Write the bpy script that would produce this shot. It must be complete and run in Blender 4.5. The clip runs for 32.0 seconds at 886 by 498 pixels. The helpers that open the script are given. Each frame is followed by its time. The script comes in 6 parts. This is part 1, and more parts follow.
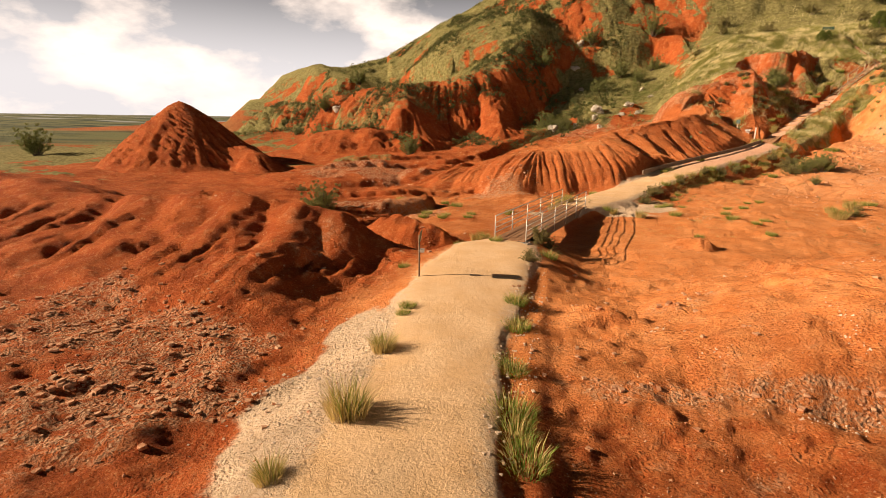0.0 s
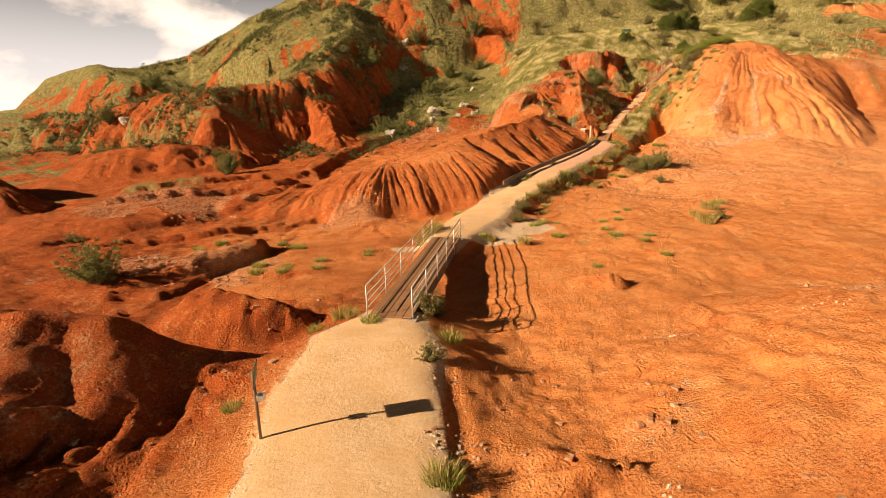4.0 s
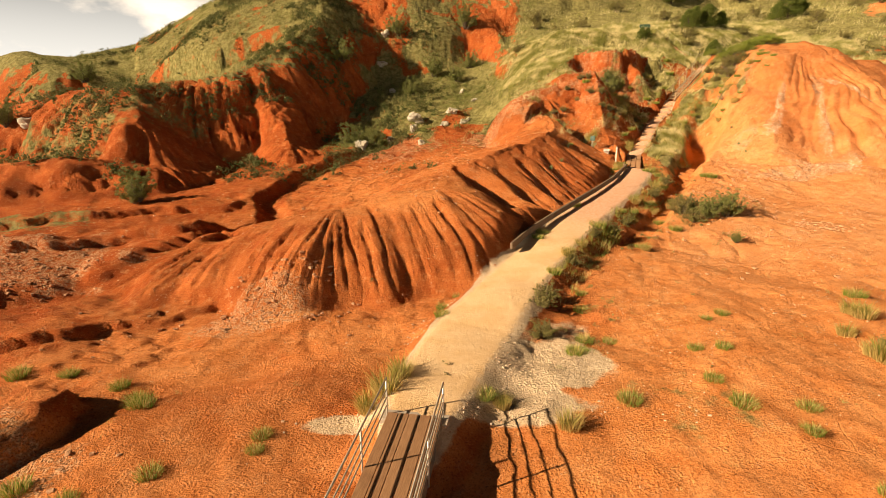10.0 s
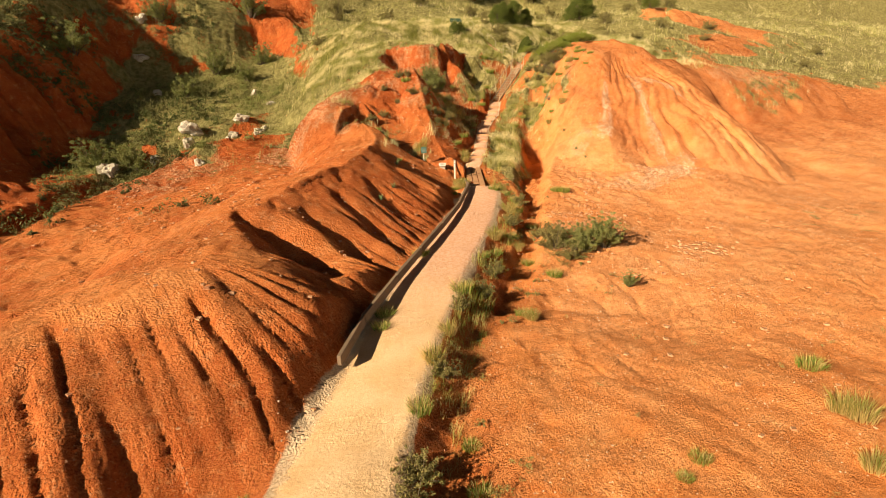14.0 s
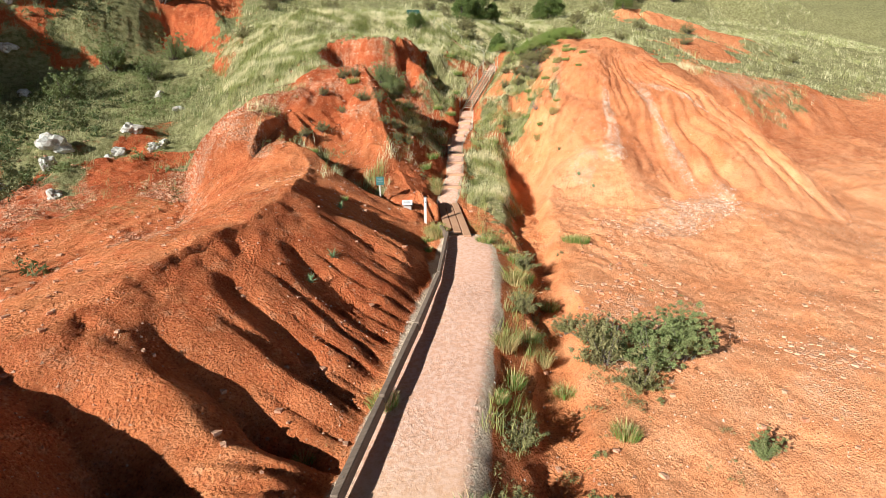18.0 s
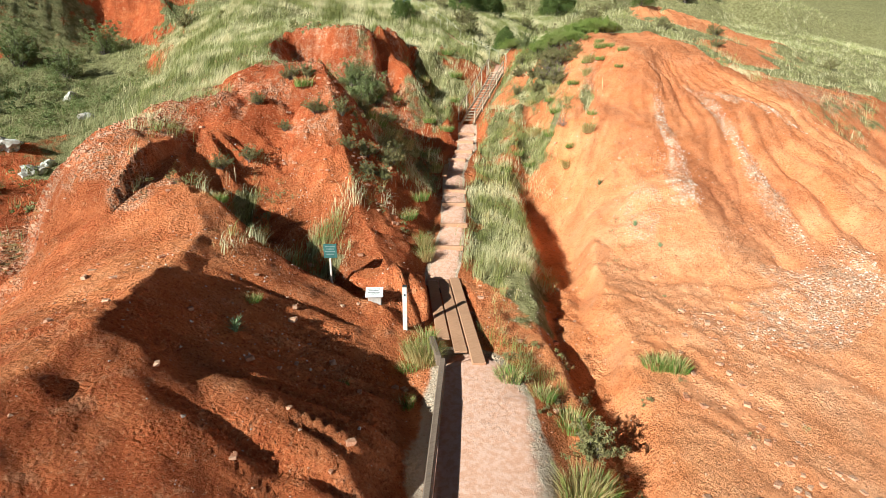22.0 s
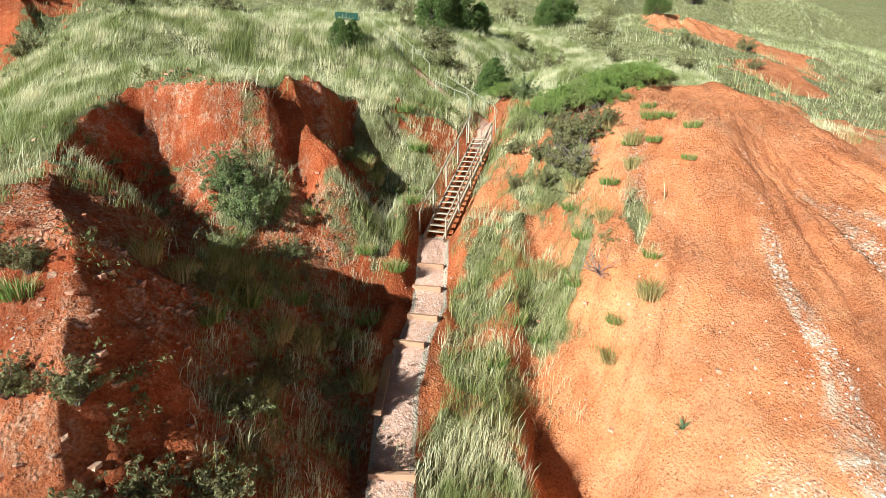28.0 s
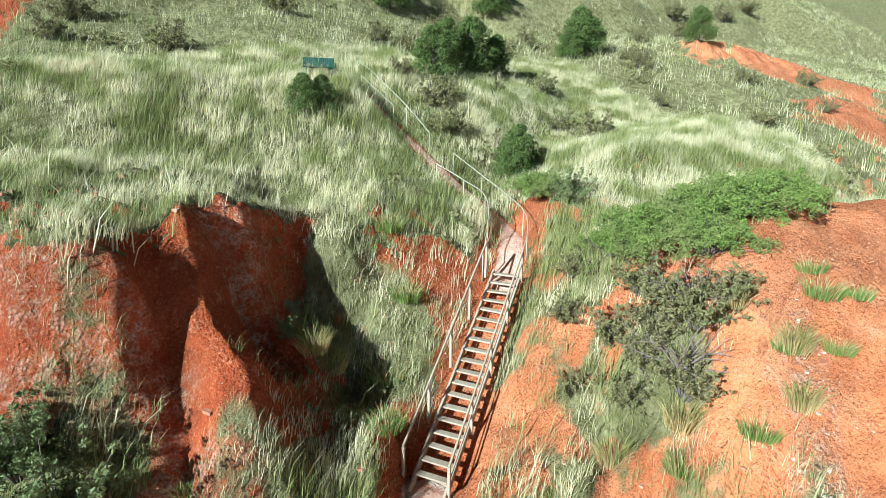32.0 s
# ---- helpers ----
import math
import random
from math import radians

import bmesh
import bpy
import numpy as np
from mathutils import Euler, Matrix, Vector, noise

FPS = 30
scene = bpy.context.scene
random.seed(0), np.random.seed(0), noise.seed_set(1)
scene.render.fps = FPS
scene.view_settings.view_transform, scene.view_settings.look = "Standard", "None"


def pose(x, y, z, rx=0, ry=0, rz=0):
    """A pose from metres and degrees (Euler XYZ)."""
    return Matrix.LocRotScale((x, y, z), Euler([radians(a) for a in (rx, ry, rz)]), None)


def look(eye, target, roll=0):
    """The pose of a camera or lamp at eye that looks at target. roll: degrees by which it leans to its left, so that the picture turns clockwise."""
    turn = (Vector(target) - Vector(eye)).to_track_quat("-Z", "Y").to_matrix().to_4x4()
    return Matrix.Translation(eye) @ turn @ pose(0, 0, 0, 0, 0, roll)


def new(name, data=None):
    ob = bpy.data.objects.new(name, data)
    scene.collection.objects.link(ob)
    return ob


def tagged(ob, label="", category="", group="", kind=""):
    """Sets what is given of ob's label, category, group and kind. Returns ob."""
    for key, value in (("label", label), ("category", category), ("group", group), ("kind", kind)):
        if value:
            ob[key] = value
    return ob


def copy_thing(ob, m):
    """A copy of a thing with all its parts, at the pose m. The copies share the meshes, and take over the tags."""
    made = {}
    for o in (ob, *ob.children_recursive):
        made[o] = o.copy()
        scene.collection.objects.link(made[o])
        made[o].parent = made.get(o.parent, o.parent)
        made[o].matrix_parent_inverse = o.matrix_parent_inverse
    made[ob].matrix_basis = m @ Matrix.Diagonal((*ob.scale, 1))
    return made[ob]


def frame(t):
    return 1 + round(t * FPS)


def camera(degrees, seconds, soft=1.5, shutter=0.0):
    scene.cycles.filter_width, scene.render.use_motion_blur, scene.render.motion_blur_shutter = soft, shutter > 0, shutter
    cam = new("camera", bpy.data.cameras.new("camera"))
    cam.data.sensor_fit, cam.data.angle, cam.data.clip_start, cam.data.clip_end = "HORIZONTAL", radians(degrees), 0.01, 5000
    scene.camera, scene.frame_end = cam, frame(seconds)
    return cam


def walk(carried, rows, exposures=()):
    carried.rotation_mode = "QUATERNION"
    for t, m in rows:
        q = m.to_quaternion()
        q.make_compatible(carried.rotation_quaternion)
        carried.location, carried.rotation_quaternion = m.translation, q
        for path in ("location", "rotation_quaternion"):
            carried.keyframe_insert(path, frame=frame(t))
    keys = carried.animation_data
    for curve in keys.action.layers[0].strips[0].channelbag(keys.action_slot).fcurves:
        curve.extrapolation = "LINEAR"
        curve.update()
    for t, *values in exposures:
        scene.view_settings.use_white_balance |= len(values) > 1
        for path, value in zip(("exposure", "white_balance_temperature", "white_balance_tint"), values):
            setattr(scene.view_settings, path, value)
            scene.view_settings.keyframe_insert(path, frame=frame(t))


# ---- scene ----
cam = camera(83.2, 32.0, 0.6)
PATH = [
    (0.0, look((2.549, -12.599, 5.472), (-0.615, -3.457, 2.942), 0.95)),
    (0.5, look((1.884, -11.516, 5.579), (-0.892, -2.216, 3.172), 0.78)),
    (1.0, look((1.295, -10.668, 5.594), (-0.080, -1.044, 3.249), -0.16)),
    (1.5, look((0.808, -9.940, 5.596), (0.118, -0.255, 3.204), -0.77)),
    (2.0, look((0.507, -9.091, 5.674), (-0.175, 0.582, 3.230), -0.87)),
    (2.5, look((0.312, -8.223, 5.881), (-0.086, 1.459, 3.410), -1.02)),
    (3.0, look((0.126, -7.329, 6.097), (0.133, 2.352, 3.593), -1.28)),
    (3.5, look((-0.032, -6.376, 6.263), (-0.131, 3.300, 3.738), -1.26)),
    (5.5, look((0.016, -1.820, 6.706), (0.018, 7.825, 4.062), -0.88)),
    (6.0, look((0.123, -0.549, 6.983), (0.075, 9.091, 4.325), -0.78)),
    (6.5, look((0.249, 0.714, 7.232), (0.197, 10.362, 4.601), -0.67)),
    (7.0, look((0.260, 1.873, 7.481), (0.234, 11.524, 4.864), -0.48)),
    (7.5, look((0.317, 3.068, 7.686), (0.300, 12.716, 5.053), -0.38)),
    (8.0, look((0.284, 4.305, 7.860), (0.292, 13.950, 5.220), -0.18)),
    (8.5, look((0.315, 5.551, 7.904), (0.424, 15.204, 5.293), -0.10)),
    (9.0, look((0.292, 6.790, 7.951), (0.626, 16.437, 5.338), -0.13)),
    (9.5, look((0.314, 8.040, 7.894), (0.478, 17.693, 5.288), -0.00)),
    (10.0, look((0.445, 9.321, 7.938), (0.648, 18.967, 5.309), -0.01)),
    (10.5, look((0.449, 10.715, 7.901), (1.572, 20.294, 5.260), -0.33)),
    (11.0, look((0.493, 12.113, 7.895), (2.046, 21.628, 5.240), -0.38)),
    (11.5, look((0.732, 13.526, 7.929), (2.735, 22.952, 5.259), -0.72)),
    (12.0, look((0.888, 14.953, 7.907), (3.481, 24.238, 5.248), -0.98)),
    (12.5, look((1.169, 16.386, 7.957), (3.682, 25.689, 5.285), -0.97)),
    (13.0, look((1.535, 17.760, 8.169), (4.044, 27.068, 5.512), -0.97)),
    (13.5, look((1.986, 19.067, 8.403), (5.088, 28.190, 5.732), -1.12)),
    (14.0, look((2.495, 20.532, 8.514), (6.044, 29.491, 5.840), -1.26)),
    (14.5, look((2.968, 21.910, 8.692), (6.428, 30.912, 6.047), -0.95)),
    (16.5, look((4.618, 27.392, 8.866), (8.369, 36.284, 6.249), -0.47)),
    (17.0, look((5.096, 28.809, 8.885), (9.200, 37.546, 6.271), -0.49)),
    (17.5, look((5.560, 30.156, 8.936), (9.921, 38.767, 6.322), -0.60)),
    (18.0, look((6.197, 31.501, 9.076), (10.617, 40.081, 6.459), -0.60)),
    (18.5, look((7.001, 32.823, 9.147), (11.136, 41.543, 6.527), -0.39)),
    (19.0, look((7.668, 34.063, 9.237), (11.845, 42.769, 6.634), -0.19)),
    (19.5, look((8.329, 35.299, 9.281), (12.751, 43.885, 6.689), -0.20)),
    (20.0, look((8.958, 36.586, 9.303), (13.618, 45.043, 6.703), -0.21)),
    (20.5, look((9.521, 37.869, 9.355), (14.221, 46.306, 6.762), -0.01)),
    (21.0, look((10.114, 39.144, 9.393), (14.595, 47.702, 6.809), 0.20)),
    (21.5, look((10.700, 40.349, 9.553), (15.036, 48.987, 6.985), 0.30)),
    (22.0, look((11.296, 41.417, 9.763), (15.875, 49.932, 7.210), 0.19)),
    (22.5, look((11.856, 42.481, 9.969), (17.015, 50.661, 7.422), -0.03)),
    (23.0, look((12.427, 43.505, 10.255), (17.546, 51.710, 7.710), -0.03)),
    (23.5, look((13.034, 44.486, 10.694), (17.972, 52.799, 8.141), -0.02)),
    (24.0, look((13.655, 45.433, 11.241), (18.535, 53.774, 8.671), -0.02)),
    (24.5, look((14.265, 46.438, 11.758), (19.037, 54.842, 9.187), 0.18)),
    (25.0, look((14.989, 47.330, 12.247), (19.638, 55.792, 9.642), 0.19)),
    (25.5, look((15.714, 48.276, 12.748), (20.549, 56.630, 10.135), 0.08)),
    (27.5, look((18.607, 52.330, 14.093), (23.364, 60.701, 11.392), 0.38)),
    (28.0, look((19.397, 53.487, 14.447), (24.191, 61.832, 11.728), 0.37)),
    (28.5, look((20.148, 54.709, 14.878), (24.856, 63.105, 12.169), 0.48)),
    (29.0, look((20.941, 55.859, 15.299), (25.685, 64.246, 12.623), 0.48)),
    (29.5, look((21.591, 57.021, 15.738), (26.260, 65.451, 13.066), 0.58)),
    (30.0, look((22.325, 58.145, 16.091), (27.030, 66.565, 13.448), 0.58)),
    (30.5, look((22.854, 59.258, 16.501), (27.738, 67.589, 13.906), 0.68)),
    (31.0, look((23.370, 60.254, 16.982), (28.498, 68.441, 14.396), 0.57)),
    (31.5, look((23.854, 61.213, 17.357), (28.707, 69.565, 14.772), 0.58)),
    (32.0, look((24.352, 62.081, 17.781), (29.073, 70.510, 15.198), 0.68)),
]
EXPOSURES = [
    (0.0, 0.61, 8600, 23), (6.0, 0.72, 9700, 23), (9.0, 0.78, 9500, 17), (14.5, 0.79, 8500, 12), (16.5, 0.98, 5600, 8),
    (21.0, 0.96, 5200, 2), (24.0, 0.91, 5350, -3), (25.5, 0.91, 5250, -4), (28.0, 0.98, 4850, -3), (30.0, 1.05, 4500, -3), (32.0, 1.06, 4500, -3),
]
walk(cam, PATH, EXPOSURES)

# ---- light: low late sun, blue sky with white cloud ----
SUN_DIR = Vector((-0.867, -0.276, 0.414)).normalized()
sun_data = bpy.data.lights.new("sun", "SUN")
sun_data.energy, sun_data.angle, sun_data.color = 5.0, radians(0.6), (1.0, 0.90, 0.76)
sun = new("sun", sun_data)
sun.matrix_world = look((-60, -20, 60), Vector((-60, -20, 60)) - SUN_DIR)

world = bpy.data.worlds.new("sky")
scene.world = world
world.use_nodes = True
wn, wl = world.node_tree.nodes, world.node_tree.links
wn.clear()
w_out, w_bg = wn.new("ShaderNodeOutputWorld"), wn.new("ShaderNodeBackground")
w_sky = wn.new("ShaderNodeTexSky")
w_sky.sky_type, w_sky.sun_disc = "NISHITA", False
w_sky.sun_elevation = math.asin(SUN_DIR.z)
w_sky.sun_rotation = math.atan2(SUN_DIR.x, SUN_DIR.y)
w_sky.dust_density, w_sky.air_density = 1.6, 1.0
w_co, w_map = wn.new("ShaderNodeTexCoord"), wn.new("ShaderNodeMapping")
w_map.inputs["Scale"].default_value = (1.6, 1.6, 3.4)
w_map.inputs["Location"].default_value = (0.35, 0.1, 0.15)
w_no, w_ramp, w_mix = wn.new("ShaderNodeTexNoise"), wn.new("ShaderNodeValToRGB"), wn.new("ShaderNodeMix")
w_no.inputs["Scale"].default_value, w_no.inputs["Detail"].default_value, w_no.inputs["Roughness"].default_value = 2.3, 7.0, 0.55
w_ramp.color_ramp.elements[0].position, w_ramp.color_ramp.elements[1].position = 0.47, 0.60
w_mix.data_type = "RGBA"
w_mix.inputs["B"].default_value = (84.0, 85.0, 86.0, 1)
wl.new(w_co.outputs["Generated"], w_map.inputs["Vector"])
wl.new(w_map.outputs["Vector"], w_no.inputs["Vector"])
wl.new(w_no.outputs["Fac"], w_ramp.inputs["Fac"])
# white haze low over the horizon, all the way round
w_sep, w_low, w_haze = wn.new("ShaderNodeSeparateXYZ"), wn.new("ShaderNodeMapRange"), wn.new("ShaderNodeMix")
w_low.interpolation_type = "SMOOTHSTEP"
w_low.inputs["From Min"].default_value, w_low.inputs["From Max"].default_value = 0.30, 0.05
w_haze.data_type = "RGBA"
w_haze.inputs["B"].default_value = (50.0, 59.0, 70.0, 1)
wl.new(w_co.outputs["Generated"], w_sep.inputs["Vector"])
wl.new(w_sep.outputs["Z"], w_low.inputs["Value"])
wl.new(w_low.outputs["Result"], w_haze.inputs["Factor"])
w_deep = wn.new("ShaderNodeMix")
w_deep.data_type, w_deep.blend_type = "RGBA", "MULTIPLY"
w_deep.inputs["Factor"].default_value = 1.0
w_deep.inputs["B"].default_value = (0.30, 0.35, 0.44, 1)
wl.new(w_sky.outputs["Color"], w_deep.inputs["A"])
wl.new(w_deep.outputs["Result"], w_haze.inputs["A"])
w_top, w_mul = wn.new("ShaderNodeMapRange"), wn.new("ShaderNodeMath")
w_top.inputs["From Min"].default_value, w_top.inputs["From Max"].default_value = 0.36, 0.14
w_mul.operation = "MULTIPLY"
wl.new(w_sep.outputs["Z"], w_top.inputs["Value"])
wl.new(w_top.outputs["Result"], w_mul.inputs[0])
wl.new(w_ramp.outputs["Color"], w_mul.inputs[1])
wl.new(w_mul.outputs[0], w_mix.inputs["Factor"])
wl.new(w_haze.outputs["Result"], w_mix.inputs["A"])
wl.new(w_mix.outputs["Result"], w_bg.inputs["Color"])
w_bg.inputs["Strength"].default_value = 0.0096
wl.new(w_bg.outputs["Background"], w_out.inputs["Surface"])


# ---- materials ----
def rgba(c):
    return (*c, 1.0)


class Nodes:
    """A small helper that strings nodes together in one material."""

    def __init__(self, name, rough=0.9, metal=0.0):
        self.mat = bpy.data.materials.new(name)
        self.mat.use_nodes = True
        self.n, self.l = self.mat.node_tree.nodes, self.mat.node_tree.links
        self.bsdf = self.n["Principled BSDF"]
        self.bsdf.inputs["Roughness"].default_value = rough
        self.bsdf.inputs["Metallic"].default_value = metal
        self.bsdf.inputs["Specular IOR Level"].default_value = 0.25
        self.pos = self.n.new("ShaderNodeTexCoord").outputs["Object"]

    def put(self, value, socket):
        if isinstance(value, (int, float)):
            socket.default_value = value
        elif isinstance(value, tuple):
            socket.default_value = rgba(value) if len(value) == 3 and socket.type == "RGBA" else value
        else:
            self.l.new(value, socket)

    def noise(self, scale, detail=4.0, rough=0.55, vec=None, distort=0.0):
        t = self.n.new("ShaderNodeTexNoise")
        self.put(vec or self.pos, t.inputs["Vector"])
        t.inputs["Scale"].default_value, t.inputs["Detail"].default_value = scale, detail
        t.inputs["Roughness"].default_value, t.inputs["Distortion"].default_value = rough, distort
        return t.outputs["Fac"]

    def cells(self, scale, feature="F1", out="Distance", vec=None):
        t = self.n.new("ShaderNodeTexVoronoi")
        t.feature = feature
        self.put(vec or self.pos, t.inputs["Vector"])
        t.inputs["Scale"].default_value = scale
        return t.outputs[out]

    def stretch(self, scale, vec=None):
        m = self.n.new("ShaderNodeMapping")
        self.put(vec or self.pos, m.inputs["Vector"])
        m.inputs["Scale"].default_value = scale
        return m.outputs["Vector"]

    def ramp(self, fac, lo, hi):
        m = self.n.new("ShaderNodeMapRange")
        m.interpolation_type = "SMOOTHSTEP"
        self.put(fac, m.inputs["Value"])
        m.inputs["From Min"].default_value, m.inputs["From Max"].default_value = lo, hi
        return m.outputs["Result"]

    def mix(self, fac, a, b, mode="MIX"):
        m = self.n.new("ShaderNodeMix")
        m.data_type, m.blend_type = "RGBA", mode
        self.put(fac, m.inputs["Factor"])
        self.put(a, m.inputs["A"])
        self.put(b, m.inputs["B"])
        return m.outputs["Result"]

    def math(self, op, a, b=0.0):
        m = self.n.new("ShaderNodeMath")
        m.operation = op
        self.put(a, m.inputs[0])
        self.put(b, m.inputs[1])
        return m.outputs[0]

    def attr(self, name):
        a = self.n.new("ShaderNodeAttribute")
        a.attribute_name = name
        return a.outputs["Fac"]

    def island(self):
        return self.n.new("ShaderNodeNewGeometry").outputs["Random Per Island"]

    def each(self):
        return self.n.new("ShaderNodeObjectInfo").outputs["Random"]

    def bump(self, height, strength=0.5, distance=0.05, normal=None):
        b = self.n.new("ShaderNodeBump")
        b.inputs["Strength"].default_value, b.inputs["Distance"].default_value = strength, distance
        self.put(height, b.inputs["Height"])
        if normal is not None:
            self.put(normal, b.inputs["Normal"])
        return b.outputs["Normal"]

    def done(self, color, normal=None, rough=None):
        self.put(color, self.bsdf.inputs["Base Color"])
        if normal is not None:
            self.put(normal, self.bsdf.inputs["Normal"])
        if rough is not None:
            self.put(rough, self.bsdf.inputs["Roughness"])
        return self.mat


def ground_material():
    k = Nodes("earth", 0.95)
    k.bsdf.inputs["Specular IOR Level"].default_value = 0.12
    big, mid, fine = k.noise(0.13, 5), k.noise(0.9, 6, 0.6), k.noise(7.0, 6, 0.65)
    grit = k.noise(38.0, 3, 0.7)
    # red clay, darker where bare and in painted shade, lighter and more orange where dusty
    clay = k.mix(k.ramp(mid, 0.3, 0.7), (0.38, 0.076, 0.020), (0.50, 0.122, 0.034))
    soft = k.mix(k.ramp(mid, 0.3, 0.75), (0.70, 0.285, 0.115), (0.78, 0.38, 0.185))
    dust_shade = k.mix(k.ramp(mid, 0.3, 0.75), (0.67, 0.225, 0.07), (0.78, 0.33, 0.13))
    dust_shade = k.mix(k.math("MULTIPLY", k.attr("pale"), k.math("ADD", 0.45, k.math("MULTIPLY", k.ramp(k.noise(0.35, 5, 0.65), 0.3, 0.7), 0.55))), dust_shade, soft)
    dusty = k.math("ADD", k.attr("dust_shade"), k.math("MULTIPLY", k.math("SUBTRACT", big, 0.5), 0.9))
    col = k.mix(k.ramp(dusty, 0.1, 0.9), clay, dust_shade)
    col = k.mix(k.math("MULTIPLY", k.ramp(fine, 0.54, 0.70), 0.45), col, (0.27, 0.055, 0.02))
    col = k.mix(k.math("MULTIPLY", k.ramp(k.noise(2.2, 5, 0.7), 0.54, 0.68), 0.5), col, (0.66, 0.30, 0.14))
    speck = k.noise(15.0, 5, 0.8)
    col = k.mix(k.math("MULTIPLY", k.ramp(speck, 0.54, 0.62), 0.75), col, (0.22, 0.045, 0.017))
    col = k.mix(k.math("MULTIPLY", k.ramp(speck, 0.44, 0.36), 0.6), col, (0.72, 0.36, 0.17))
    # loose stone chips
    chip = k.cells(11.0)
    chip_tone = k.mix(k.ramp(k.noise(16.0, 2), 0.35, 0.65), (0.46, 0.19, 0.09), (0.74, 0.48, 0.30))
    scree = k.math("MULTIPLY", k.ramp(k.math("ADD", k.attr("scree"), k.math("MULTIPLY", k.math("SUBTRACT", mid, 0.5), 1.3)), 0.35, 0.75),
                   k.ramp(k.noise(5.0, 4, 0.7), 0.40, 0.58))
    col = k.mix(k.math("MULTIPLY", scree, 0.8), col, chip_tone)
    # dry cracks in the flat clay
    bent = k.n.new("ShaderNodeMix")
    bent.data_type = "VECTOR"
    bent.inputs["Factor"].default_value = 0.12
    wob = k.n.new("ShaderNodeTexNoise")
    wob.inputs["Scale"].default_value, wob.inputs["Detail"].default_value = 1.3, 5.0
    k.put(k.pos, bent.inputs["A"])
    k.put(wob.outputs["Color"], bent.inputs["B"])
    k.put(k.pos, wob.inputs["Vector"])
    crack = k.math("MULTIPLY", k.ramp(k.cells(0.62, "DISTANCE_TO_EDGE", "Distance", bent.outputs["Result"]), 0.022, 0.0), k.math("MULTIPLY", k.attr("crack"), k.ramp(k.noise(0.6, 5, 0.7), 0.52, 0.62)))
    col = k.mix(k.math("MULTIPLY", crack, 0.22), col, (0.16, 0.035, 0.014))
    # soil under grass, thin and brownish green
    turf = k.mix(k.ramp(k.noise(1.7, 5, 0.7), 0.35, 0.65), (0.13, 0.145, 0.05), (0.32, 0.31, 0.135))
    turf = k.mix(k.math("MULTIPLY", k.ramp(fine, 0.5, 0.7), 0.6), turf, (0.14, 0.15, 0.055))
    grass = k.ramp(k.math("ADD", k.attr("grass"), k.math("MULTIPLY", k.math("SUBTRACT", k.noise(0.8, 6, 0.7), 0.5), 1.5)), 0.35, 0.65)
    col = k.mix(k.math("MULTIPLY", grass, 0.92), col, turf)
    # crushed stone of the trail, sandy in its middle
    white = k.mix(k.ramp(k.noise(22.0, 4, 0.7), 0.3, 0.7), (0.56, 0.38, 0.23), (0.70, 0.53, 0.37))
    gravel = k.ramp(k.math("ADD", k.attr("gravel"), k.math("MULTIPLY", k.math("SUBTRACT", k.noise(1.9, 6, 0.75), 0.5), 0.8)), 0.35, 0.62)
    col = k.mix(gravel, col, k.mix(k.ramp(fine, 0.35, 0.6), white, (0.70, 0.54, 0.38)))
    sand = k.mix(k.ramp(mid, 0.3, 0.7), (0.72, 0.47, 0.255), (0.80, 0.57, 0.35))
    sand = k.mix(k.math("MULTIPLY", k.ramp(k.noise(26.0, 3, 0.75), 0.5, 0.62), 0.65), sand, (0.50, 0.31, 0.165))
    trail = k.ramp(k.math("ADD", k.attr("sand"), k.math("MULTIPLY", k.math("SUBTRACT", k.noise(5.0, 5, 0.75), 0.5), 1.1)), 0.3, 0.7)
    col = k.mix(trail, col, k.mix(k.attr("pink"), sand, k.mix(k.ramp(fine, 0.4, 0.6), (0.64, 0.35, 0.22), (0.72, 0.45, 0.32))))
    # far plain: fields, woods and water in long bands
    far = k.attr("far")
    field = k.mix(k.ramp(k.noise(0.012, 4, 0.6, k.stretch((0.5, 3.0, 1.0))), 0.45, 0.6), (0.16, 0.17, 0.08), (0.05, 0.07, 0.045))
    field = k.mix(k.ramp(k.noise(0.004, 3, 0.5, k.stretch((0.4, 2.2, 1.0))), 0.55, 0.62), field, (0.30, 0.33, 0.33))
    col = k.mix(far, col, field)
    clod = k.noise(2.6, 5, 0.75)
    height = k.math("ADD", k.math("MULTIPLY", fine, 0.55), k.math("ADD", k.math("MULTIPLY", speck, 0.55), k.math("MULTIPLY", clod, 1.1)))
    height = k.math("SUBTRACT", height, 1.1)
    height = k.math("ADD", height, k.math("MULTIPLY", k.math("MULTIPLY", k.math("SUBTRACT", chip, 0.45), scree), 1.1))
    calm = k.math("SUBTRACT", 1.0, k.math("MINIMUM", k.math("ADD", k.math("MULTIPLY", trail, 0.55), k.math("MULTIPLY", k.ramp(dusty, 0.3, 0.9), 0.6)), 0.9))
    height = k.math("MULTIPLY", height, k.math("MULTIPLY", calm, k.math("ADD", 0.45, k.ramp(k.noise(0.5, 4, 0.6), 0.35, 0.65))))
    height = k.math("SUBTRACT", height, k.math("MULTIPLY", k.math("MULTIPLY", crack, 0.14), k.math("SUBTRACT", 1.0, k.math("MAXIMUM", trail, gravel))))
    # grooves that follow the fall of each ridge
    lay = k.n.new("ShaderNodeCombineXYZ")
    k.put(k.attr("run"), lay.inputs["X"])
    lift = k.n.new("ShaderNodeSeparateXYZ")
    k.put(k.pos, lift.inputs["Vector"])
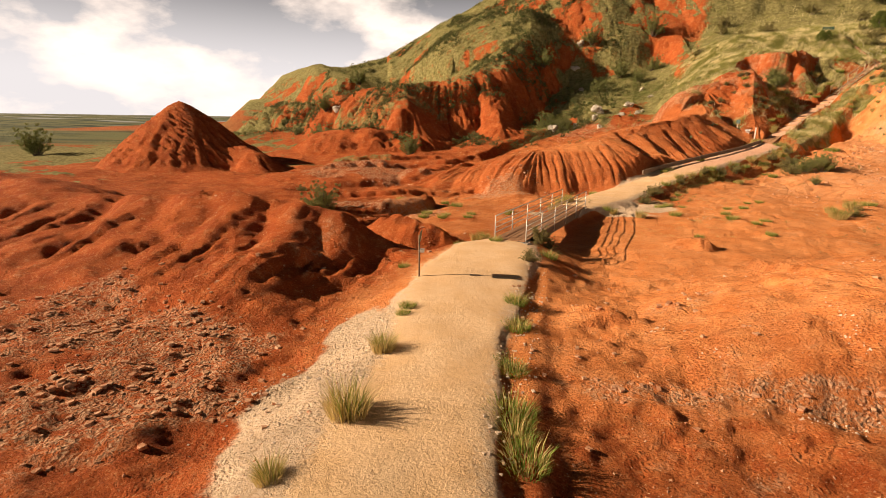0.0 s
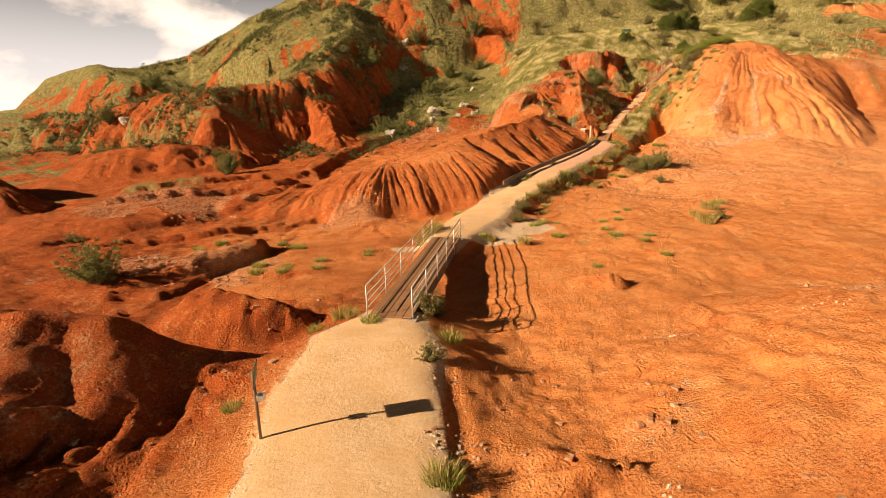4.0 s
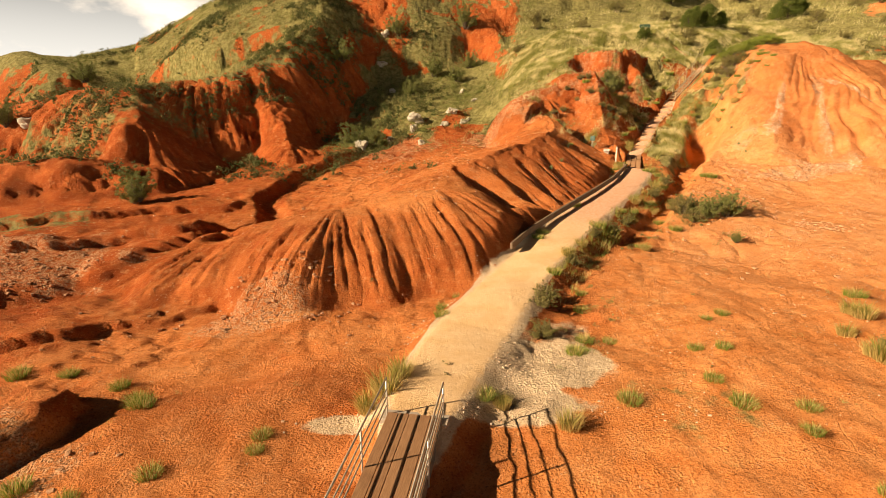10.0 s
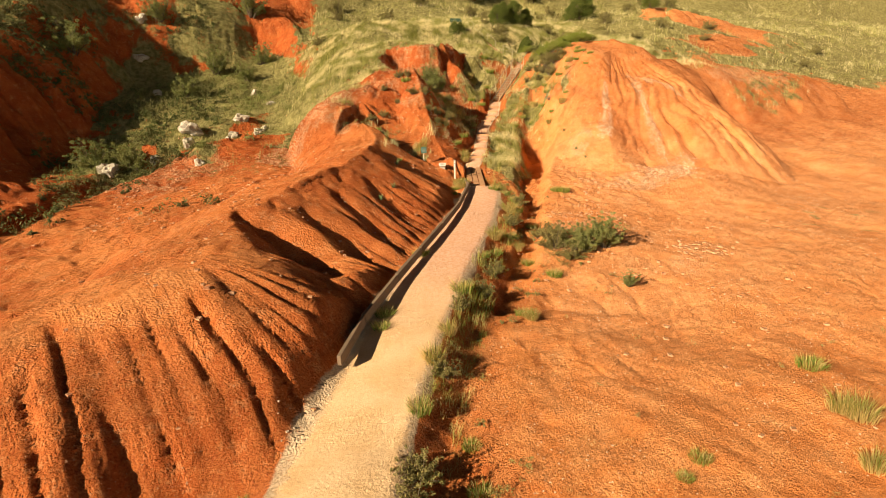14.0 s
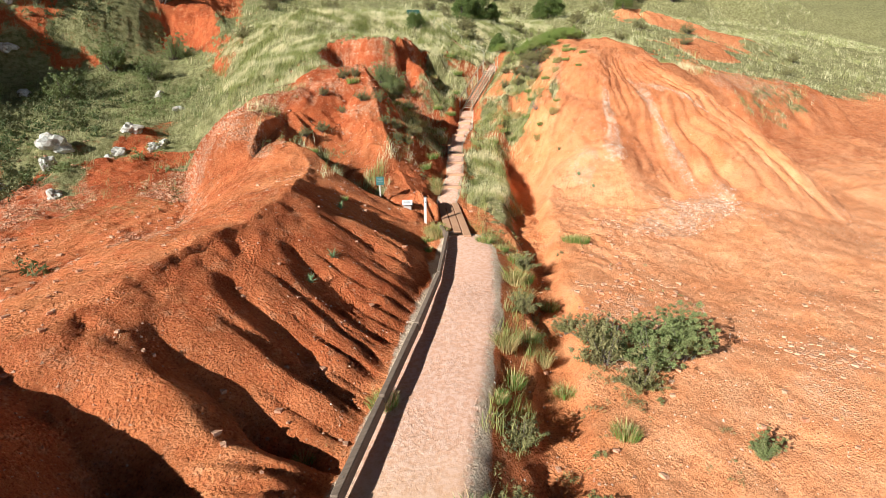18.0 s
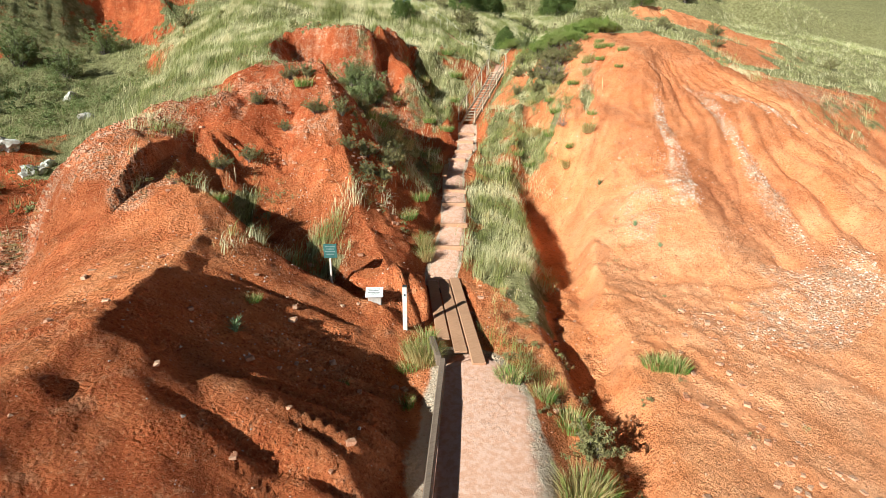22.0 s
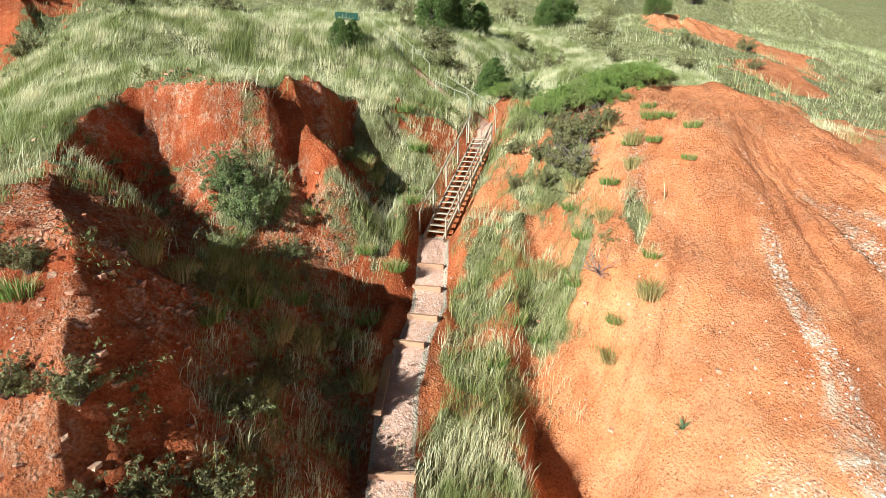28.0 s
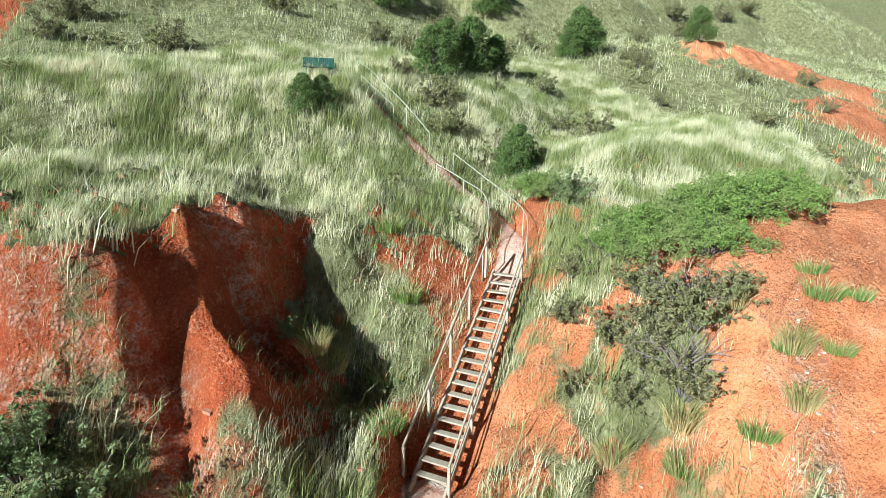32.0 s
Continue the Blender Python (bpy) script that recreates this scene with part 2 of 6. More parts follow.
    k.put(k.math("MULTIPLY", lift.outputs["Z"], 0.3), lay.inputs["Y"])
    flute = k.math("ABSOLUTE", k.math("SUBTRACT", k.noise(1.0, 4, 0.65, lay.outputs["Vector"], 0.5), 0.5))
    flute = k.math("MULTIPLY", k.ramp(flute, 0.0, 0.11), k.math("MULTIPLY", k.math("MULTIPLY", k.attr("rill"), k.ramp(k.noise(0.7, 4, 0.7), 0.3, 0.6)), k.math("SUBTRACT", 1.0, gravel)))
    height = k.math("ADD", height, k.math("MULTIPLY", flute, 0.22))
    # crumbs and clods of dry clay
    crumb = k.math("MULTIPLY", k.ramp(k.cells(13.0, "SMOOTH_F1"), 0.5, 0.1), k.ramp(k.noise(1.1, 5, 0.7), 0.38, 0.6))
    height = k.math("ADD", height, k.math("MULTIPLY", k.math("MULTIPLY", crumb, k.math("MULTIPLY", calm, k.math("SUBTRACT", 1.0, trail))), 0.28))
    normal = k.bump(height, 1.0, 0.20)
    return k.done(col, normal)


def wood_material(name, dark, light, scale=1.0):
    k = Nodes(name, 0.82)
    grain = k.noise(3.0 * scale, 6, 0.7, k.stretch((1.0, 14.0, 14.0)))
    col = k.mix(k.ramp(grain, 0.3, 0.7), dark, light)
    col = k.mix(k.math("MULTIPLY", k.ramp(k.noise(1.4, 4), 0.5, 0.7), 0.4), col, tuple(c * 0.6 for c in dark))
    col = k.mix(k.math("MULTIPLY", k.each(), 0.35), col, tuple(min(1, c * 1.35) for c in light))
    return k.done(col, k.bump(grain, 0.4, 0.01))


def plain_material(name, a, b, rough=0.7, metal=0.0, scale=9.0):
    k = Nodes(name, rough, metal)
    n = k.noise(scale, 5, 0.65)
    return k.done(k.mix(k.ramp(n, 0.35, 0.7), a, b), k.bump(n, 0.2, 0.01), k.math("ADD", k.math("MULTIPLY", n, 0.2), rough - 0.1))


def leaf_material(name, a, b, c=None, see=0.25):
    k = Nodes(name, 0.7)
    col = k.mix(k.island(), a, b)
    if c is not None:
        col = k.mix(k.ramp(k.noise(0.55, 4, 0.6), 0.42, 0.62), col, c)
    k.done(col)
    out = k.n["Material Output"]
    tr, mx = k.n.new("ShaderNodeBsdfTranslucent"), k.n.new("ShaderNodeMixShader")
    k.put(col, tr.inputs["Color"])
    mx.inputs["Fac"].default_value = see
    k.l.new(k.bsdf.outputs[0], mx.inputs[1])
    k.l.new(tr.outputs[0], mx.inputs[2])
    k.l.new(mx.outputs[0], out.inputs["Surface"])
    return k.mat


EARTH = ground_material()
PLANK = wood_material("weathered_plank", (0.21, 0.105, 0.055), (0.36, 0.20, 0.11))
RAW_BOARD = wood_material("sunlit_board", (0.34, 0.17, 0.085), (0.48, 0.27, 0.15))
TIMBER = wood_material("grey_timber", (0.11, 0.075, 0.05), (0.23, 0.165, 0.115))
STAIR_WOOD = wood_material("bleached_wood", (0.27, 0.20, 0.12), (0.47, 0.37, 0.25))
POST_WOOD = wood_material("pale_post", (0.45, 0.36, 0.27), (0.68, 0.60, 0.50))
PIPE = plain_material("galvanised_pipe", (0.55, 0.53, 0.48), (0.72, 0.69, 0.62), 0.45, 0.35)
STEEL = plain_material("dull_steel", (0.14, 0.13, 0.12), (0.24, 0.21, 0.18), 0.6, 0.4)
RAIL_PAINT = plain_material("pale_rail", (0.40, 0.37, 0.23), (0.56, 0.52, 0.36), 0.55)
GREEN_SIGN = plain_material("green_sign", (0.04, 0.10, 0.085), (0.07, 0.15, 0.12), 0.5)
OLIVE_SIGN = plain_material("olive_sign_back", (0.10, 0.11, 0.07), (0.16, 0.16, 0.10), 0.5, 0.3)
PALE_PRINT = plain_material("pale_print", (0.62, 0.60, 0.55), (0.75, 0.73, 0.68), 0.5)
DULL_PRINT = plain_material("faded_print", (0.16, 0.20, 0.18), (0.26, 0.30, 0.27), 0.6)
DARK_PRINT = plain_material("dark_print", (0.03, 0.03, 0.03), (0.06, 0.06, 0.06), 0.6)
BENCH_GREEN = plain_material("bench_green", (0.025, 0.075, 0.045), (0.045, 0.11, 0.065), 0.45)
CONCRETE = plain_material("concrete", (0.36, 0.30, 0.25), (0.50, 0.43, 0.36), 0.9)
BARK = plain_material("bark", (0.10, 0.075, 0.055), (0.20, 0.16, 0.12), 0.9, 0.0, 14.0)
DEAD_TWIG = plain_material("dead_twig", (0.20, 0.14, 0.11), (0.34, 0.26, 0.21), 0.9)
JUNIPER = leaf_material("juniper_leaf", (0.07, 0.11, 0.02), (0.19, 0.22, 0.05))
SUMAC = leaf_material("sumac_leaf", (0.13, 0.19, 0.03), (0.32, 0.37, 0.075), (0.25, 0.27, 0.07))
SAGE = leaf_material("brush_leaf", (0.15, 0.135, 0.045), (0.33, 0.28, 0.115), (0.22, 0.215, 0.07))
BROWN_BRUSH = leaf_material("scrub_leaf", (0.085, 0.085, 0.03), (0.20, 0.19, 0.075), (0.10, 0.13, 0.04))
BLUE_SHRUB = leaf_material("grey_green_leaf", (0.13, 0.165, 0.045), (0.30, 0.32, 0.115), (0.25, 0.25, 0.095))
HILL_BLADE = leaf_material("hill_blade", (0.09, 0.125, 0.025), (0.24, 0.25, 0.08), (0.40, 0.37, 0.17), 0.3)
BLADE = leaf_material("grass_blade", (0.17, 0.20, 0.04), (0.44, 0.41, 0.14), (0.76, 0.67, 0.38), 0.35)
STRAW = leaf_material("straw_blade", (0.46, 0.34, 0.12), (0.70, 0.55, 0.25), None, 0.3)
RANK_BLADE = leaf_material("rank_blade", (0.13, 0.165, 0.025), (0.34, 0.325, 0.08), (0.56, 0.46, 0.19), 0.3)
GREEN_BLADE = leaf_material("green_blade", (0.12, 0.21, 0.03), (0.30, 0.38, 0.085), None, 0.3)
YUCCA = leaf_material("yucca_leaf", (0.13, 0.20, 0.08), (0.26, 0.32, 0.15), None, 0.1)


def stone_material(name, a, b, c):
    k = Nodes(name, 0.92)
    n = k.noise(5.0, 6, 0.7)
    col = k.mix(k.ramp(n, 0.35, 0.65), a, b)
    col = k.mix(k.math("MULTIPLY", k.ramp(k.noise(1.6, 4), 0.5, 0.65), 0.7), col, c)
    col = k.mix(k.math("MULTIPLY", k.island(), 0.4), col, tuple(v * 0.7 for v in b))
    return k.done(col, k.bump(k.noise(14.0, 5, 0.7), 0.7, 0.05))


WHITE_STONE = stone_material("gypsum_boulder", (0.38, 0.34, 0.27), (0.60, 0.56, 0.47), (0.26, 0.18, 0.12))
RUBBLE = stone_material("rubble", (0.44, 0.17, 0.08), (0.68, 0.42, 0.26), (0.48, 0.16, 0.06))
PALE_CHIP = stone_material("pale_chip", (0.60, 0.44, 0.31), (0.76, 0.63, 0.50), (0.58, 0.32, 0.18))


# ---- the ground: one sheet of ridges, cones, washes and the trail ----
def lattice(ix, iy, seed):
    h = (ix.astype(np.int64) * 374761393 + iy.astype(np.int64) * 668265263 + seed * 974711) & 0xFFFFFFFF
    h = ((h ^ (h >> 13)) * 1274126177) & 0xFFFFFFFF
    return ((h ^ (h >> 16)) & 0xFFFF) / 65535.0


def wave(x, y, seed=0):
    """Smooth value noise from -1 to 1."""
    fx, fy = np.floor(x), np.floor(y)
    u, v = x - fx, y - fy
    u, v = u * u * (3 - 2 * u), v * v * (3 - 2 * v)
    a, b = lattice(fx, fy, seed), lattice(fx + 1, fy, seed)
    c, d = lattice(fx, fy + 1, seed), lattice(fx + 1, fy + 1, seed)
    return 2 * (a + (b - a) * u + (c - a) * v + (a - b - c + d) * u * v) - 1


def fbm(x, y, octaves=4, seed=0, gain=0.5):
    total, amp = 0.0, 1.0
    for i in range(octaves):
        total = total + amp * wave(x * 2.03 ** i + 17.3 * i, y * 2.03 ** i - 9.1 * i, seed + i)
        amp *= gain
    return total


def step01(a, b, x):
    t = np.clip((x - a) / (b - a), 0, 1)
    return t * t * (3 - 2 * t)


def along(x, y, pts, spin=False):
    """Nearest place on a polyline: distance (left of the line negative), length along it, and the other values blended."""
    best = np.full(x.shape, 1e9)
    side, run, head = np.zeros(x.shape), np.zeros(x.shape), np.zeros(x.shape)
    vals = [np.zeros(x.shape) for _ in pts[0][2:]]
    at = 0.0
    for p, q in zip(pts, pts[1:]):
        dx, dy = q[0] - p[0], q[1] - p[1]
        length = math.hypot(dx, dy)
        t = np.clip(((x - p[0]) * dx + (y - p[1]) * dy) / length ** 2, 0, 1)
        ox, oy = x - p[0] - t * dx, y - p[1] - t * dy
        d = np.hypot(ox, oy)
        near = d < best
        best = np.where(near, d, best)
        side = np.where(near, np.sign(dy * ox - dx * oy), side)
        run = np.where(near, at + t * length, run)
        if spin:
            head = np.where(near, np.arctan2(oy, ox), head)
        for i, v in enumerate(vals):
            vals[i] = np.where(near, p[2 + i] + t * (q[2 + i] - p[2 + i]), v)
        at += length
    if spin:
        return best * side, run + side * 6.5 * head, vals
    return best * side, run, vals


def rills(run, d, u, pitch, depth, seed, big=(3.7, 1.5)):
    """Rain grooves that run down a flank: narrow sharp cuts between rounded lobes, each one starting at its own height."""
    def grooves(p, key, sharp):
        q = run / p + 0.30 * wave(run / (p * 2.3), d / 3.5, key) + 0.14 * wave(run / p, d / 1.1, key + 1)
        i = np.floor(q)
        v = np.abs(2 * (q - i) - 1)
        chance, start = lattice(i, i * 0, key), 0.55 * lattice(i, i * 0 + 7, key) ** 1.5
        cut = sharp * (1 - v) ** 5 + (1 - sharp) * (1 - v) ** 2
        return cut * (0.3 + 0.7 * chance) * step01(start, start + 0.22, u)
    a = big[1] * grooves(pitch * big[0], seed, 0.25) + 1.15 * grooves(pitch * 1.15, seed + 3, 0.6) + 0.55 * grooves(pitch * 0.47, seed + 5, 0.7) * step01(0.15, 0.5, u)
    return -depth * (a - 0.35) * step01(0.03, 0.35, u) * step01(1.02, 0.85, u)


NOTES = {}


def note(run, lift, u, flute):
    """Remember how far along its ridge each place lies, for the fine grooves of the clay."""
    if NOTES:
        on, run_, rill_ = NOTES["sel"], NOTES["run"], NOTES["rill"]
        run_[on] = np.where(lift > 0.15, run, run_[on])
        rill_[on] = np.where(lift > 0.15, flute * np.clip(lift / 0.9, 0, 1) * step01(0.02, 0.25, u) * step01(1.0, 0.8, u), rill_[on])


def around(x, y, pts, reach):
    """Which places lie near enough to a line to be touched by it."""
    px, py = [p[0] for p in pts], [p[1] for p in pts]
    sel = (x > min(px) - reach) & (x < max(px) + reach) & (y > min(py) - reach) & (y < max(py) + reach)
    if NOTES:
        NOTES["sel"] = sel
    return sel


def ridge(h, x, y, pts, *more):
    sel = around(x, y, pts, 1.2 * max(max(p[3:5]) for p in pts) + 1)
    h = h.copy()
    h[sel] = raise_ridge(h[sel], x[sel], y[sel], pts, *more)
    return h


def cone(h, x, y, cx, cy, top, radii, *more):
    sel = around(x, y, [(cx, cy)], 1.2 * max(radii) + 1)
    h = h.copy()
    h[sel] = raise_cone(h[sel], x[sel], y[sel], cx, cy, top, radii, *more)
    return h


def channel(h, x, y, pts, seed=0):
    sel = around(x, y, pts, max(p[3] for p in pts) + 1)
    h = h.copy()
    h[sel] = cut_channel(h[sel], x[sel], y[sel], pts, seed)
    return h


def blob(x, y, cx, cy, rx, ry, turn=0.0):
    sel = around(x, y, [(cx, cy)], 2.1 * max(rx, ry))
    out = np.zeros(x.shape)
    out[sel] = draw_blob(x[sel], y[sel], cx, cy, rx, ry, turn)
    return out


def raise_ridge(h, x, y, pts, power=(1.6, 1.6), pitch=1.4, depth=0.22, seed=0, left=1.0, warp=0.7, flute=1.0, big=(3.7, 1.5)):
    """Raise a ridge: pts are (x, y, crest height, width to the left, width to the right)."""
    d, run, vals = along(x, y, pts, True)
    crest, wl, wr = vals[:3]
    d = d + warp * wave(x / 3.1, y / 3.1, seed + 11) * step01(0.5, 3.0, np.abs(d))
    w = np.where(d < 0, wl, wr)
    w = w * (1 + 0.10 * wave(run / (pitch * 3), d * 0, seed + 5))
    u = np.abs(d) / w
    p = np.where(d < 0, power[0], vals[3] if len(vals) > 3 else power[1])
    crest = crest + 0.25 * wave(run / 4.0, d * 0, seed + 9)
    lift = (crest - h) * np.clip(1 - np.clip(u, 0, 1) ** p, 0, 1)
    if pitch < 2.2:
        note(run, lift, u, flute * np.where(d < 0, 0.3, 1.0))
    lift = np.where((u < 1) & (lift > 0), lift + rills(run, np.abs(d), u, pitch, depth, seed, (big[0], big[1] * (1 - 0.8 * step01(0.5, 3.5, x)) if pitch == 0.66 else big[1])) * np.clip(lift, 0, 1) * np.where(d < 0, left, 1.0), 0)
    return h + np.maximum(lift, 0) * step01(1.0, 0.9, u)


def raise_cone(h, x, y, cx, cy, top, radii, power=1.1, turn=0.13, depth=0.35, seed=0):
    """A steep mound of bare clay; radii: its reach to the east, north, west and south."""
    dx, dy = x - cx, y - cy
    a, d = np.arctan2(dy, dx), np.hypot(dx, dy)
    e, n, w, s = radii
    rx, ry = np.where(dx > 0, e, w), np.where(dy > 0, n, s)
    reach = 1 / np.sqrt((np.cos(a) / rx) ** 2 + (np.sin(a) / ry) ** 2)
    reach = reach * (1 + 0.09 * wave(a / 0.4 + 5, d * 0, seed + 2) + 0.015 * wave(a / turn, d * 0, seed + 4))
    u = d / reach
    lift = (top - h) * np.clip(1 - np.clip(u, 0, 1) ** power, 0, 1)
    note(a * 11, lift, u, 0.35 * step01(0.75, 0.3, u))
    cuts = rills(a * 9.5 + 0.5 * wave(d / 2.5, a * 3, seed + 8), d, u, 0.62, depth, seed, (2.9, 1.4))
    lift = lift + cuts * np.clip(lift, 0, 1)
    return h + np.maximum(lift, 0)


def cut_channel(h, x, y, pts, seed=0):
    """Cut a wash: pts are (x, y, depth, half width)."""
    d, run, (deep, wide) = along(x, y, pts)
    d = np.abs(d) + 0.5 * wave(run / 2.0, d * 0, seed) * 0.5
    return h - deep * step01(1.0, 0.35, d / wide)


def valley(h, x, y, pts, seed=0):
    """A steep hollow with a sharp floor: pts are (x, y, depth, half width)."""
    sel = around(x, y, pts, 1.3 * max(p[3] for p in pts) + 1)
    h, xs, ys = h.copy(), x[sel], y[sel]
    d, run, (deep, wide) = along(xs, ys, pts)
    length = sum(math.hypot(q[0] - p[0], q[1] - p[1]) for p, q in zip(pts, pts[1:]))
    d = np.abs(d + 0.22 * wave(run / 1.3, d / 2.0, seed)) / wide
    h[sel] -= deep * np.clip(1 - d, 0, 1) ** 1.25 * step01(0.0, 0.4, run) * step01(length, length - 0.5, run)
    return h


def bank(h, x, y, pts, tall, back, seed=0):
    """A low cut bank: the ground to the left of the line stands a step higher and eases off behind."""
    sel = around(x, y, pts, back + 2)
    h, xs, ys = h.copy(), x[sel], y[sel]
    d, run, _ = along(xs, ys, pts)
    length = sum(math.hypot(q[0] - p[0], q[1] - p[1]) for p, q in zip(pts, pts[1:]))
    d = d + 0.35 * wave(run / 1.1, run * 0, seed) + 0.16 * wave(xs / 0.4, ys / 0.4, seed + 1)
    h[sel] += tall * (0.75 + 0.3 * wave(run / 2.2, run * 0, seed + 2)) * step01(0.10, -0.14, d) * step01(-back, -0.2 * back, d) * step01(0.0, 1.2, run) * step01(length, length - 1.2, run)
    return h


def rim_cliff(h, x, y, pts):
    """A bluff: level ground left of its rim, a steep crumbling face to the right of it."""
    sel = around(x, y, pts, 6)
    h, xs, ys = h.copy(), x[sel], y[sel]
    d, run, (z,) = along(xs, ys, pts)
    length = sum(math.hypot(q[0] - p[0], q[1] - p[1]) for p, q in zip(pts, pts[1:]))
    d = d + 0.22 * wave(run / 0.9, run * 0, 151) + 0.12 * wave(xs / 0.35, ys / 0.35, 153)
    face = z - 2.3 * step01(-0.05, 1.1, d) - 0.95 * np.maximum(d - 0.5, 0) - 0.28 * (1 - np.abs(wave(run / 0.7, d / 3.0, 155))) ** 4 * step01(0.1, 0.8, d)
    top = z - 0.06 * np.minimum(d, 0)
    want = np.where(d > 0, np.maximum(face, h[sel] - 0.9), top)
    w = step01(4.6, 2.4, d) * step01(-5.0, -2.0, d) * step01(0.0, 1.5, run) * step01(length, length - 1.5, run)
    h[sel] += w * (want - h[sel])
    return h


def swell(h, x, y, places):
    """Broad gentle rises and dips: (x, y, height, radius)."""
    for cx, cy, lift, r in places:
        sel = (np.abs(x - cx) < 2.6 * r) & (np.abs(y - cy) < 2.6 * r)
        h = h.copy()
        h[sel] += lift * np.exp(-((x[sel] - cx) ** 2 + (y[sel] - cy) ** 2) / (2 * (0.75 * r) ** 2))
    return h


def draw_blob(x, y, cx, cy, rx, ry, turn=0.0):
    """1 in the middle of an oval, 0 outside."""
    c, s = math.cos(radians(turn)), math.sin(radians(turn))
    u, v = ((x - cx) * c + (y - cy) * s) / rx, (-(x - cx) * s + (y - cy) * c) / ry
    return step01(1.15, 0.55, np.sqrt(u * u + v * v) + 0.42 * fbm(x / 2.6, y / 2.6, 3, 71))


# height of the broad land in strips: at each x, heights at the stations STRIP_Y
STRIP_Y = (-60, 0, 15, 30, 45, 60, 75, 95, 120, 160)
STRIPS = {
    -100: (-0.5, -0.8, -1.2, -1.4, -1.4, -1.4, -1.2, -0.8, 0.5, 4.0),
    -60: (0.0, -0.4, -1.0, -1.2, -0.8, 0.4, 3.0, 7.0, 15.0, 30.0),
    -30: (0.0, -0.9, -1.2, -1.3, -0.4, 1.6, 4.5, 11.0, 21.0, 40.0),
    -10: (0.0, -1.1, -1.3, -1.5, 0.0, 2.2, 5.0, 12.5, 24.0, 43.0),
    5: (0.3, -0.7, -0.8, -0.35, 0.8, 3.4, 6.2, 13.0, 22.0, 38.0),
    20: (0.6, 0.1, -0.3, -0.3, 1.9, 5.0, 11.0, 19.0, 28.0, 40.0),
    35: (0.8, 0.0, -0.7, 0.2, 2.0, 5.0, 11.8, 21.0, 29.0, 40.0),
    60: (0.8, 0.2, -0.6, 0.4, 2.2, 6.5, 12.5, 21.0, 28.5, 38.0),
    110: (0.8, 0.2, -0.2, 0.5, 2.2, 6.5, 12.5, 21.5, 30.5, 40.0),
    200: (0.8, 0.2, -0.2, 1.0, 4.0, 9.0, 15.0, 24.0, 34.0, 46.0),
}
TRAIL_NEAR = [(4.0, -40, 0.3, 1.5), (1.2, -14, 0.1, 1.5), (-0.4, -7, -0.05, 1.45), (-1.2, -2, -0.2, 1.35), (-2.0, 1.5, -0.25, 1.6),
              (-2.5, 5.5, -0.2, 1.95), (-2.35, 8.6, -0.04, 1.75), (-2.0, 10.3, -0.06, 0.95)]
TRAIL_FAR = [(-0.05, 21.0, -0.08, 0.8), (0.4, 23.0, -0.06, 1.3), (2.0, 27.2, 0.0, 1.6), (4.3, 31.6, 0.4, 1.4), (6.3, 34.9, 0.95, 1.35),
             (10.0, 40.3, 1.75, 1.35), (14.3, 45.9, 2.5, 1.3), (17.3, 50.4, 3.2, 1.1), (17.7, 51.8, 3.4, 0.8)]
STEP_TRAIL = [(19.3, 56.5, 4.05, 0.55), (21.5, 59.5, 5.2, 0.5), (23.0, 62.1, 6.2, 0.5), (24.4, 64.6, 6.9, 0.45), (25.6, 66.2, 7.4, 0.45),
              (26.9, 67.5, 8.0, 0.5), (28.8, 70.6, 9.3, 0.5)]
UP_TRAIL = [(33.5, 74.3, 12.95, 0.6), (34.9, 75.9, 13.6, 0.55), (35.2, 77.3, 14.0, 0.4), (34.7, 79.6, 15.1, 0.35), (34.0, 83.5, 17.1, 0.3),
            (33.6, 87.6, 18.9, 0.5), (32.6, 90.5, 20.2, 0.5)]
GULLY = [(33.0, 69.0, 0.5, 1.2), (30.0, 64.3, 1.6, 2.0), (27.0, 59.2, 1.7, 1.9), (23.4, 54.4, 1.0, 1.4), (20.0, 48.5, 0.6, 1.1), (16.4, 43.0, 0.5, 0.9), (12.0, 37.5, 0.35, 0.8)]


RIM = [(12.9, 65.2, 0), (15.2, 67.6, 0), (16.4, 71.0, 0), (17.4, 74.9, 0), (19.8, 78.2, 0), (23.0, 78.0, 0), (26.3, 79.0, 0), (29.5, 80.5, 0)]


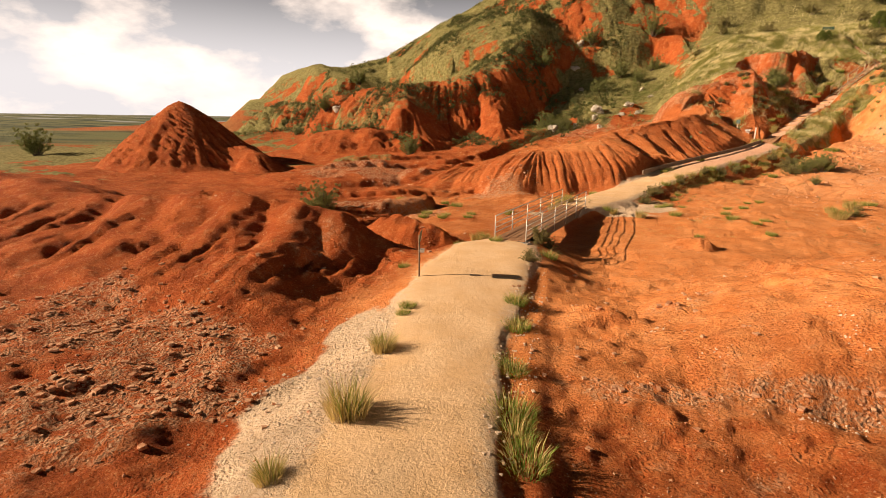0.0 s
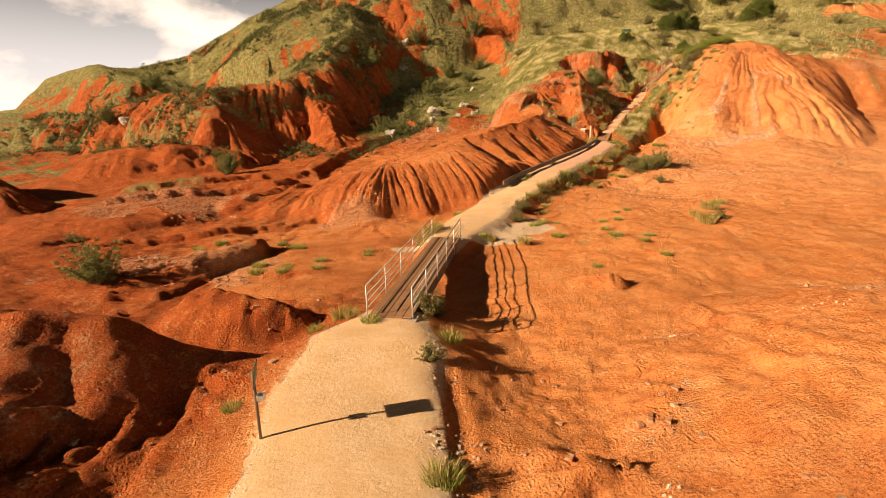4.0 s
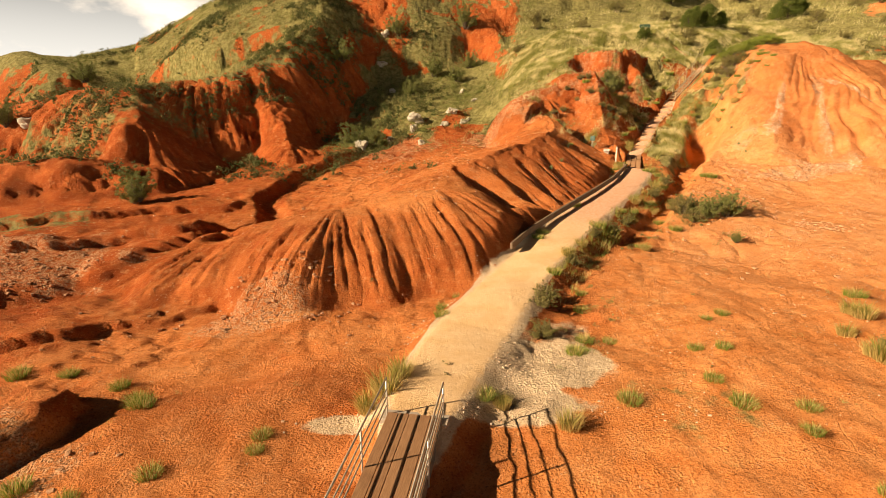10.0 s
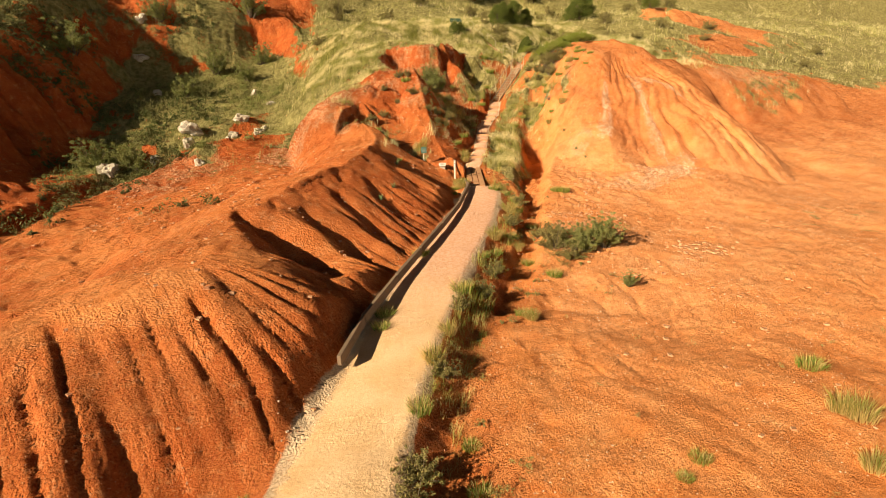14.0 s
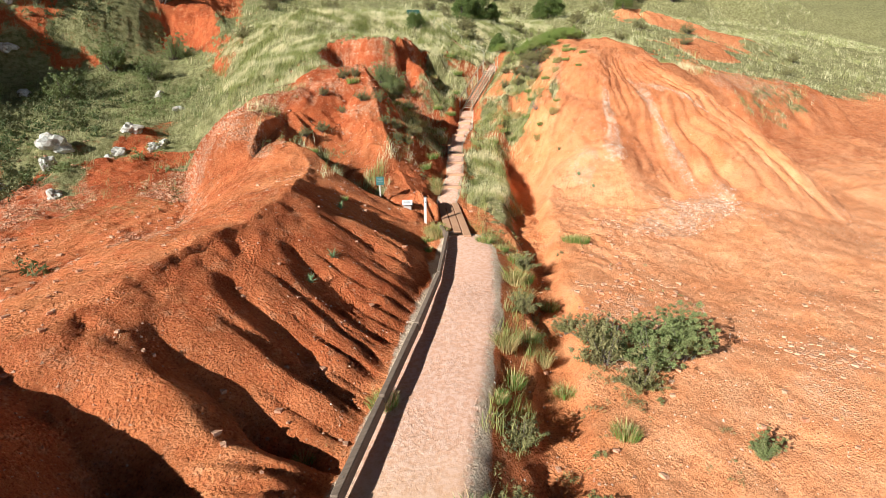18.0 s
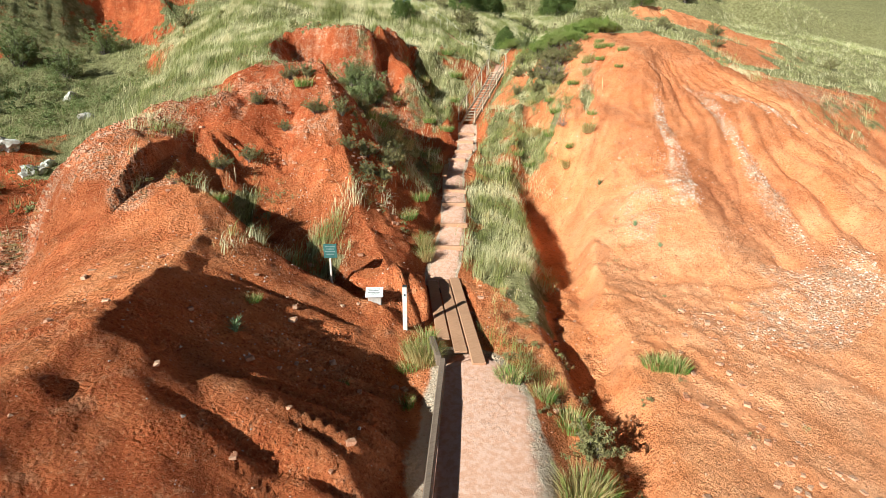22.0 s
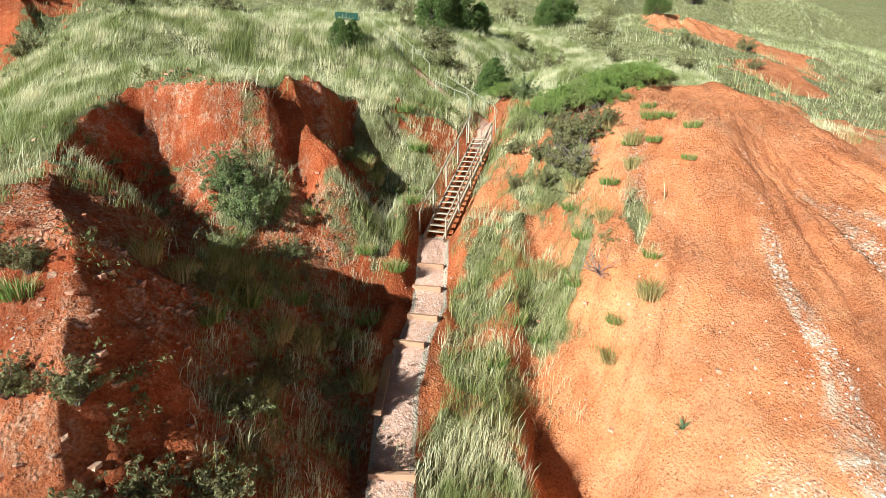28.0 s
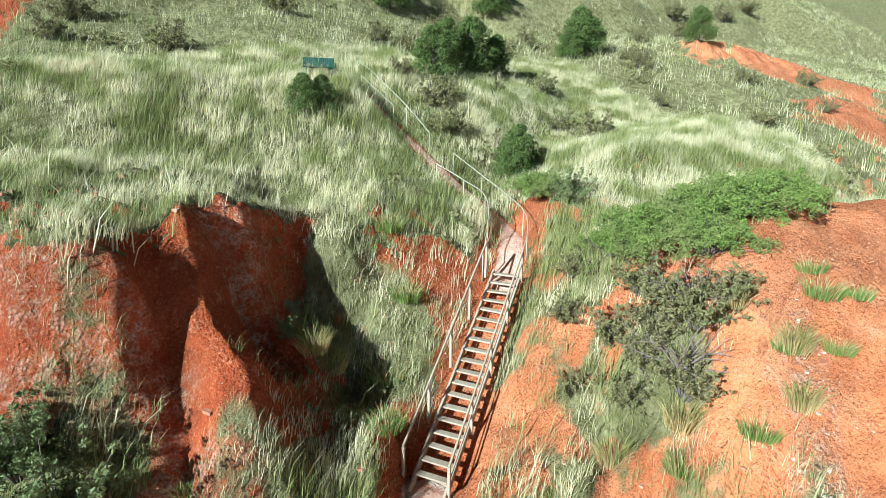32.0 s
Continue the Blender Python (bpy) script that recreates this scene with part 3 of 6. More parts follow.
def land(x, y):
    """Height of the ground at x, y (arrays)."""
    x, y = np.asarray(x, float), np.asarray(y, float)
    xs = sorted(STRIPS)
    levels = [np.interp(y, STRIP_Y, STRIPS[k]) for k in xs]
    h = levels[0].copy()
    for i in range(len(xs) - 1):
        t = step01(xs[i], xs[i + 1], x)
        h = np.where(x >= xs[i], levels[i] * (1 - t) + levels[i + 1] * t, h)
    h = h + 0.35 * fbm(x / 14, y / 14, 3, 1) * step01(-60, 10, y) + 0.12 * fbm(x / 3.0, y / 3.0, 3, 5)
    # the plain falls away to the horizon
    away = step01(140, 420, np.hypot(x, y - 40))
    h = h * (1 - away) + away * (-9 + 3 * fbm(x / 160, y / 160, 2, 3)) + 38 * away * step01(60, 320, y) * step01(-50, 90, x)
    # tall mesa behind, its grassy shoulder coming down to the west
    h = ridge(h, x, y, [(-96, 112, 11, 14, 16), (-80, 122, 18, 20, 20), (-66, 132, 23, 30, 30), (-46, 138, 34.5, 40, 45), (-20, 150, 52, 60, 55), (40, 185, 66, 70, 70), (140, 205, 70, 80, 90), (280, 190, 72, 90, 110), (420, 120, 70, 90, 120)],
              (1.0, 1.25), 6.0, 0.6, 21)
    h = ridge(h, x, y, [(22, 94, 19.6, 12, 13), (31, 90.0, 20.0, 9, 11), (38, 92, 20.8, 10, 11)], (1.1, 1.1), 4.0, 0.0, 23)
    # western red bluffs under the shoulder
    h = ridge(h, x, y, [(-92, 122, 18.5, 16, 12), (-79, 115, 19.6, 16, 10), (-64, 104, 15.6, 14, 11)], (1.2, 1.3), 2.0, 1.3, 33, 0.3)
    h = ridge(h, x, y, [(-70, 84, 7.5, 9, 8), (-56, 80, 8.5, 10, 8), (-44, 76, 10.5, 13, 10), (-33, 69, 10.6, 14, 8.5), (-30, 64, 8.0, 8, 6)], (1.1, 1.4), 1.5, 1.4, 41, 0.2)
    h = ridge(h, x, y, [(-38, 78, 10.8, 16, 10), (-29, 76, 11.6, 14, 10), (-23, 79, 13.6, 14, 11), (-19, 88, 18.5, 20, 9), (-17, 96, 22.8, 26, 9), (-20, 106, 29, 30, 10)], (1.1, 1.3), 1.5, 1.4, 45, 0.2)
    h = ridge(h, x, y, [(-22, 80, 12.4, 4, 4), (-18, 73, 8.8, 4, 4), (-15.5, 67, 4.5, 3, 3)], (1.2, 1.2), 1.6, 0.5, 47)
    h = ridge(h, x, y, [(-12, 118, 32, 6, 5), (-9.8, 111.5, 24.5, 4, 4)], (1.2, 1.2), 1.2, 0.5, 49)
    h = ridge(h, x, y, [(9, 116, 29, 7, 6), (12, 107, 22.5, 5, 5), (14, 100, 18.5, 3, 3)], (1.2, 1.2), 1.3, 0.6, 51)
    h = cone(h, x, y, -52.8, 40.5, 7.2, (11, 10, 11, 9), 1.15, 0.2, 0.6, 53)
    h = ridge(h, x, y, [(-44, 41, 1.6, 5, 4), (-40, 39, 1.2, 4, 3)], (1.2, 1.2), 1.1, 0.5, 57, 1.0, 0.7, 0.0)
    h = ridge(h, x, y, [(-41, 56, 3.2, 6, 5), (-33, 57, 4.0, 6, 5), (-27, 60, 3.6, 5, 5)], (1.1, 1.2), 1.6, 0.6, 55)
    # the long striped ridge beside the trail
    h = ridge(h, x, y, [(-12, 39.5, 0.7, 8, 7.8, 2.4), (-5, 38.2, 2.7, 8, 8.2, 2.4), (0, 40.0, 3.6, 9, 9.4, 1.9), (3.4, 45.0, 4.7, 10, 8.8, 0.95), (8.2, 49.2, 5.7, 9, 7.6, 0.92), (9.75, 51.3, 6.3, 8, 7.2, 0.95),
                        (11.8, 57.0, 6.4, 7, 5.4, 1.0), (11.4, 60.2, 7.5, 6, 3.8, 1.0), (11.6, 63.0, 8.6, 6, 3.6, 1.1), (12.9, 65.2, 10.4, 6, 3.6, 1.1)],
              (1.7, 1.9), 0.66, 0.27, 61, 0.5, 0.3, 1.0, (3.4, 1.2))
    # alcoves worn into its face
    for (ax, ay), (ex, ey), deep, half in (((2.0, 44.7), (6.0, 39.2), 1.7, 2.1), ((4.9, 45.1), (8.6, 40.5), 0.95, 1.3), ((6.9, 47.0), (9.6, 42.5), 0.65, 1.15), ((9.0, 48.7), (11.4, 44.8), 0.5, 1.4), ((10.8, 51.8), (12.7, 47.4), 0.3, 1.4)):
        bx, by = 0.42 * ax + 0.58 * ex, 0.42 * ay + 0.58 * ey
        h = valley(h, x, y, [(ax, ay, 0.2, 0.5), (bx, by, deep, half), (ex, ey, 0.25 * deep, 0.8 * half)], 20)
    # bluff left of the stairs
    h = ridge(h, x, y, [(12.4, 64.4, 9.7, 6, 3.2), (12.9, 65.2, 10.4, 6, 3.2), (15.2, 67.6, 11.6, 7, 3.2), (16.4, 71.0, 12.5, 9, 3.0), (17.4, 74.9, 13.8, 10, 3.0), (19.8, 78.2, 15.5, 12, 4.6), (23.0, 78.4, 15.6, 12, 5.0), (26.3, 79.2, 15.8, 12, 6.6), (29.5, 80.6, 16.0, 12, 7.6)],
              (1.5, 1.15), 0.7, 0.3, 65, 0.1, 0.4, 0.35)
    h = ridge(h, x, y, [(17.0, 69.5, 13.0, 6.0, 3.0), (17.4, 66.8, 13.0, 5.6, 3.2), (17.8, 65.2, 12.1, 5.2, 3.6), (17.4, 61.8, 9.0, 4.8, 4.0), (17.2, 58.6, 6.0, 3.8, 3.4), (17.3, 56.4, 4.7, 2.6, 2.6)], (0.95, 1.5), 0.55, 0.22, 67, 1.0, 0.3, 1.0, (3.7, 0.7))
    h = rim_cliff(h, x, y, [(18.2, 77.6, 15.0), (19.6, 77.0, 15.4), (21.3, 74.8, 15.3), (22.4, 73.8, 15.2), (23.3, 73.6, 15.1), (23.8, 75.2, 15.3), (24.6, 74.9, 15.5), (25.6, 75.8, 15.6), (26.6, 76.4, 15.1), (27.7, 76.7, 14.4), (28.9, 75.7, 13.8), (29.9, 75.4, 13.4)])
    h = ridge(h, x, y, [(24.2, 79.5, 15.8, 3.2, 3.2), (24.3, 76.6, 15.5, 1.8, 1.8), (24.5, 74.8, 15.2, 1.2, 1.2), (24.7, 73.8, 13.8, 1.5, 1.6), (25.4, 71.2, 11.6, 2.0, 2.0), (26.0, 69.4, 9.4, 1.6, 1.4)], (1.2, 1.2), 0.9, 0.3, 69)
    # hollow and slot worn into the bluff
    h = valley(h, x, y, [(25.5, 75.7, 0.5, 0.8), (26.0, 73.4, 1.3, 1.5), (26.3, 70.6, 0.3, 1.0)], 40)
    h = valley(h, x, y, [(23.6, 75.0, 0.5, 0.5), (23.9, 73.0, 1.0, 0.75), (24.2, 70.2, 0.4, 0.6)], 42)
    # big orange mound right of the trail and the brow behind it
    h = ridge(h, x, y, [(36.5, 75.5, 15.0, 7, 6), (41.0, 76.5, 16.6, 9, 7), (48, 79, 17.0, 12, 9), (60, 82, 17.4, 12, 11)], (1.4, 1.3), 2.5, 0.25, 73)
    h = cone(h, x, y, 41.8, 68.2, 15.7, (11.5, 11, 14.5, 20), 1.02, 0.05, 0.34, 75)
    h = ridge(h, x, y, [(41.2, 67.6, 15.2, 5, 6), (37.0, 62.6, 10.8, 5.0, 6), (32.4, 56.6, 6.9, 4, 5), (29.4, 52.0, 3.2, 3, 3)], (1.2, 1.3), 1.4, 0.08, 77, 1.0, 0.7, 0.0)
    h = ridge(h, x, y, [(50, 69, 13.6, 8, 9), (58, 70, 13.6, 8, 10), (70, 69, 12.6, 8, 9)], (1.2, 1.2), 2.0, 0.4, 79)
    h = ridge(h, x, y, [(76, 99, 23.6, 8, 5), (84, 99, 23.6, 8, 6), (96, 93, 21, 8, 7)], (1.2, 1.3), 2.0, 0.6, 81)
    # near mounds on both sides of the first stretch
    h = ridge(h, x, y, [(-42, 10, 1.0, 8, 9), (-33, 8.5, 1.4, 7, 9), (-28, 8.0, 0.9, 6, 8), (-21, 7.2, 1.3, 4.6, 8.0), (-15.3, 7.0, 1.8, 4.4, 8.2), (-11.7, 6.9, 1.75, 4.0, 7.6), (-9.3, 6.9, 1.25, 3.2, 6.6), (-6.9, 6.9, -0.15, 2.6, 3.6)],
              (1.7, 0.75), 1.2, 0.42, 83, 0.2, 0.4, 0.3)
    for (ax, ay), (ex, ey), deep in (((-8.3, 7.8), (-6.6, 4.4), 0.6), ((-10.6, 7.4), (-8.4, 3.0), 0.75), ((-13.4, 7.4), (-11.6, 2.8), 0.6), ((-16.8, 7.6), (-15.0, 2.6), 0.6), ((-20.5, 8.0), (-18.4, 3.2), 0.55), ((-24.5, 8.2), (-22.4, 3.0), 0.55)):
        h = valley(h, x, y, [(ax, ay, 0.4, 0.9), (0.5 * (ax + ex), 0.5 * (ay + ey), deep, 1.7), (ex, ey, 0.2, 1.2)], 30)
    h = ridge(h, x, y, [(-9.4, 12.6, -0.1, 1.6, 1.8), (-7.6, 12.0, -0.2, 1.4, 1.6), (-6.2, 12.2, -0.5, 1.2, 1.4)], (1.8, 1.8), 0.9, 0.2, 85, 1.0, 0.7, 0.0)
    h = ridge(h, x, y, [(3.6, 3.3, -0.55, 4.0, 3.0), (5.7, 3.2, 0.1, 6.0, 3.6), (7.6, 3.0, 0.85, 8.0, 4.2), (9.4, 2.9, 1.2, 9.5, 4.6), (13, 4.0, 1.3, 10, 6), (18, 5.0, 1.35, 10, 7), (28, 6, 1.4, 10, 8), (45, 8, 1.5, 10, 9)], (2.2, 2.0), 1.5, 0.10, 87, 1.0, 0.7, 0.0)
    h = ridge(h, x, y, [(-17, 19, -0.6, 3, 3.2), (-13.4, 20.6, -0.6, 2.4, 2.2), (-11.4, 22.4, -0.9, 1.5, 1.2)], (2.4, 2.6), 1.0, 0.12, 89, 1.0, 0.7, 0.0)
    h = ridge(h, x, y, [(6.0, 15.1, -0.3, 0.9, 0.9), (6.9, 14.8, -0.35, 0.8, 0.8)], (1.5, 1.5), 0.5, 0.04, 91, 1.0, 0.7, 0.0)
    # washes
    h = channel(h, x, y, [(-45, 30, 0.4, 4), (-20, 27, 0.3, 3.5), (-8, 19, 0.1, 3.0), (-1.2, 15.8, 0.25, 3.4), (5, 13.8, 0.1, 3.5), (14, 14, 0.2, 3), (30, 18, 0.3, 5)], 3)
    h = swell(h, x, y, ((-9.4, 1.6, 0.8, 2.4), (8.4, 13.6, 0.5, 4.0), (-6.0, 17.0, 0.7, 4.5), (-9.5, 22.0, 0.35, 4.0), (-4.0, 23.5, 0.35, 3.0), (-6.1, 30.3, 0.8, 2.2), (-24.9, 40.6, 0.9, 6.0), (16.9, 34.7, -0.4, 4.0), (27.5, 44.5, -0.5, 3.5),
                        (34.9, 48.5, 1.1, 4.0), (34.3, 56.2, -0.8, 2.0), (39.9, 62.8, -1.2, 2.4)))
    h = swell(h, x, y, ((13.0, 58.8, 1.0, 1.6), (17.0, 55.2, 0.5, 1.2), (12.2, 63.0, -0.7, 1.8), (5.2, 63.0, 0.6, 4.0), (-25.3, 63.3, -1.2, 5.0), (21.3, 63.9, -0.6, 1.6), (31.1, 64.1, 0.9, 1.9), (37.0, 65.0, 1.0, 2.4), (36.4, 68.8, 1.2, 2.4), (17.3, 68.4, -0.8, 2.6), (31.4, 70.3, -0.8, 1.5)))
    h = swell(h, x, y, ((27.1, 72.4, 1.5, 1.8), (-1.3, 74.3, 1.4, 4.0), (6.3, 76.9, 1.3, 4.5), (-11.3, 78.0, -1.5, 4.0), (30.3, 76.8, 0.7, 2.0), (20.7, 85.8, 1.3, 5.0), (70, 88, 1.8, 13), (82, 101, 1.7, 14)))
    # cut banks along the washes
    h = bank(h, x, y, [(-24, 25.5), (-17.7, 27.4), (-15, 29.2), (-12.4, 30.6), (-9.6, 31.6), (-8.6, 31.0)], 0.5, 4.0, 141)
    h = bank(h, x, y, [(-13.5, 15.5), (-11.9, 18.5), (-11.0, 20.8), (-10.6, 22.6), (-11.5, 24.2), (-14, 25)], 0.55, 4.0, 143)
    h = bank(h, x, y, [(-30, 37), (-24, 38.2), (-19, 40.6), (-15.5, 41.0), (-13, 42.5)], 0.7, 4.0, 147)
    h = bank(h, x, y, [(-34, 45.5), (-26, 46.5), (-20, 49), (-15, 49.2)], 0.8, 4.0, 149)
    h = channel(h, x, y, GULLY, 5)
    h = channel(h, x, y, [(31.4, 76.6, 0.2, 1.4), (29.4, 74.2, 0.5, 1.5), (26.6, 71.6, 0.5, 1.5), (24.4, 67.6, 0.4, 1.2)], 15)
    h = channel(h, x, y, [(12.6, 61.2, 0.3, 0.9), (13.6, 59.0, 0.7, 1.2), (14.9, 57.0, 0.6, 1.1), (16.3, 55.4, 0.4, 0.9), (17.6, 54.0, 0.3, 0.7)], 11)
    h = channel(h, x, y, [(6, 77, 0.8, 2.5), (-4, 73, 1.2, 3), (-11, 63, 1.0, 2.2), (-14, 53, 0.8, 1.6), (-11, 46, 0.7, 1.4), (-16, 36, 0.6, 1.5), (-26, 28, 0.5, 2)], 7)
    h = channel(h, x, y, [(0.6, 5, 0.05, 0.4), (1.5, 0, 0.1, 0.4), (2.3, -5, 0.12, 0.45), (3.6, -12, 0.1, 0.5)], 9)
    # small lumps and pits of weathered clay
    crumble = NOTES["rill"] * step01(26, 34, y) * step01(28, 24, x) if NOTES else 0.0
    rough = step01(260, 60, np.hypot(x, y - 40))
    flat = step01(-2, 8, x - 0.6 * (y - 24)) * step01(52, 44, y) * step01(6, 14, y)
    flat = np.maximum(flat, 1.25 * blob(x, y, -4.5, 21, 7, 8))
    h = h + rough * (1 - 0.55 * flat) * (0.09 * fbm(x / 1.1, y / 1.1, 3, 13, 0.6) + 0.05 * fbm(x / 0.34, y / 0.34, 2, 15, 0.7)) * (1 - 0.65 * crumble)
    # crumbling cliff faces left of the stairs
    crag = np.maximum(np.maximum(blob(x, y, 21.5, 76.0, 6.5, 3.6, 10), blob(x, y, 17.6, 64.0, 3.4, 4.6, -20)), blob(x, y, -25, 80, 22, 14))
    h = h + crag * (0.22 * fbm(x / 0.9, y / 0.9, 3, 113, 0.65) + 0.25 * np.abs(wave(x / 2.1, y / 2.1, 115)))
    # threadlike runnels over the flats
    wx, wy = x + 1.2 * wave(x / 3.3, y / 3.3, 95), y + 1.2 * wave(x / 3.3, y / 3.3, 97)
    vein = (1 - np.abs(wave(wx / 4.2, wy / 3.0, 98))) ** 16 + 0.7 * (1 - np.abs(wave(wx / 1.7, wy / 1.4, 99))) ** 14
    h = h - rough * 0.10 * vein * step01(0.25, 0.65, fbm(x / 7, y / 7, 2, 94) + 0.25) * step01(2.0, 1.0, h)
    # the trail on its bank
    for pts, skirt in ((TRAIL_NEAR, 1.2), (TRAIL_FAR, 1.2), (STEP_TRAIL, 0.8), (UP_TRAIL, 0.7)):
        d, run, (z, wide) = along(x, y, pts)
        hold = step01(0.0, 0.01, run) if pts is STEP_TRAIL else 1.0
        reach = np.where(d < 0, 3.4, 3.6) if pts is TRAIL_NEAR else skirt
        keep = step01(wide + reach, wide * 0.8, np.abs(d))
        z = z + 0.03 * wave(x / 1.3, y / 1.3, 17) - 0.05 * (np.abs(d) / wide).clip(0, 2) ** 2
        h = h + keep * (z - h)
        if pts is TRAIL_NEAR:
            h = h - 0.09 * step01(0.4, 0.1, np.abs(d - wide - 0.55 - 0.25 * wave(y / 1.7, y * 0, 19))) * step01(9, 6, y)
    # the stairs stand clear of the gully floor
    d, run, (z,) = along(x, y, [(29.0, 70.75, 9.5), (33.4, 74.2, 13.0)])
    keep = step01(3.6, 2.6, np.abs(d)) * step01(0.0, 0.3, run) * step01(5.8, 5.5, run)
    h = h + keep * (np.minimum(h, z - 0.42 + 0.85 * np.maximum(np.abs(d) - 0.65, 0)) - h)
    # bed under the footbridge, and under the boards
    d, run, _ = along(x, y, [(-2.0, 10.9, 0), (-0.1, 20.4, 0)])
    bed = step01(10.0, 2.0, np.abs(d)) * step01(0.0, 1.6, run) * step01(9.7, 8.0, run)
    h = np.where((run > 0.05) & (run < 9.65), np.minimum(h, h + bed * (-0.85 + 0.06 * wave(x / 2, y / 2, 27) - h)), h)
    d, run, _ = along(x, y, [(17.7, 52.0, 0), (19.3, 56.2, 0)])
    h = np.where((run > 0) & (run < 4.4) & (np.abs(d) < 0.75), np.minimum(h, 3.2 + 0.15 * run), h)
    return h


def spread(zones, ends, grow=1.13):
    """Grid lines: zones of even spacing (from, to, step), then wider and wider to the ends."""
    mid = []
    for lo, hi, step in zones:
        mid += list(np.linspace(lo, hi, max(2, round((hi - lo) / step)), endpoint=False))
    mid.append(zones[-1][1])
    for start, sign, end, s in ((zones[0][0], -1, ends[0], zones[0][2]), (zones[-1][1], 1, ends[1], zones[-1][2])):
        at, extra = start, []
        while (end - at) * sign > 0:
            s = min(s * grow, 260)
            at += s * sign
            extra.append(at)
        mid = extra[::-1] + mid if sign < 0 else mid + extra
    return np.array(mid)


GX = spread(((-64, -30, 0.5), (-30, -14, 0.24), (-14, -7, 0.15), (-7, 29, 0.1), (29, 44, 0.15), (44, 86, 0.5)), (-4200, 4200))
GY = spread(((-14, 24, 0.135), (24, 80, 0.105), (80, 92, 0.25), (92, 125, 0.45)), (-1500, 4600))
XX, YY = np.meshgrid(GX, GY)
NOTES.update(run=np.zeros(XX.shape), rill=np.zeros(XX.shape), sel=None)
ZZ = land(XX, YY)
NX, NY = len(GX), len(GY)
SLOPE = np.hypot(np.gradient(ZZ, GX, axis=1), np.gradient(ZZ, GY, axis=0))


def ground(x, y):
    """Height of the built sheet at one place."""
    i, j = int(np.clip(np.searchsorted(GX, x) - 1, 0, NX - 2)), int(np.clip(np.searchsorted(GY, y) - 1, 0, NY - 2))
    u, v = (x - GX[i]) / (GX[i + 1] - GX[i]), (y - GY[j]) / (GY[j + 1] - GY[j])
    return float((ZZ[j, i] * (1 - u) + ZZ[j, i + 1] * u) * (1 - v) + (ZZ[j + 1, i] * (1 - u) + ZZ[j + 1, i + 1] * u) * v)


def grounds(x, y):
    """The same for arrays."""
    i, j = np.clip(np.searchsorted(GX, x) - 1, 0, NX - 2), np.clip(np.searchsorted(GY, y) - 1, 0, NY - 2)
    u, v = (x - GX[i]) / (GX[i + 1] - GX[i]), (y - GY[j]) / (GY[j + 1] - GY[j])
    return (ZZ[j, i] * (1 - u) + ZZ[j, i + 1] * u) * (1 - v) + (ZZ[j + 1, i] * (1 - u) + ZZ[j + 1, i + 1] * u) * v


def slopes(x, y):
    i, j = np.clip(np.searchsorted(GX, x) - 1, 0, NX - 2), np.clip(np.searchsorted(GY, y) - 1, 0, NY - 2)
    return SLOPE[j, i]


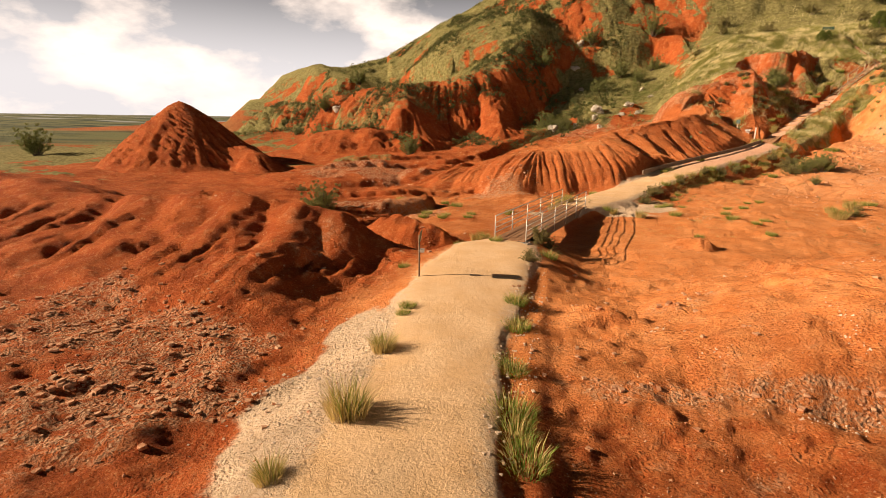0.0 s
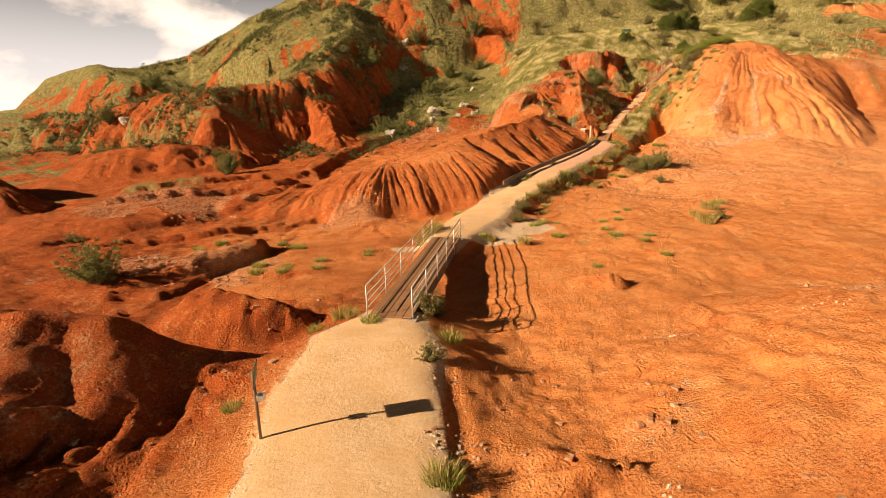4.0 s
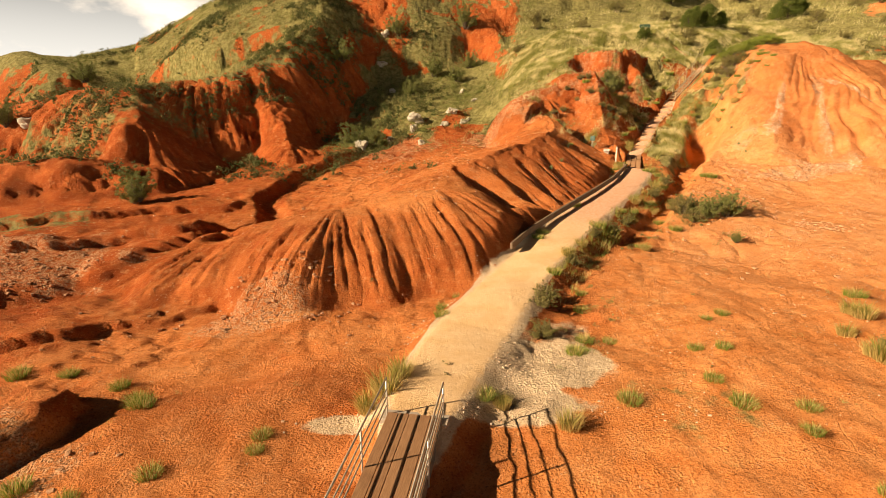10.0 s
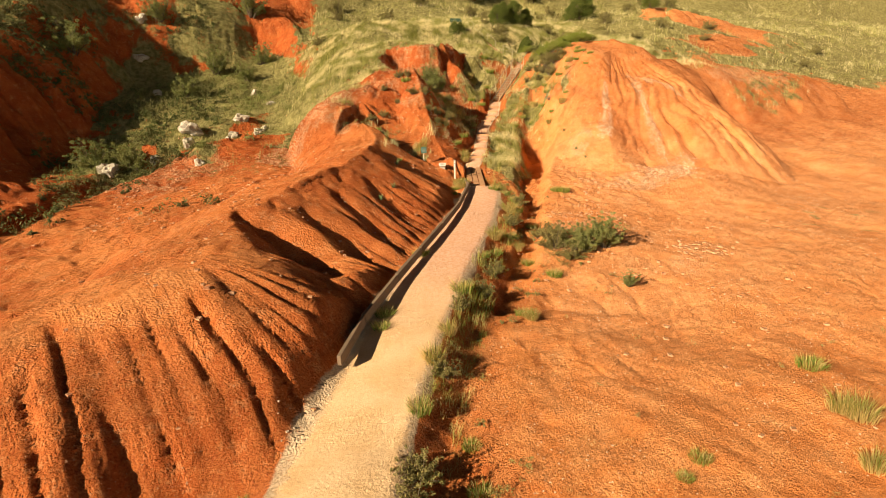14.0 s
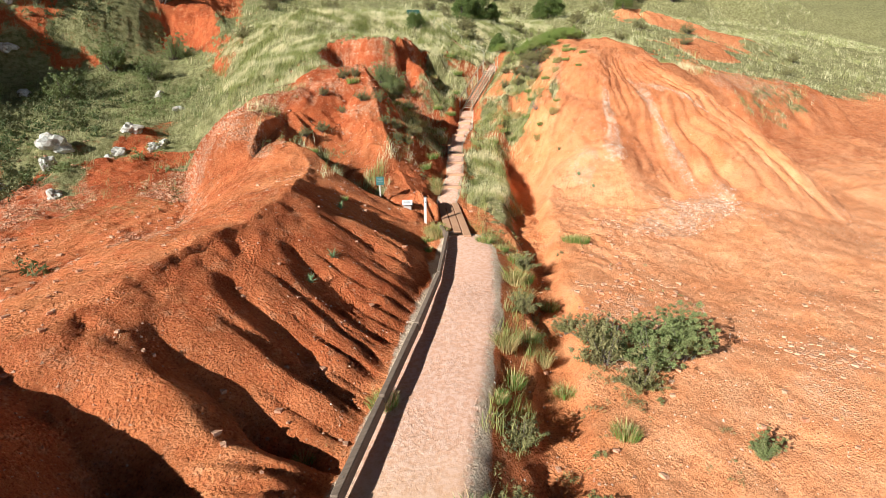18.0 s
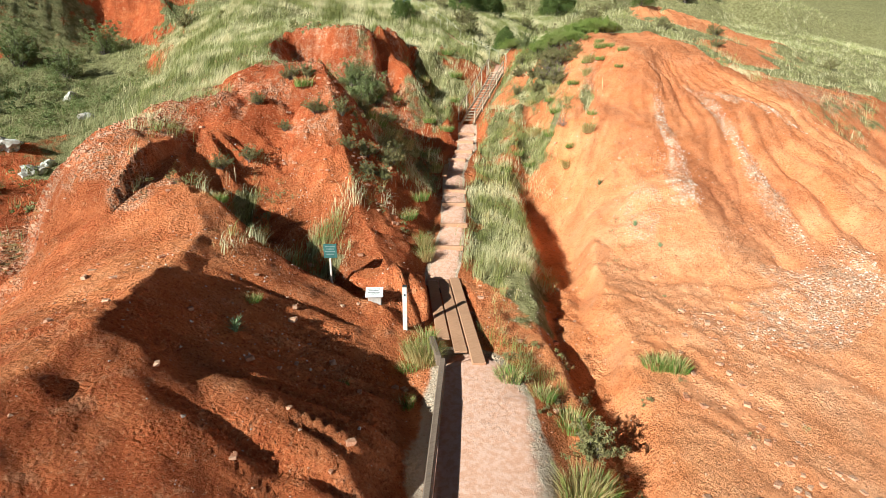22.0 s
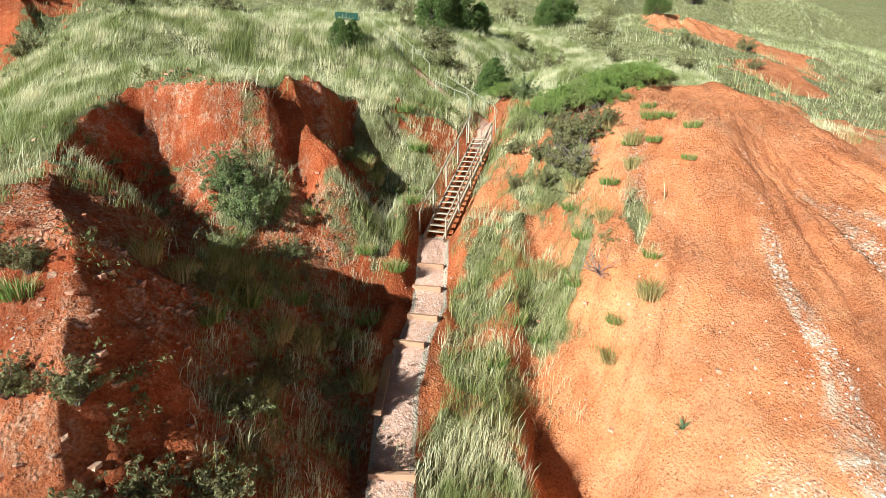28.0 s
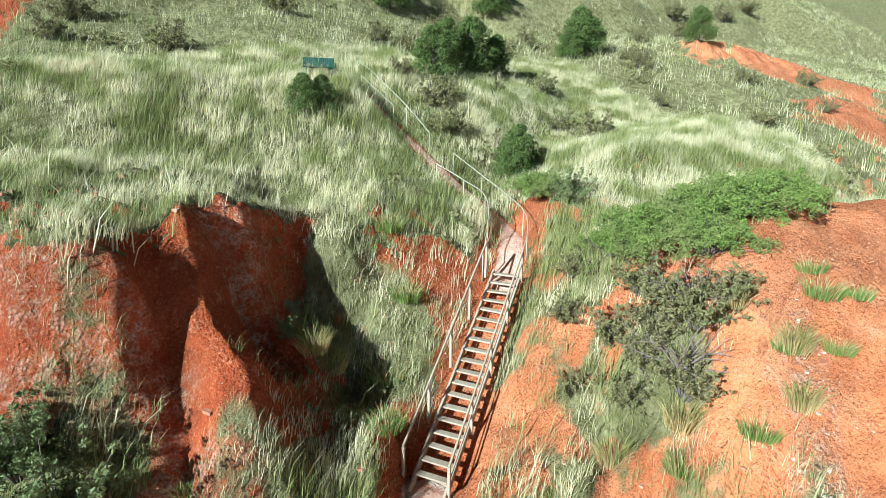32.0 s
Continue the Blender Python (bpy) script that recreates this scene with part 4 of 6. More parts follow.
def turf(x, y, slope, z):
    """How much grass grows at a place."""
    upper = step01(9.5, 13.0, z + 1.5 * fbm(x / 6, y / 6, 2, 31)) * step01(70, 76, y + 0.15 * np.abs(x - 25))
    upper = np.maximum(upper, step01(78, 84, y) * step01(5, 8, z))
    g = upper * np.maximum(step01(1.15, 0.75, slope), np.maximum(step01(82, 90, y) * step01(14, 20, x), step01(76.5, 78.5, y) * step01(23.5, 26, x)))
    g = np.maximum(g, blob(x, y, 8, 86, 13, 13) * step01(1.2, 0.7, slope))
    d, run, _ = along(x, y, RIM)
    g = np.maximum(g, np.where(run > 6, step01(-0.4, -1.4, d + 0.6 * wave(x / 1.7, y / 1.7, 29) + 2.6 * step01(77, 72, y)) * step01(-16, -10, d), 0))
    for cx, cy, rx, ry, turn in ((-60, 112, 24, 9, 12), (-38, 98, 18, 11, 15), (-22, 100, 9, 9, 0), (-88, 118, 14, 8, 0), (-80, 112, 14, 8, 0), (2, 101, 6, 10, 0), (-6, 96, 5, 12, 10), (-40, 66, 14, 5, 5), (-2, 78, 8, 8, 0), (-17, 105, 9, 13, 0), (-3, 117, 8, 12, 0), (24.3, 77.2, 1.6, 2.6, 0), (27.9, 74.4, 1.5, 3.4, -40), (29.6, 74.4, 1.6, 2.0, -40), (26.6, 71.0, 1.0, 2.2, -35)):
        g = np.maximum(g, (0.5 if cy < 70 else 0.72) * blob(x, y, cx, cy, rx, ry, turn))
    g = np.maximum(g, 0.8 * blob(x, y, 10.5, 74, 7, 6))
    for cx, cy, rx, ry, turn, a in ((23.4, 58.0, 1.6, 4.4, -35, 1.1), (25.9, 62.4, 1.4, 3.4, -35, 1.2), (28.3, 66.4, 1.1, 3.8, -38, 1.2), (32.0, 67.0, 1.6, 3.8, -42, 1.05), (30.2, 64.2, 0.8, 2.4, -40, 0.6), (30.3, 69.6, 0.7, 2.2, -48, 0.8), (32.6, 70.4, 1.3, 3.0, -45, 0.7), (33.4, 64.6, 0.7, 1.6, -40, 0.8), (34.5, 73.0, 3.0, 3.0, 0, 1.0),
                                    (21.2, 68.4, 1.5, 2.6, -15, 0.85), (22.2, 71.6, 1.5, 1.3, 0, 0.8), (13.1, 60.9, 0.5, 2.4, -35, 0.85), (15.4, 57.3, 0.5, 1.6, -60, 0.7), (21.3, 64.8, 1.5, 4.5, -25, 0.42), (24.8, 69.6, 1.9, 4.2, -30, 0.5), (22.6, 71.8, 1.5, 3.0, 5, 0.5),
                                    (14.5, 57.8, 0.6, 3.2, -60, 0.4), (22.5, 55.5, 1.2, 4.5, -35, 0.8), (-27, 90, 12, 10, 30, 0.7), (-48, 88, 9, 6, 20, 0.6),
                                    (-84, 52, 34, 34, 0, 0.9), (-34, 44, 12, 3, 10, 0.5), (8.2, 22.5, 3.6, 2.6, 20, 0.38), (-95, 80, 40, 25, 0, 0.8), (-9, 72, 3, 6, 10, 0.6), (4, 64, 7, 5, 20, 0.36),
                                    (70, 84, 20, 6, 0, 0.8), (62, 64, 10, 2.5, 10, 0.45), (38, 40, 10, 3, 10, 0.3)):
        g = np.maximum(g, a * blob(x, y, cx, cy, rx, ry, turn) * ((0.45 + 0.55 * step01(-0.55, 0.0, fbm(x / 1.2, y / 1.2, 2, 72))) if 10 < cx < 36 else 1.0))
    bare = np.maximum(blob(x, y, 86, 94, 16, 7.0, -14), blob(x, y, 76, 83, 13, 4.0, 8))
    for cx, cy, rx, ry, turn in ((58, 71, 9, 3, 0), (40, 66.5, 5, 4, 0), (37, 60, 8, 7, 0), (-10, 109, 4, 6, 10), (11, 108, 4.5, 8, 15), (45, 64, 6, 6, 0), (-52.8, 40.5, 11, 9, 0), (25.4, 73.6, 2.2, 2.0, 0)):
        bare = np.maximum(bare, blob(x, y, cx, cy, rx, ry, turn))
    g = g * (1 - bare)
    for pts, pad in ((TRAIL_NEAR, 0.6), (TRAIL_FAR, 0.5), (STEP_TRAIL, 0.15), (UP_TRAIL, 0.1)):
        d, run, (z0, wide) = along(x, y, pts)
        g = g * step01(wide - 0.1, wide + pad, np.abs(d))
    d, run, _ = along(x, y, [(28.6, 70.5, 0), (33.4, 74.3, 0)])
    return g * step01(0.5, 0.8, np.abs(d))


def build_ground():
    verts = np.stack([XX, YY, ZZ], -1).reshape(-1, 3)
    idx = np.arange(NX * NY).reshape(NY, NX)
    quads = np.stack([idx[:-1, :-1], idx[:-1, 1:], idx[1:, 1:], idx[1:, :-1]], -1).reshape(-1, 4)
    me = bpy.data.meshes.new("ground")
    me.vertices.add(len(verts))
    me.vertices.foreach_set("co", verts.ravel())
    me.loops.add(quads.size)
    me.loops.foreach_set("vertex_index", quads.ravel().astype(np.int32))
    me.polygons.add(len(quads))
    me.polygons.foreach_set("loop_start", np.arange(0, quads.size, 4, dtype=np.int32))
    me.polygons.foreach_set("use_smooth", np.ones(len(quads), dtype=bool))
    me.update(calc_edges=True)
    x, y = XX, YY
    grass = turf(x, y, SLOPE, ZZ)
    gravel, sand, pink = np.zeros(x.shape), np.zeros(x.shape), np.zeros(x.shape)
    for pts, rim in ((TRAIL_NEAR, 0.9), (TRAIL_FAR, 0.7), (STEP_TRAIL, 0.25)):
        d, run, (z, wide) = along(x, y, pts)
        d = np.abs(d)
        sand = np.maximum(sand, step01(wide * (1.8 if pts is TRAIL_NEAR else 1.35), wide * (0.3 if pts is TRAIL_NEAR else 0.5), d))
        gravel = np.maximum(gravel, step01(wide + rim * (0.8 + 0.6 * wave(x / 1.6, y / 1.6, 93)), wide * 0.9, d))
        if pts is TRAIL_FAR:
            pink = step01(15, 24, run)
        elif pts is STEP_TRAIL:
            pink = np.where(d < 1.5, 1.0, pink)
    d, run, (z, wide) = along(x, y, UP_TRAIL)
    sand = np.maximum(sand, 0.8 * step01(wide, wide * 0.5, np.abs(d)))
    pink = np.where((np.abs(d) < 1.0) & (run > 0), 1.0, pink)
    for cx, cy, rx, ry, turn, a in ((3.8, 22.3, 3.4, 1.6, -8, 0.9), (4.8, 24.4, 2.2, 2.2, 0, 0.8), (-2.2, 22.2, 1.6, 0.7, 0, 0.7), (-3.0, -3.5, 1.9, 5.0, 12, 0.85), (5.2, 27.0, 1.4, 3, -30, 0.5), (34.5, 59.5, 0.45, 4, -35, 0.42), (37, 57, 0.5, 4, -25, 0.42), (40, 58, 0.4, 6, 10, 0.40), (32.2, 56.6, 0.8, 2.4, -32, 0.42), (31, 50, 6, 1.0, 5, 0.40)):
        gravel = np.maximum(gravel, a * blob(x, y, cx, cy, rx, ry, turn))
    scree = 0.15 + 0.2 * fbm(x / 5, y / 5, 2, 51)
    for cx, cy, rx, ry, turn, a in ((-9, -3.2, 4, 4, 0, 0.9), (-13, -2, 5, 3, 0, 0.7), (-15, 20, 5, 3.5, 0, 0.95), (-25, 38, 10, 5, 0, 0.8), (-8, 30, 3, 1.4, 0, 0.8),
                                    (6.5, -0.8, 4.5, 0.8, 8, 0.8), (5, 5, 2.5, 0.8, 45, 0.5), (11, 1.5, 1.2, 4, -20, 0.8), (14, 10, 3, 1, 0, 0.7), (15, 14, 2, 1.4, 0, 0.6),
                                    (23, 38.5, 4, 2, 20, 0.55), (20, 44, 2.4, 3.5, -30, 0.6), (31, 50, 7, 1.8, 5, 0.8), (26, 50, 3, 3, 0, 0.5), (8, 66, 5, 9, -20, 0.75), (-4, 66, 6, 8, 0, 0.6),
                                    (34.4, 65.6, 0.6, 3.0, -50, 0.6), (34.5, 59.5, 0.5, 6, -35, 0.7), (37, 57, 0.6, 6, -25, 0.7), (40, 58, 0.4, 7, 10, 0.6), (17.2, 64.2, 2.0, 3.0, -20, 0.45),
                                    (60, 66, 9, 2.4, 8, 0.9), (30.2, 57.0, 0.7, 2.6, -38, 0.6), (14, 75, 5, 3, 30, 0.5), (20, 70, 7, 9, -10, 0.6), (5, 57, 3, 8, -35, 0.6)):
        scree = np.maximum(scree, a * blob(x, y, cx, cy, rx, ry, turn))
    dust_shade = step01(-4, 9, x - 0.55 * (y - 22)) * step01(-8, 4, y) * (0.80 + 0.15 * step01(22, 36, y))
    dust_shade = np.maximum(dust_shade, step01(30, 36, x) * step01(44, 50, y) * (0.95 - 0.62 * step01(2.8, 5.5, ZZ)))
    dust_shade = dust_shade * (1 - 0.24 * step01(31, 34, x) * step01(52, 56, y))
    dust_shade = np.maximum(dust_shade, 0.5 * step01(-24, -8, x) * step01(18, 26, y) * step01(68, 60, y))
    # darker clay painted over the near left mound, standing in for its shaded face
    dust_shade = dust_shade - 0.5 * step01(-4, -8, x) * step01(16, 10, y)
    dust_shade = dust_shade + 0.25 * step01(0.5, 0.1, SLOPE) - 0.1
    dust_shade = np.maximum(dust_shade, 0.58 * blob(x, y, -4.5, 21, 9, 9)) * (1 - 0.12 * step01(2.8, 5.5, ZZ) * step01(27, 31, x) * step01(46, 52, y) * step01(86, 78, y))
    far = step01(105, 150, np.hypot(x - 10, y - 30)) * step01(-50, -80, x) * step01(105, 85, y + 0.2 * (x + 60)) + step01(170, 320, np.hypot(x, y - 60)) * step01(30, 8, ZZ)
    pale = np.maximum(step01(0, 5, x - 0.62 * (y - 18)) * step01(26, 40, y) * (1 - 0.6 * step01(4, 8, ZZ)), 0.26 * step01(29, 33, x) * step01(46, 52, y)) * step01(140, 90, y)
    a = me.attributes.new("run", "FLOAT", "POINT")
    a.data.foreach_set("value", NOTES["run"].astype(np.float32).ravel())
    for key, val in (("grass", grass), ("gravel", gravel), ("sand", sand), ("pink", pink), ("scree", scree), ("dust_shade", dust_shade), ("far", far), ("pale", pale), ("rill", NOTES["rill"]), ("crack", step01(0, 4, x - 0.1 * y) * step01(26, 16, y) * step01(0.6, 0.3, SLOPE))):
        a = me.attributes.new(key, "FLOAT", "POINT")
        a.data.foreach_set("value", np.clip(val, 0, 1.2).astype(np.float32).ravel())
    me.materials.append(EARTH)
    return tagged(new("ground", me), "eroded red clay badland with grassy slopes and pale gravel trail", "ground", kind="structure")


build_ground()


# ---- building helpers ----
def thing(name, label, category, at, turn=0.0, group="", size=1.0):
    ob = new(name)
    ob.matrix_world = pose(*at, 0, 0, turn) @ Matrix.Scale(size, 4)
    return tagged(ob, label, category, group)


def part(name, bm, material, parent=None, label="", smooth=False):
    """Links a bmesh as one mesh object under a thing or a part."""
    me = bpy.data.meshes.new(name)
    if smooth:
        for f in bm.faces:
            f.smooth = True
    bm.to_mesh(me)
    bm.free()
    me.materials.append(material)
    ob = new(name, me)
    ob.parent = parent
    if label:
        ob["label"] = label
    return ob


def mesh_part(name, verts, faces, material, parent=None, label="", smooth=False):
    """The same from arrays of places and faces."""
    me = bpy.data.meshes.new(name)
    sizes = np.array([len(f) for f in faces], np.int32) if isinstance(faces, list) else np.full(len(faces), faces.shape[1], np.int32)
    flat = np.concatenate([np.asarray(f) for f in faces]) if isinstance(faces, list) else faces.ravel()
    me.vertices.add(len(verts))
    me.vertices.foreach_set("co", np.asarray(verts, np.float32).ravel())
    me.loops.add(len(flat))
    me.loops.foreach_set("vertex_index", flat.astype(np.int32))
    me.polygons.add(len(sizes))
    me.polygons.foreach_set("loop_start", np.concatenate([[0], np.cumsum(sizes)[:-1]]).astype(np.int32))
    me.polygons.foreach_set("use_smooth", np.full(len(sizes), smooth))
    me.update(calc_edges=True)
    me.materials.append(material)
    ob = new(name, me)
    ob.parent = parent
    if label:
        ob["label"] = label
    return ob


def block(bm, size, m=Matrix.Identity(4), bevel=0.008, warp=0.0):
    """A board or beam with softened edges."""
    made = bmesh.ops.create_cube(bm, size=1.0, matrix=m @ Matrix.Diagonal((*size, 1)))
    edges = {e for v in made["verts"] for e in v.link_edges}
    if warp:
        for v in made["verts"]:
            v.co += Vector((random.uniform(-warp, warp), random.uniform(-warp, warp), random.uniform(-warp, warp)))
    if bevel:
        bmesh.ops.bevel(bm, geom=list(edges), offset=bevel, segments=1, affect="EDGES")
    return bm


def beam_frame(a, b, up=(0, 0, 1)):
    """A frame half way from a to b with x along the beam and z near up."""
    a, b = Vector(a), Vector(b)
    x = (b - a).normalized()
    y = Vector(up).cross(x).normalized()
    z = x.cross(y)
    m = Matrix((x, y, z)).transposed().to_4x4()
    m.translation = (a + b) / 2
    return m, (b - a).length


def beam(bm, a, b, wide, high, bevel=0.008, warp=0.0):
    m, length = beam_frame(a, b)
    return block(bm, (length, wide, high), m, bevel, warp)


def tube(bm, a, b, r0, r1=None, sides=7):
    m, length = beam_frame(a, b, (0, 0, 1) if abs((Vector(b) - Vector(a)).normalized().z) < 0.95 else (1, 0, 0))
    m = m @ pose(0, 0, 0, 0, 90, 0)
    bmesh.ops.create_cone(bm, cap_ends=True, segments=sides, radius1=r0, radius2=r0 if r1 is None else r1, depth=length, matrix=m)
    return bm


def box_part(name, size, m, material, parent, label="", bevel=0.008, warp=0.0):
    return part(name, block(bmesh.new(), size, m, bevel, warp), material, parent, label)


def beam_part(name, a, b, wide, high, material, parent, label="", bevel=0.008, warp=0.0):
    return part(name, beam(bmesh.new(), a, b, wide, high, bevel, warp), material, parent, label)


def tube_part(name, a, b, r, material, parent, label="", r1=None, sides=7):
    return part(name, tube(bmesh.new(), a, b, r, r1, sides), material, parent, label, True)


# ---- footbridge ----
def build_bridge():
    a, b = Vector((-1.99, 10.12, 0)), Vector((-0.06, 21.35, 0))
    way = (b - a).normalized()
    turn = math.degrees(math.atan2(way.y, way.x))
    length = (b - a).length
    ob = thing("footbridge", "narrow wooden footbridge with pale pipe railings over a red wash", "bridge", (a.x, a.y, 0.0), turn)
    wide = 0.78
    for lane in range(5):
        y = -0.60 + lane * 0.30
        cut = 0.0
        for run in (3.72, 3.78, length - 7.54):
            box_part("plank", (run - 0.02, 0.285, 0.05), pose(cut + run / 2, y, -0.03 + random.uniform(-0.004, 0.004), 0, 0, random.uniform(-0.15, 0.15)), PLANK, ob)
            cut += run
    for y in (-0.70, 0.70):
        beam_part("girder", (0.0, y, -0.26), (length, y, -0.26), 0.09, 0.40, STEEL, ob, "dark steel girder")
    for i in range(6):
        x = 0.4 + i * (length - 0.8) / 5
        beam_part("cross_beam", (x, -0.66, -0.22), (x, 0.66, -0.22), 0.10, 0.16, STEEL, ob)
    for x in (0.05, length - 0.05):
        box_part("abutment", (0.5, 1.9, 1.3), pose(x, 0, -0.72), CONCRETE, ob, "rough concrete abutment", 0.03, 0.02)
    for side in (-1, 1):
        y = side * wide
        for i in range(6):
            x = 0.06 + i * (length - 0.12) / 5
            post = tube_part("rail_post", (x, y, -0.34), (x, y, 1.03), 0.026, PIPE, ob)
            box_part("bracket", (0.10, 0.05, 0.14), pose(x, y - side * 0.03, -0.2), STEEL, post, "", 0.004)
        for z, r in ((1.03, 0.026), (0.70, 0.02), (0.46, 0.02), (0.22, 0.02)):
            bm = bmesh.new()
            tube(bm, (0.04, y, z), (length - 0.04, y, z), r)
            if z > 1:
                for x in (0.04, length - 0.04):
                    bmesh.ops.create_uvsphere(bm, u_segments=8, v_segments=6, radius=r, matrix=pose(x, y, z))
            part("top_rail" if z > 1 else "rail", bm, PIPE, ob, "", True)
    return ob


build_bridge()


# ---- signs and markers ----
def build_trailhead_sign():
    x, y = -4.15, 4.06
    ob = thing("trail_sign", "olive metal sign on a grey post beside the gravel trail", "sign", (x, y, ground(x, y) - 0.02), 14)
    tube_part("post", (0, 0, -0.25), (0, 0, 1.62), 0.035, TIMBER, ob)
    board = box_part("board", (0.03, 0.52, 0.44), pose(0.045, 0.0, 1.56, 0, 8, 0), OLIVE_SIGN, ob, "thin olive sign board")
    for i in range(4):
        box_part("text_bar", (0.004, 0.40 - 0.05 * (i % 2), 0.03), pose(0.066, 0, 1.70 - i * 0.08, 0, 8, 0), PALE_PRINT, board, "", 0.0)
    box = part("leaflet_box", block(bmesh.new(), (0.15, 0.20, 0.012), pose(0.11, 0, 0.98)), OLIVE_SIGN, ob, "small open leaflet box")
    for sx, sy, px, py in ((0.012, 0.20, 0.04, 0), (0.012, 0.20, 0.18, 0), (0.14, 0.012, 0.11, 0.095), (0.14, 0.012, 0.11, -0.095)):
        box_part("side", (sx, sy, 0.11), pose(px, py, 1.03), PALE_PRINT, box, "", 0.002)
    return ob


def build_notice():
    x, y = 15.36, 56.52
    z = ground(x, y)
    top = 5.95 - z
    ob = thing("trail_notice", "small dark green notice on a white post below a red bank", "sign", (x, y, z - 0.02), -28)
    box_part("post", (0.06, 0.05, top), pose(0, 0, top / 2 - 0.15), POST_WOOD, ob, "", 0.006)
    board = box_part("board", (0.42, 0.025, 0.46), pose(0.02, -0.045, top - 0.25), GREEN_SIGN, ob, "dark green panel")
    for i in range(4):
        box_part("text_bar", (0.30 - 0.06 * (i % 2), 0.006, 0.028), pose(0.02, -0.062, top - 0.10 - i * 0.085), DULL_PRINT, board, "", 0.0)
    return ob


def build_marker():
    x, y = 16.76, 53.9
    z = ground(x, y)
    tall = 5.09 - z
    ob = thing("marker_post", "square pale wooden trail marker post with a white plate", "post", (x, y, z - 0.02), -25)
    box_part("post", (0.13, 0.11, tall + 0.2), pose(0, 0, tall / 2 - 0.1), POST_WOOD, ob, "", 0.01)
    box_part("cap", (0.13, 0.112, 0.05), pose(0, 0, tall - 0.002), DARK_PRINT, ob, "dark weathered top", 0.008)
    plate = box_part("plate", (0.11, 0.008, 0.36), pose(0, -0.06, tall - 0.32), PALE_PRINT, ob, "white plate", 0.002)
    box_part("text_bar", (0.045, 0.006, 0.06), pose(0, -0.066, tall - 0.25), DARK_PRINT, plate, "", 0.0)
    return ob


def build_plaque():
    x, y = 16.15, 54.75
    z = ground(x, y)
    ob = thing("plaque", "low slanted pale plaque on a short stone base", "plaque", (x, y, z - 0.02), -25)
    box_part("base", (0.40, 0.30, 0.32), pose(0, 0.05, 0.10), CONCRETE, ob, "", 0.02, 0.01)
    face = box_part("panel", (0.52, 0.42, 0.035), pose(0, 0, 0.33, 24, 0, 0), PALE_PRINT, ob, "pale printed panel", 0.006)
    for i in range(4):
        box_part("text_bar", (0.36 - 0.07 * (i % 2), 0.022, 0.004), pose(-0.02, 0.10 - 0.065 * i, 0.353 + 0.044 - 0.029 * i, 24, 0, 0), STEEL, face, "", 0.0)
    return ob


build_trailhead_sign()
build_notice()
build_marker()
build_plaque()


# ---- timbers along the trail, boards, steps ----
def build_edging():
    joints = [(4.55, 34.55, 1.22), (5.85, 36.75, 1.50), (7.95, 39.6, 1.86), (9.85, 42.0, 2.2), (12.1, 44.85, 2.6), (14.5, 48.0, 3.02), (16.95, 51.9, 3.56)]
    for p, q in zip(joints, joints[1:]):
        p, q = Vector(p), Vector(q)
        mid = (p + q) / 2
        way = (q - p).normalized()
        ob = thing("edging_timber", "weathered grey timber edging the trail below a red slope", "timber", mid - Vector((0, 0, 0.02)), 0, "timbers edging the trail")
        half = (q - p) / 2 - way * 0.03
        beam_part("log", -half, half, 0.17, 0.34, TIMBER, ob, "", 0.02, 0.015)
        for f in (-0.7, 0.7):
            c = half * f
            part("spike", tube(bmesh.new(), c + Vector((0, 0, 0.12)), c + Vector((0, 0, 0.182)), 0.014), STEEL, ob)
    ob = thing("edging_timber", "short squared timber where the boards begin", "timber", (16.98, 52.5, 3.55), 0, "timbers edging the trail")
    beam_part("log", (-0.1, -0.5, 0), (0.25, 0.6, 0.05), 0.16, 0.3, TIMBER, ob, "", 0.02, 0.015)


def build_boards():
    ob = thing("boardwalk", "three wide sun-bleached boards bridging a small gully", "boardwalk", (17.6, 52.0, 3.45))
    way = Vector((19.45, 56.55, 4.10)) - Vector((17.62, 52.05, 3.47))
    side = Vector((way.y, -way.x, 0)).normalized()
    for i, (start, end) in enumerate(((0.20, 0.98), (0.06, 1.0), (-0.06, 1.02))):
        off = side * (-0.41 + 0.41 * i)
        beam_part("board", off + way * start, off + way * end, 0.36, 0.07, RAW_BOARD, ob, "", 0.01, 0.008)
    for f in (0.12, 0.88):
        c = way * f - Vector((0, 0, 0.12))
        beam_part("bearer", c - side * 0.58, c + side * 0.58, 0.16, 0.16, TIMBER, ob, "", 0.015)


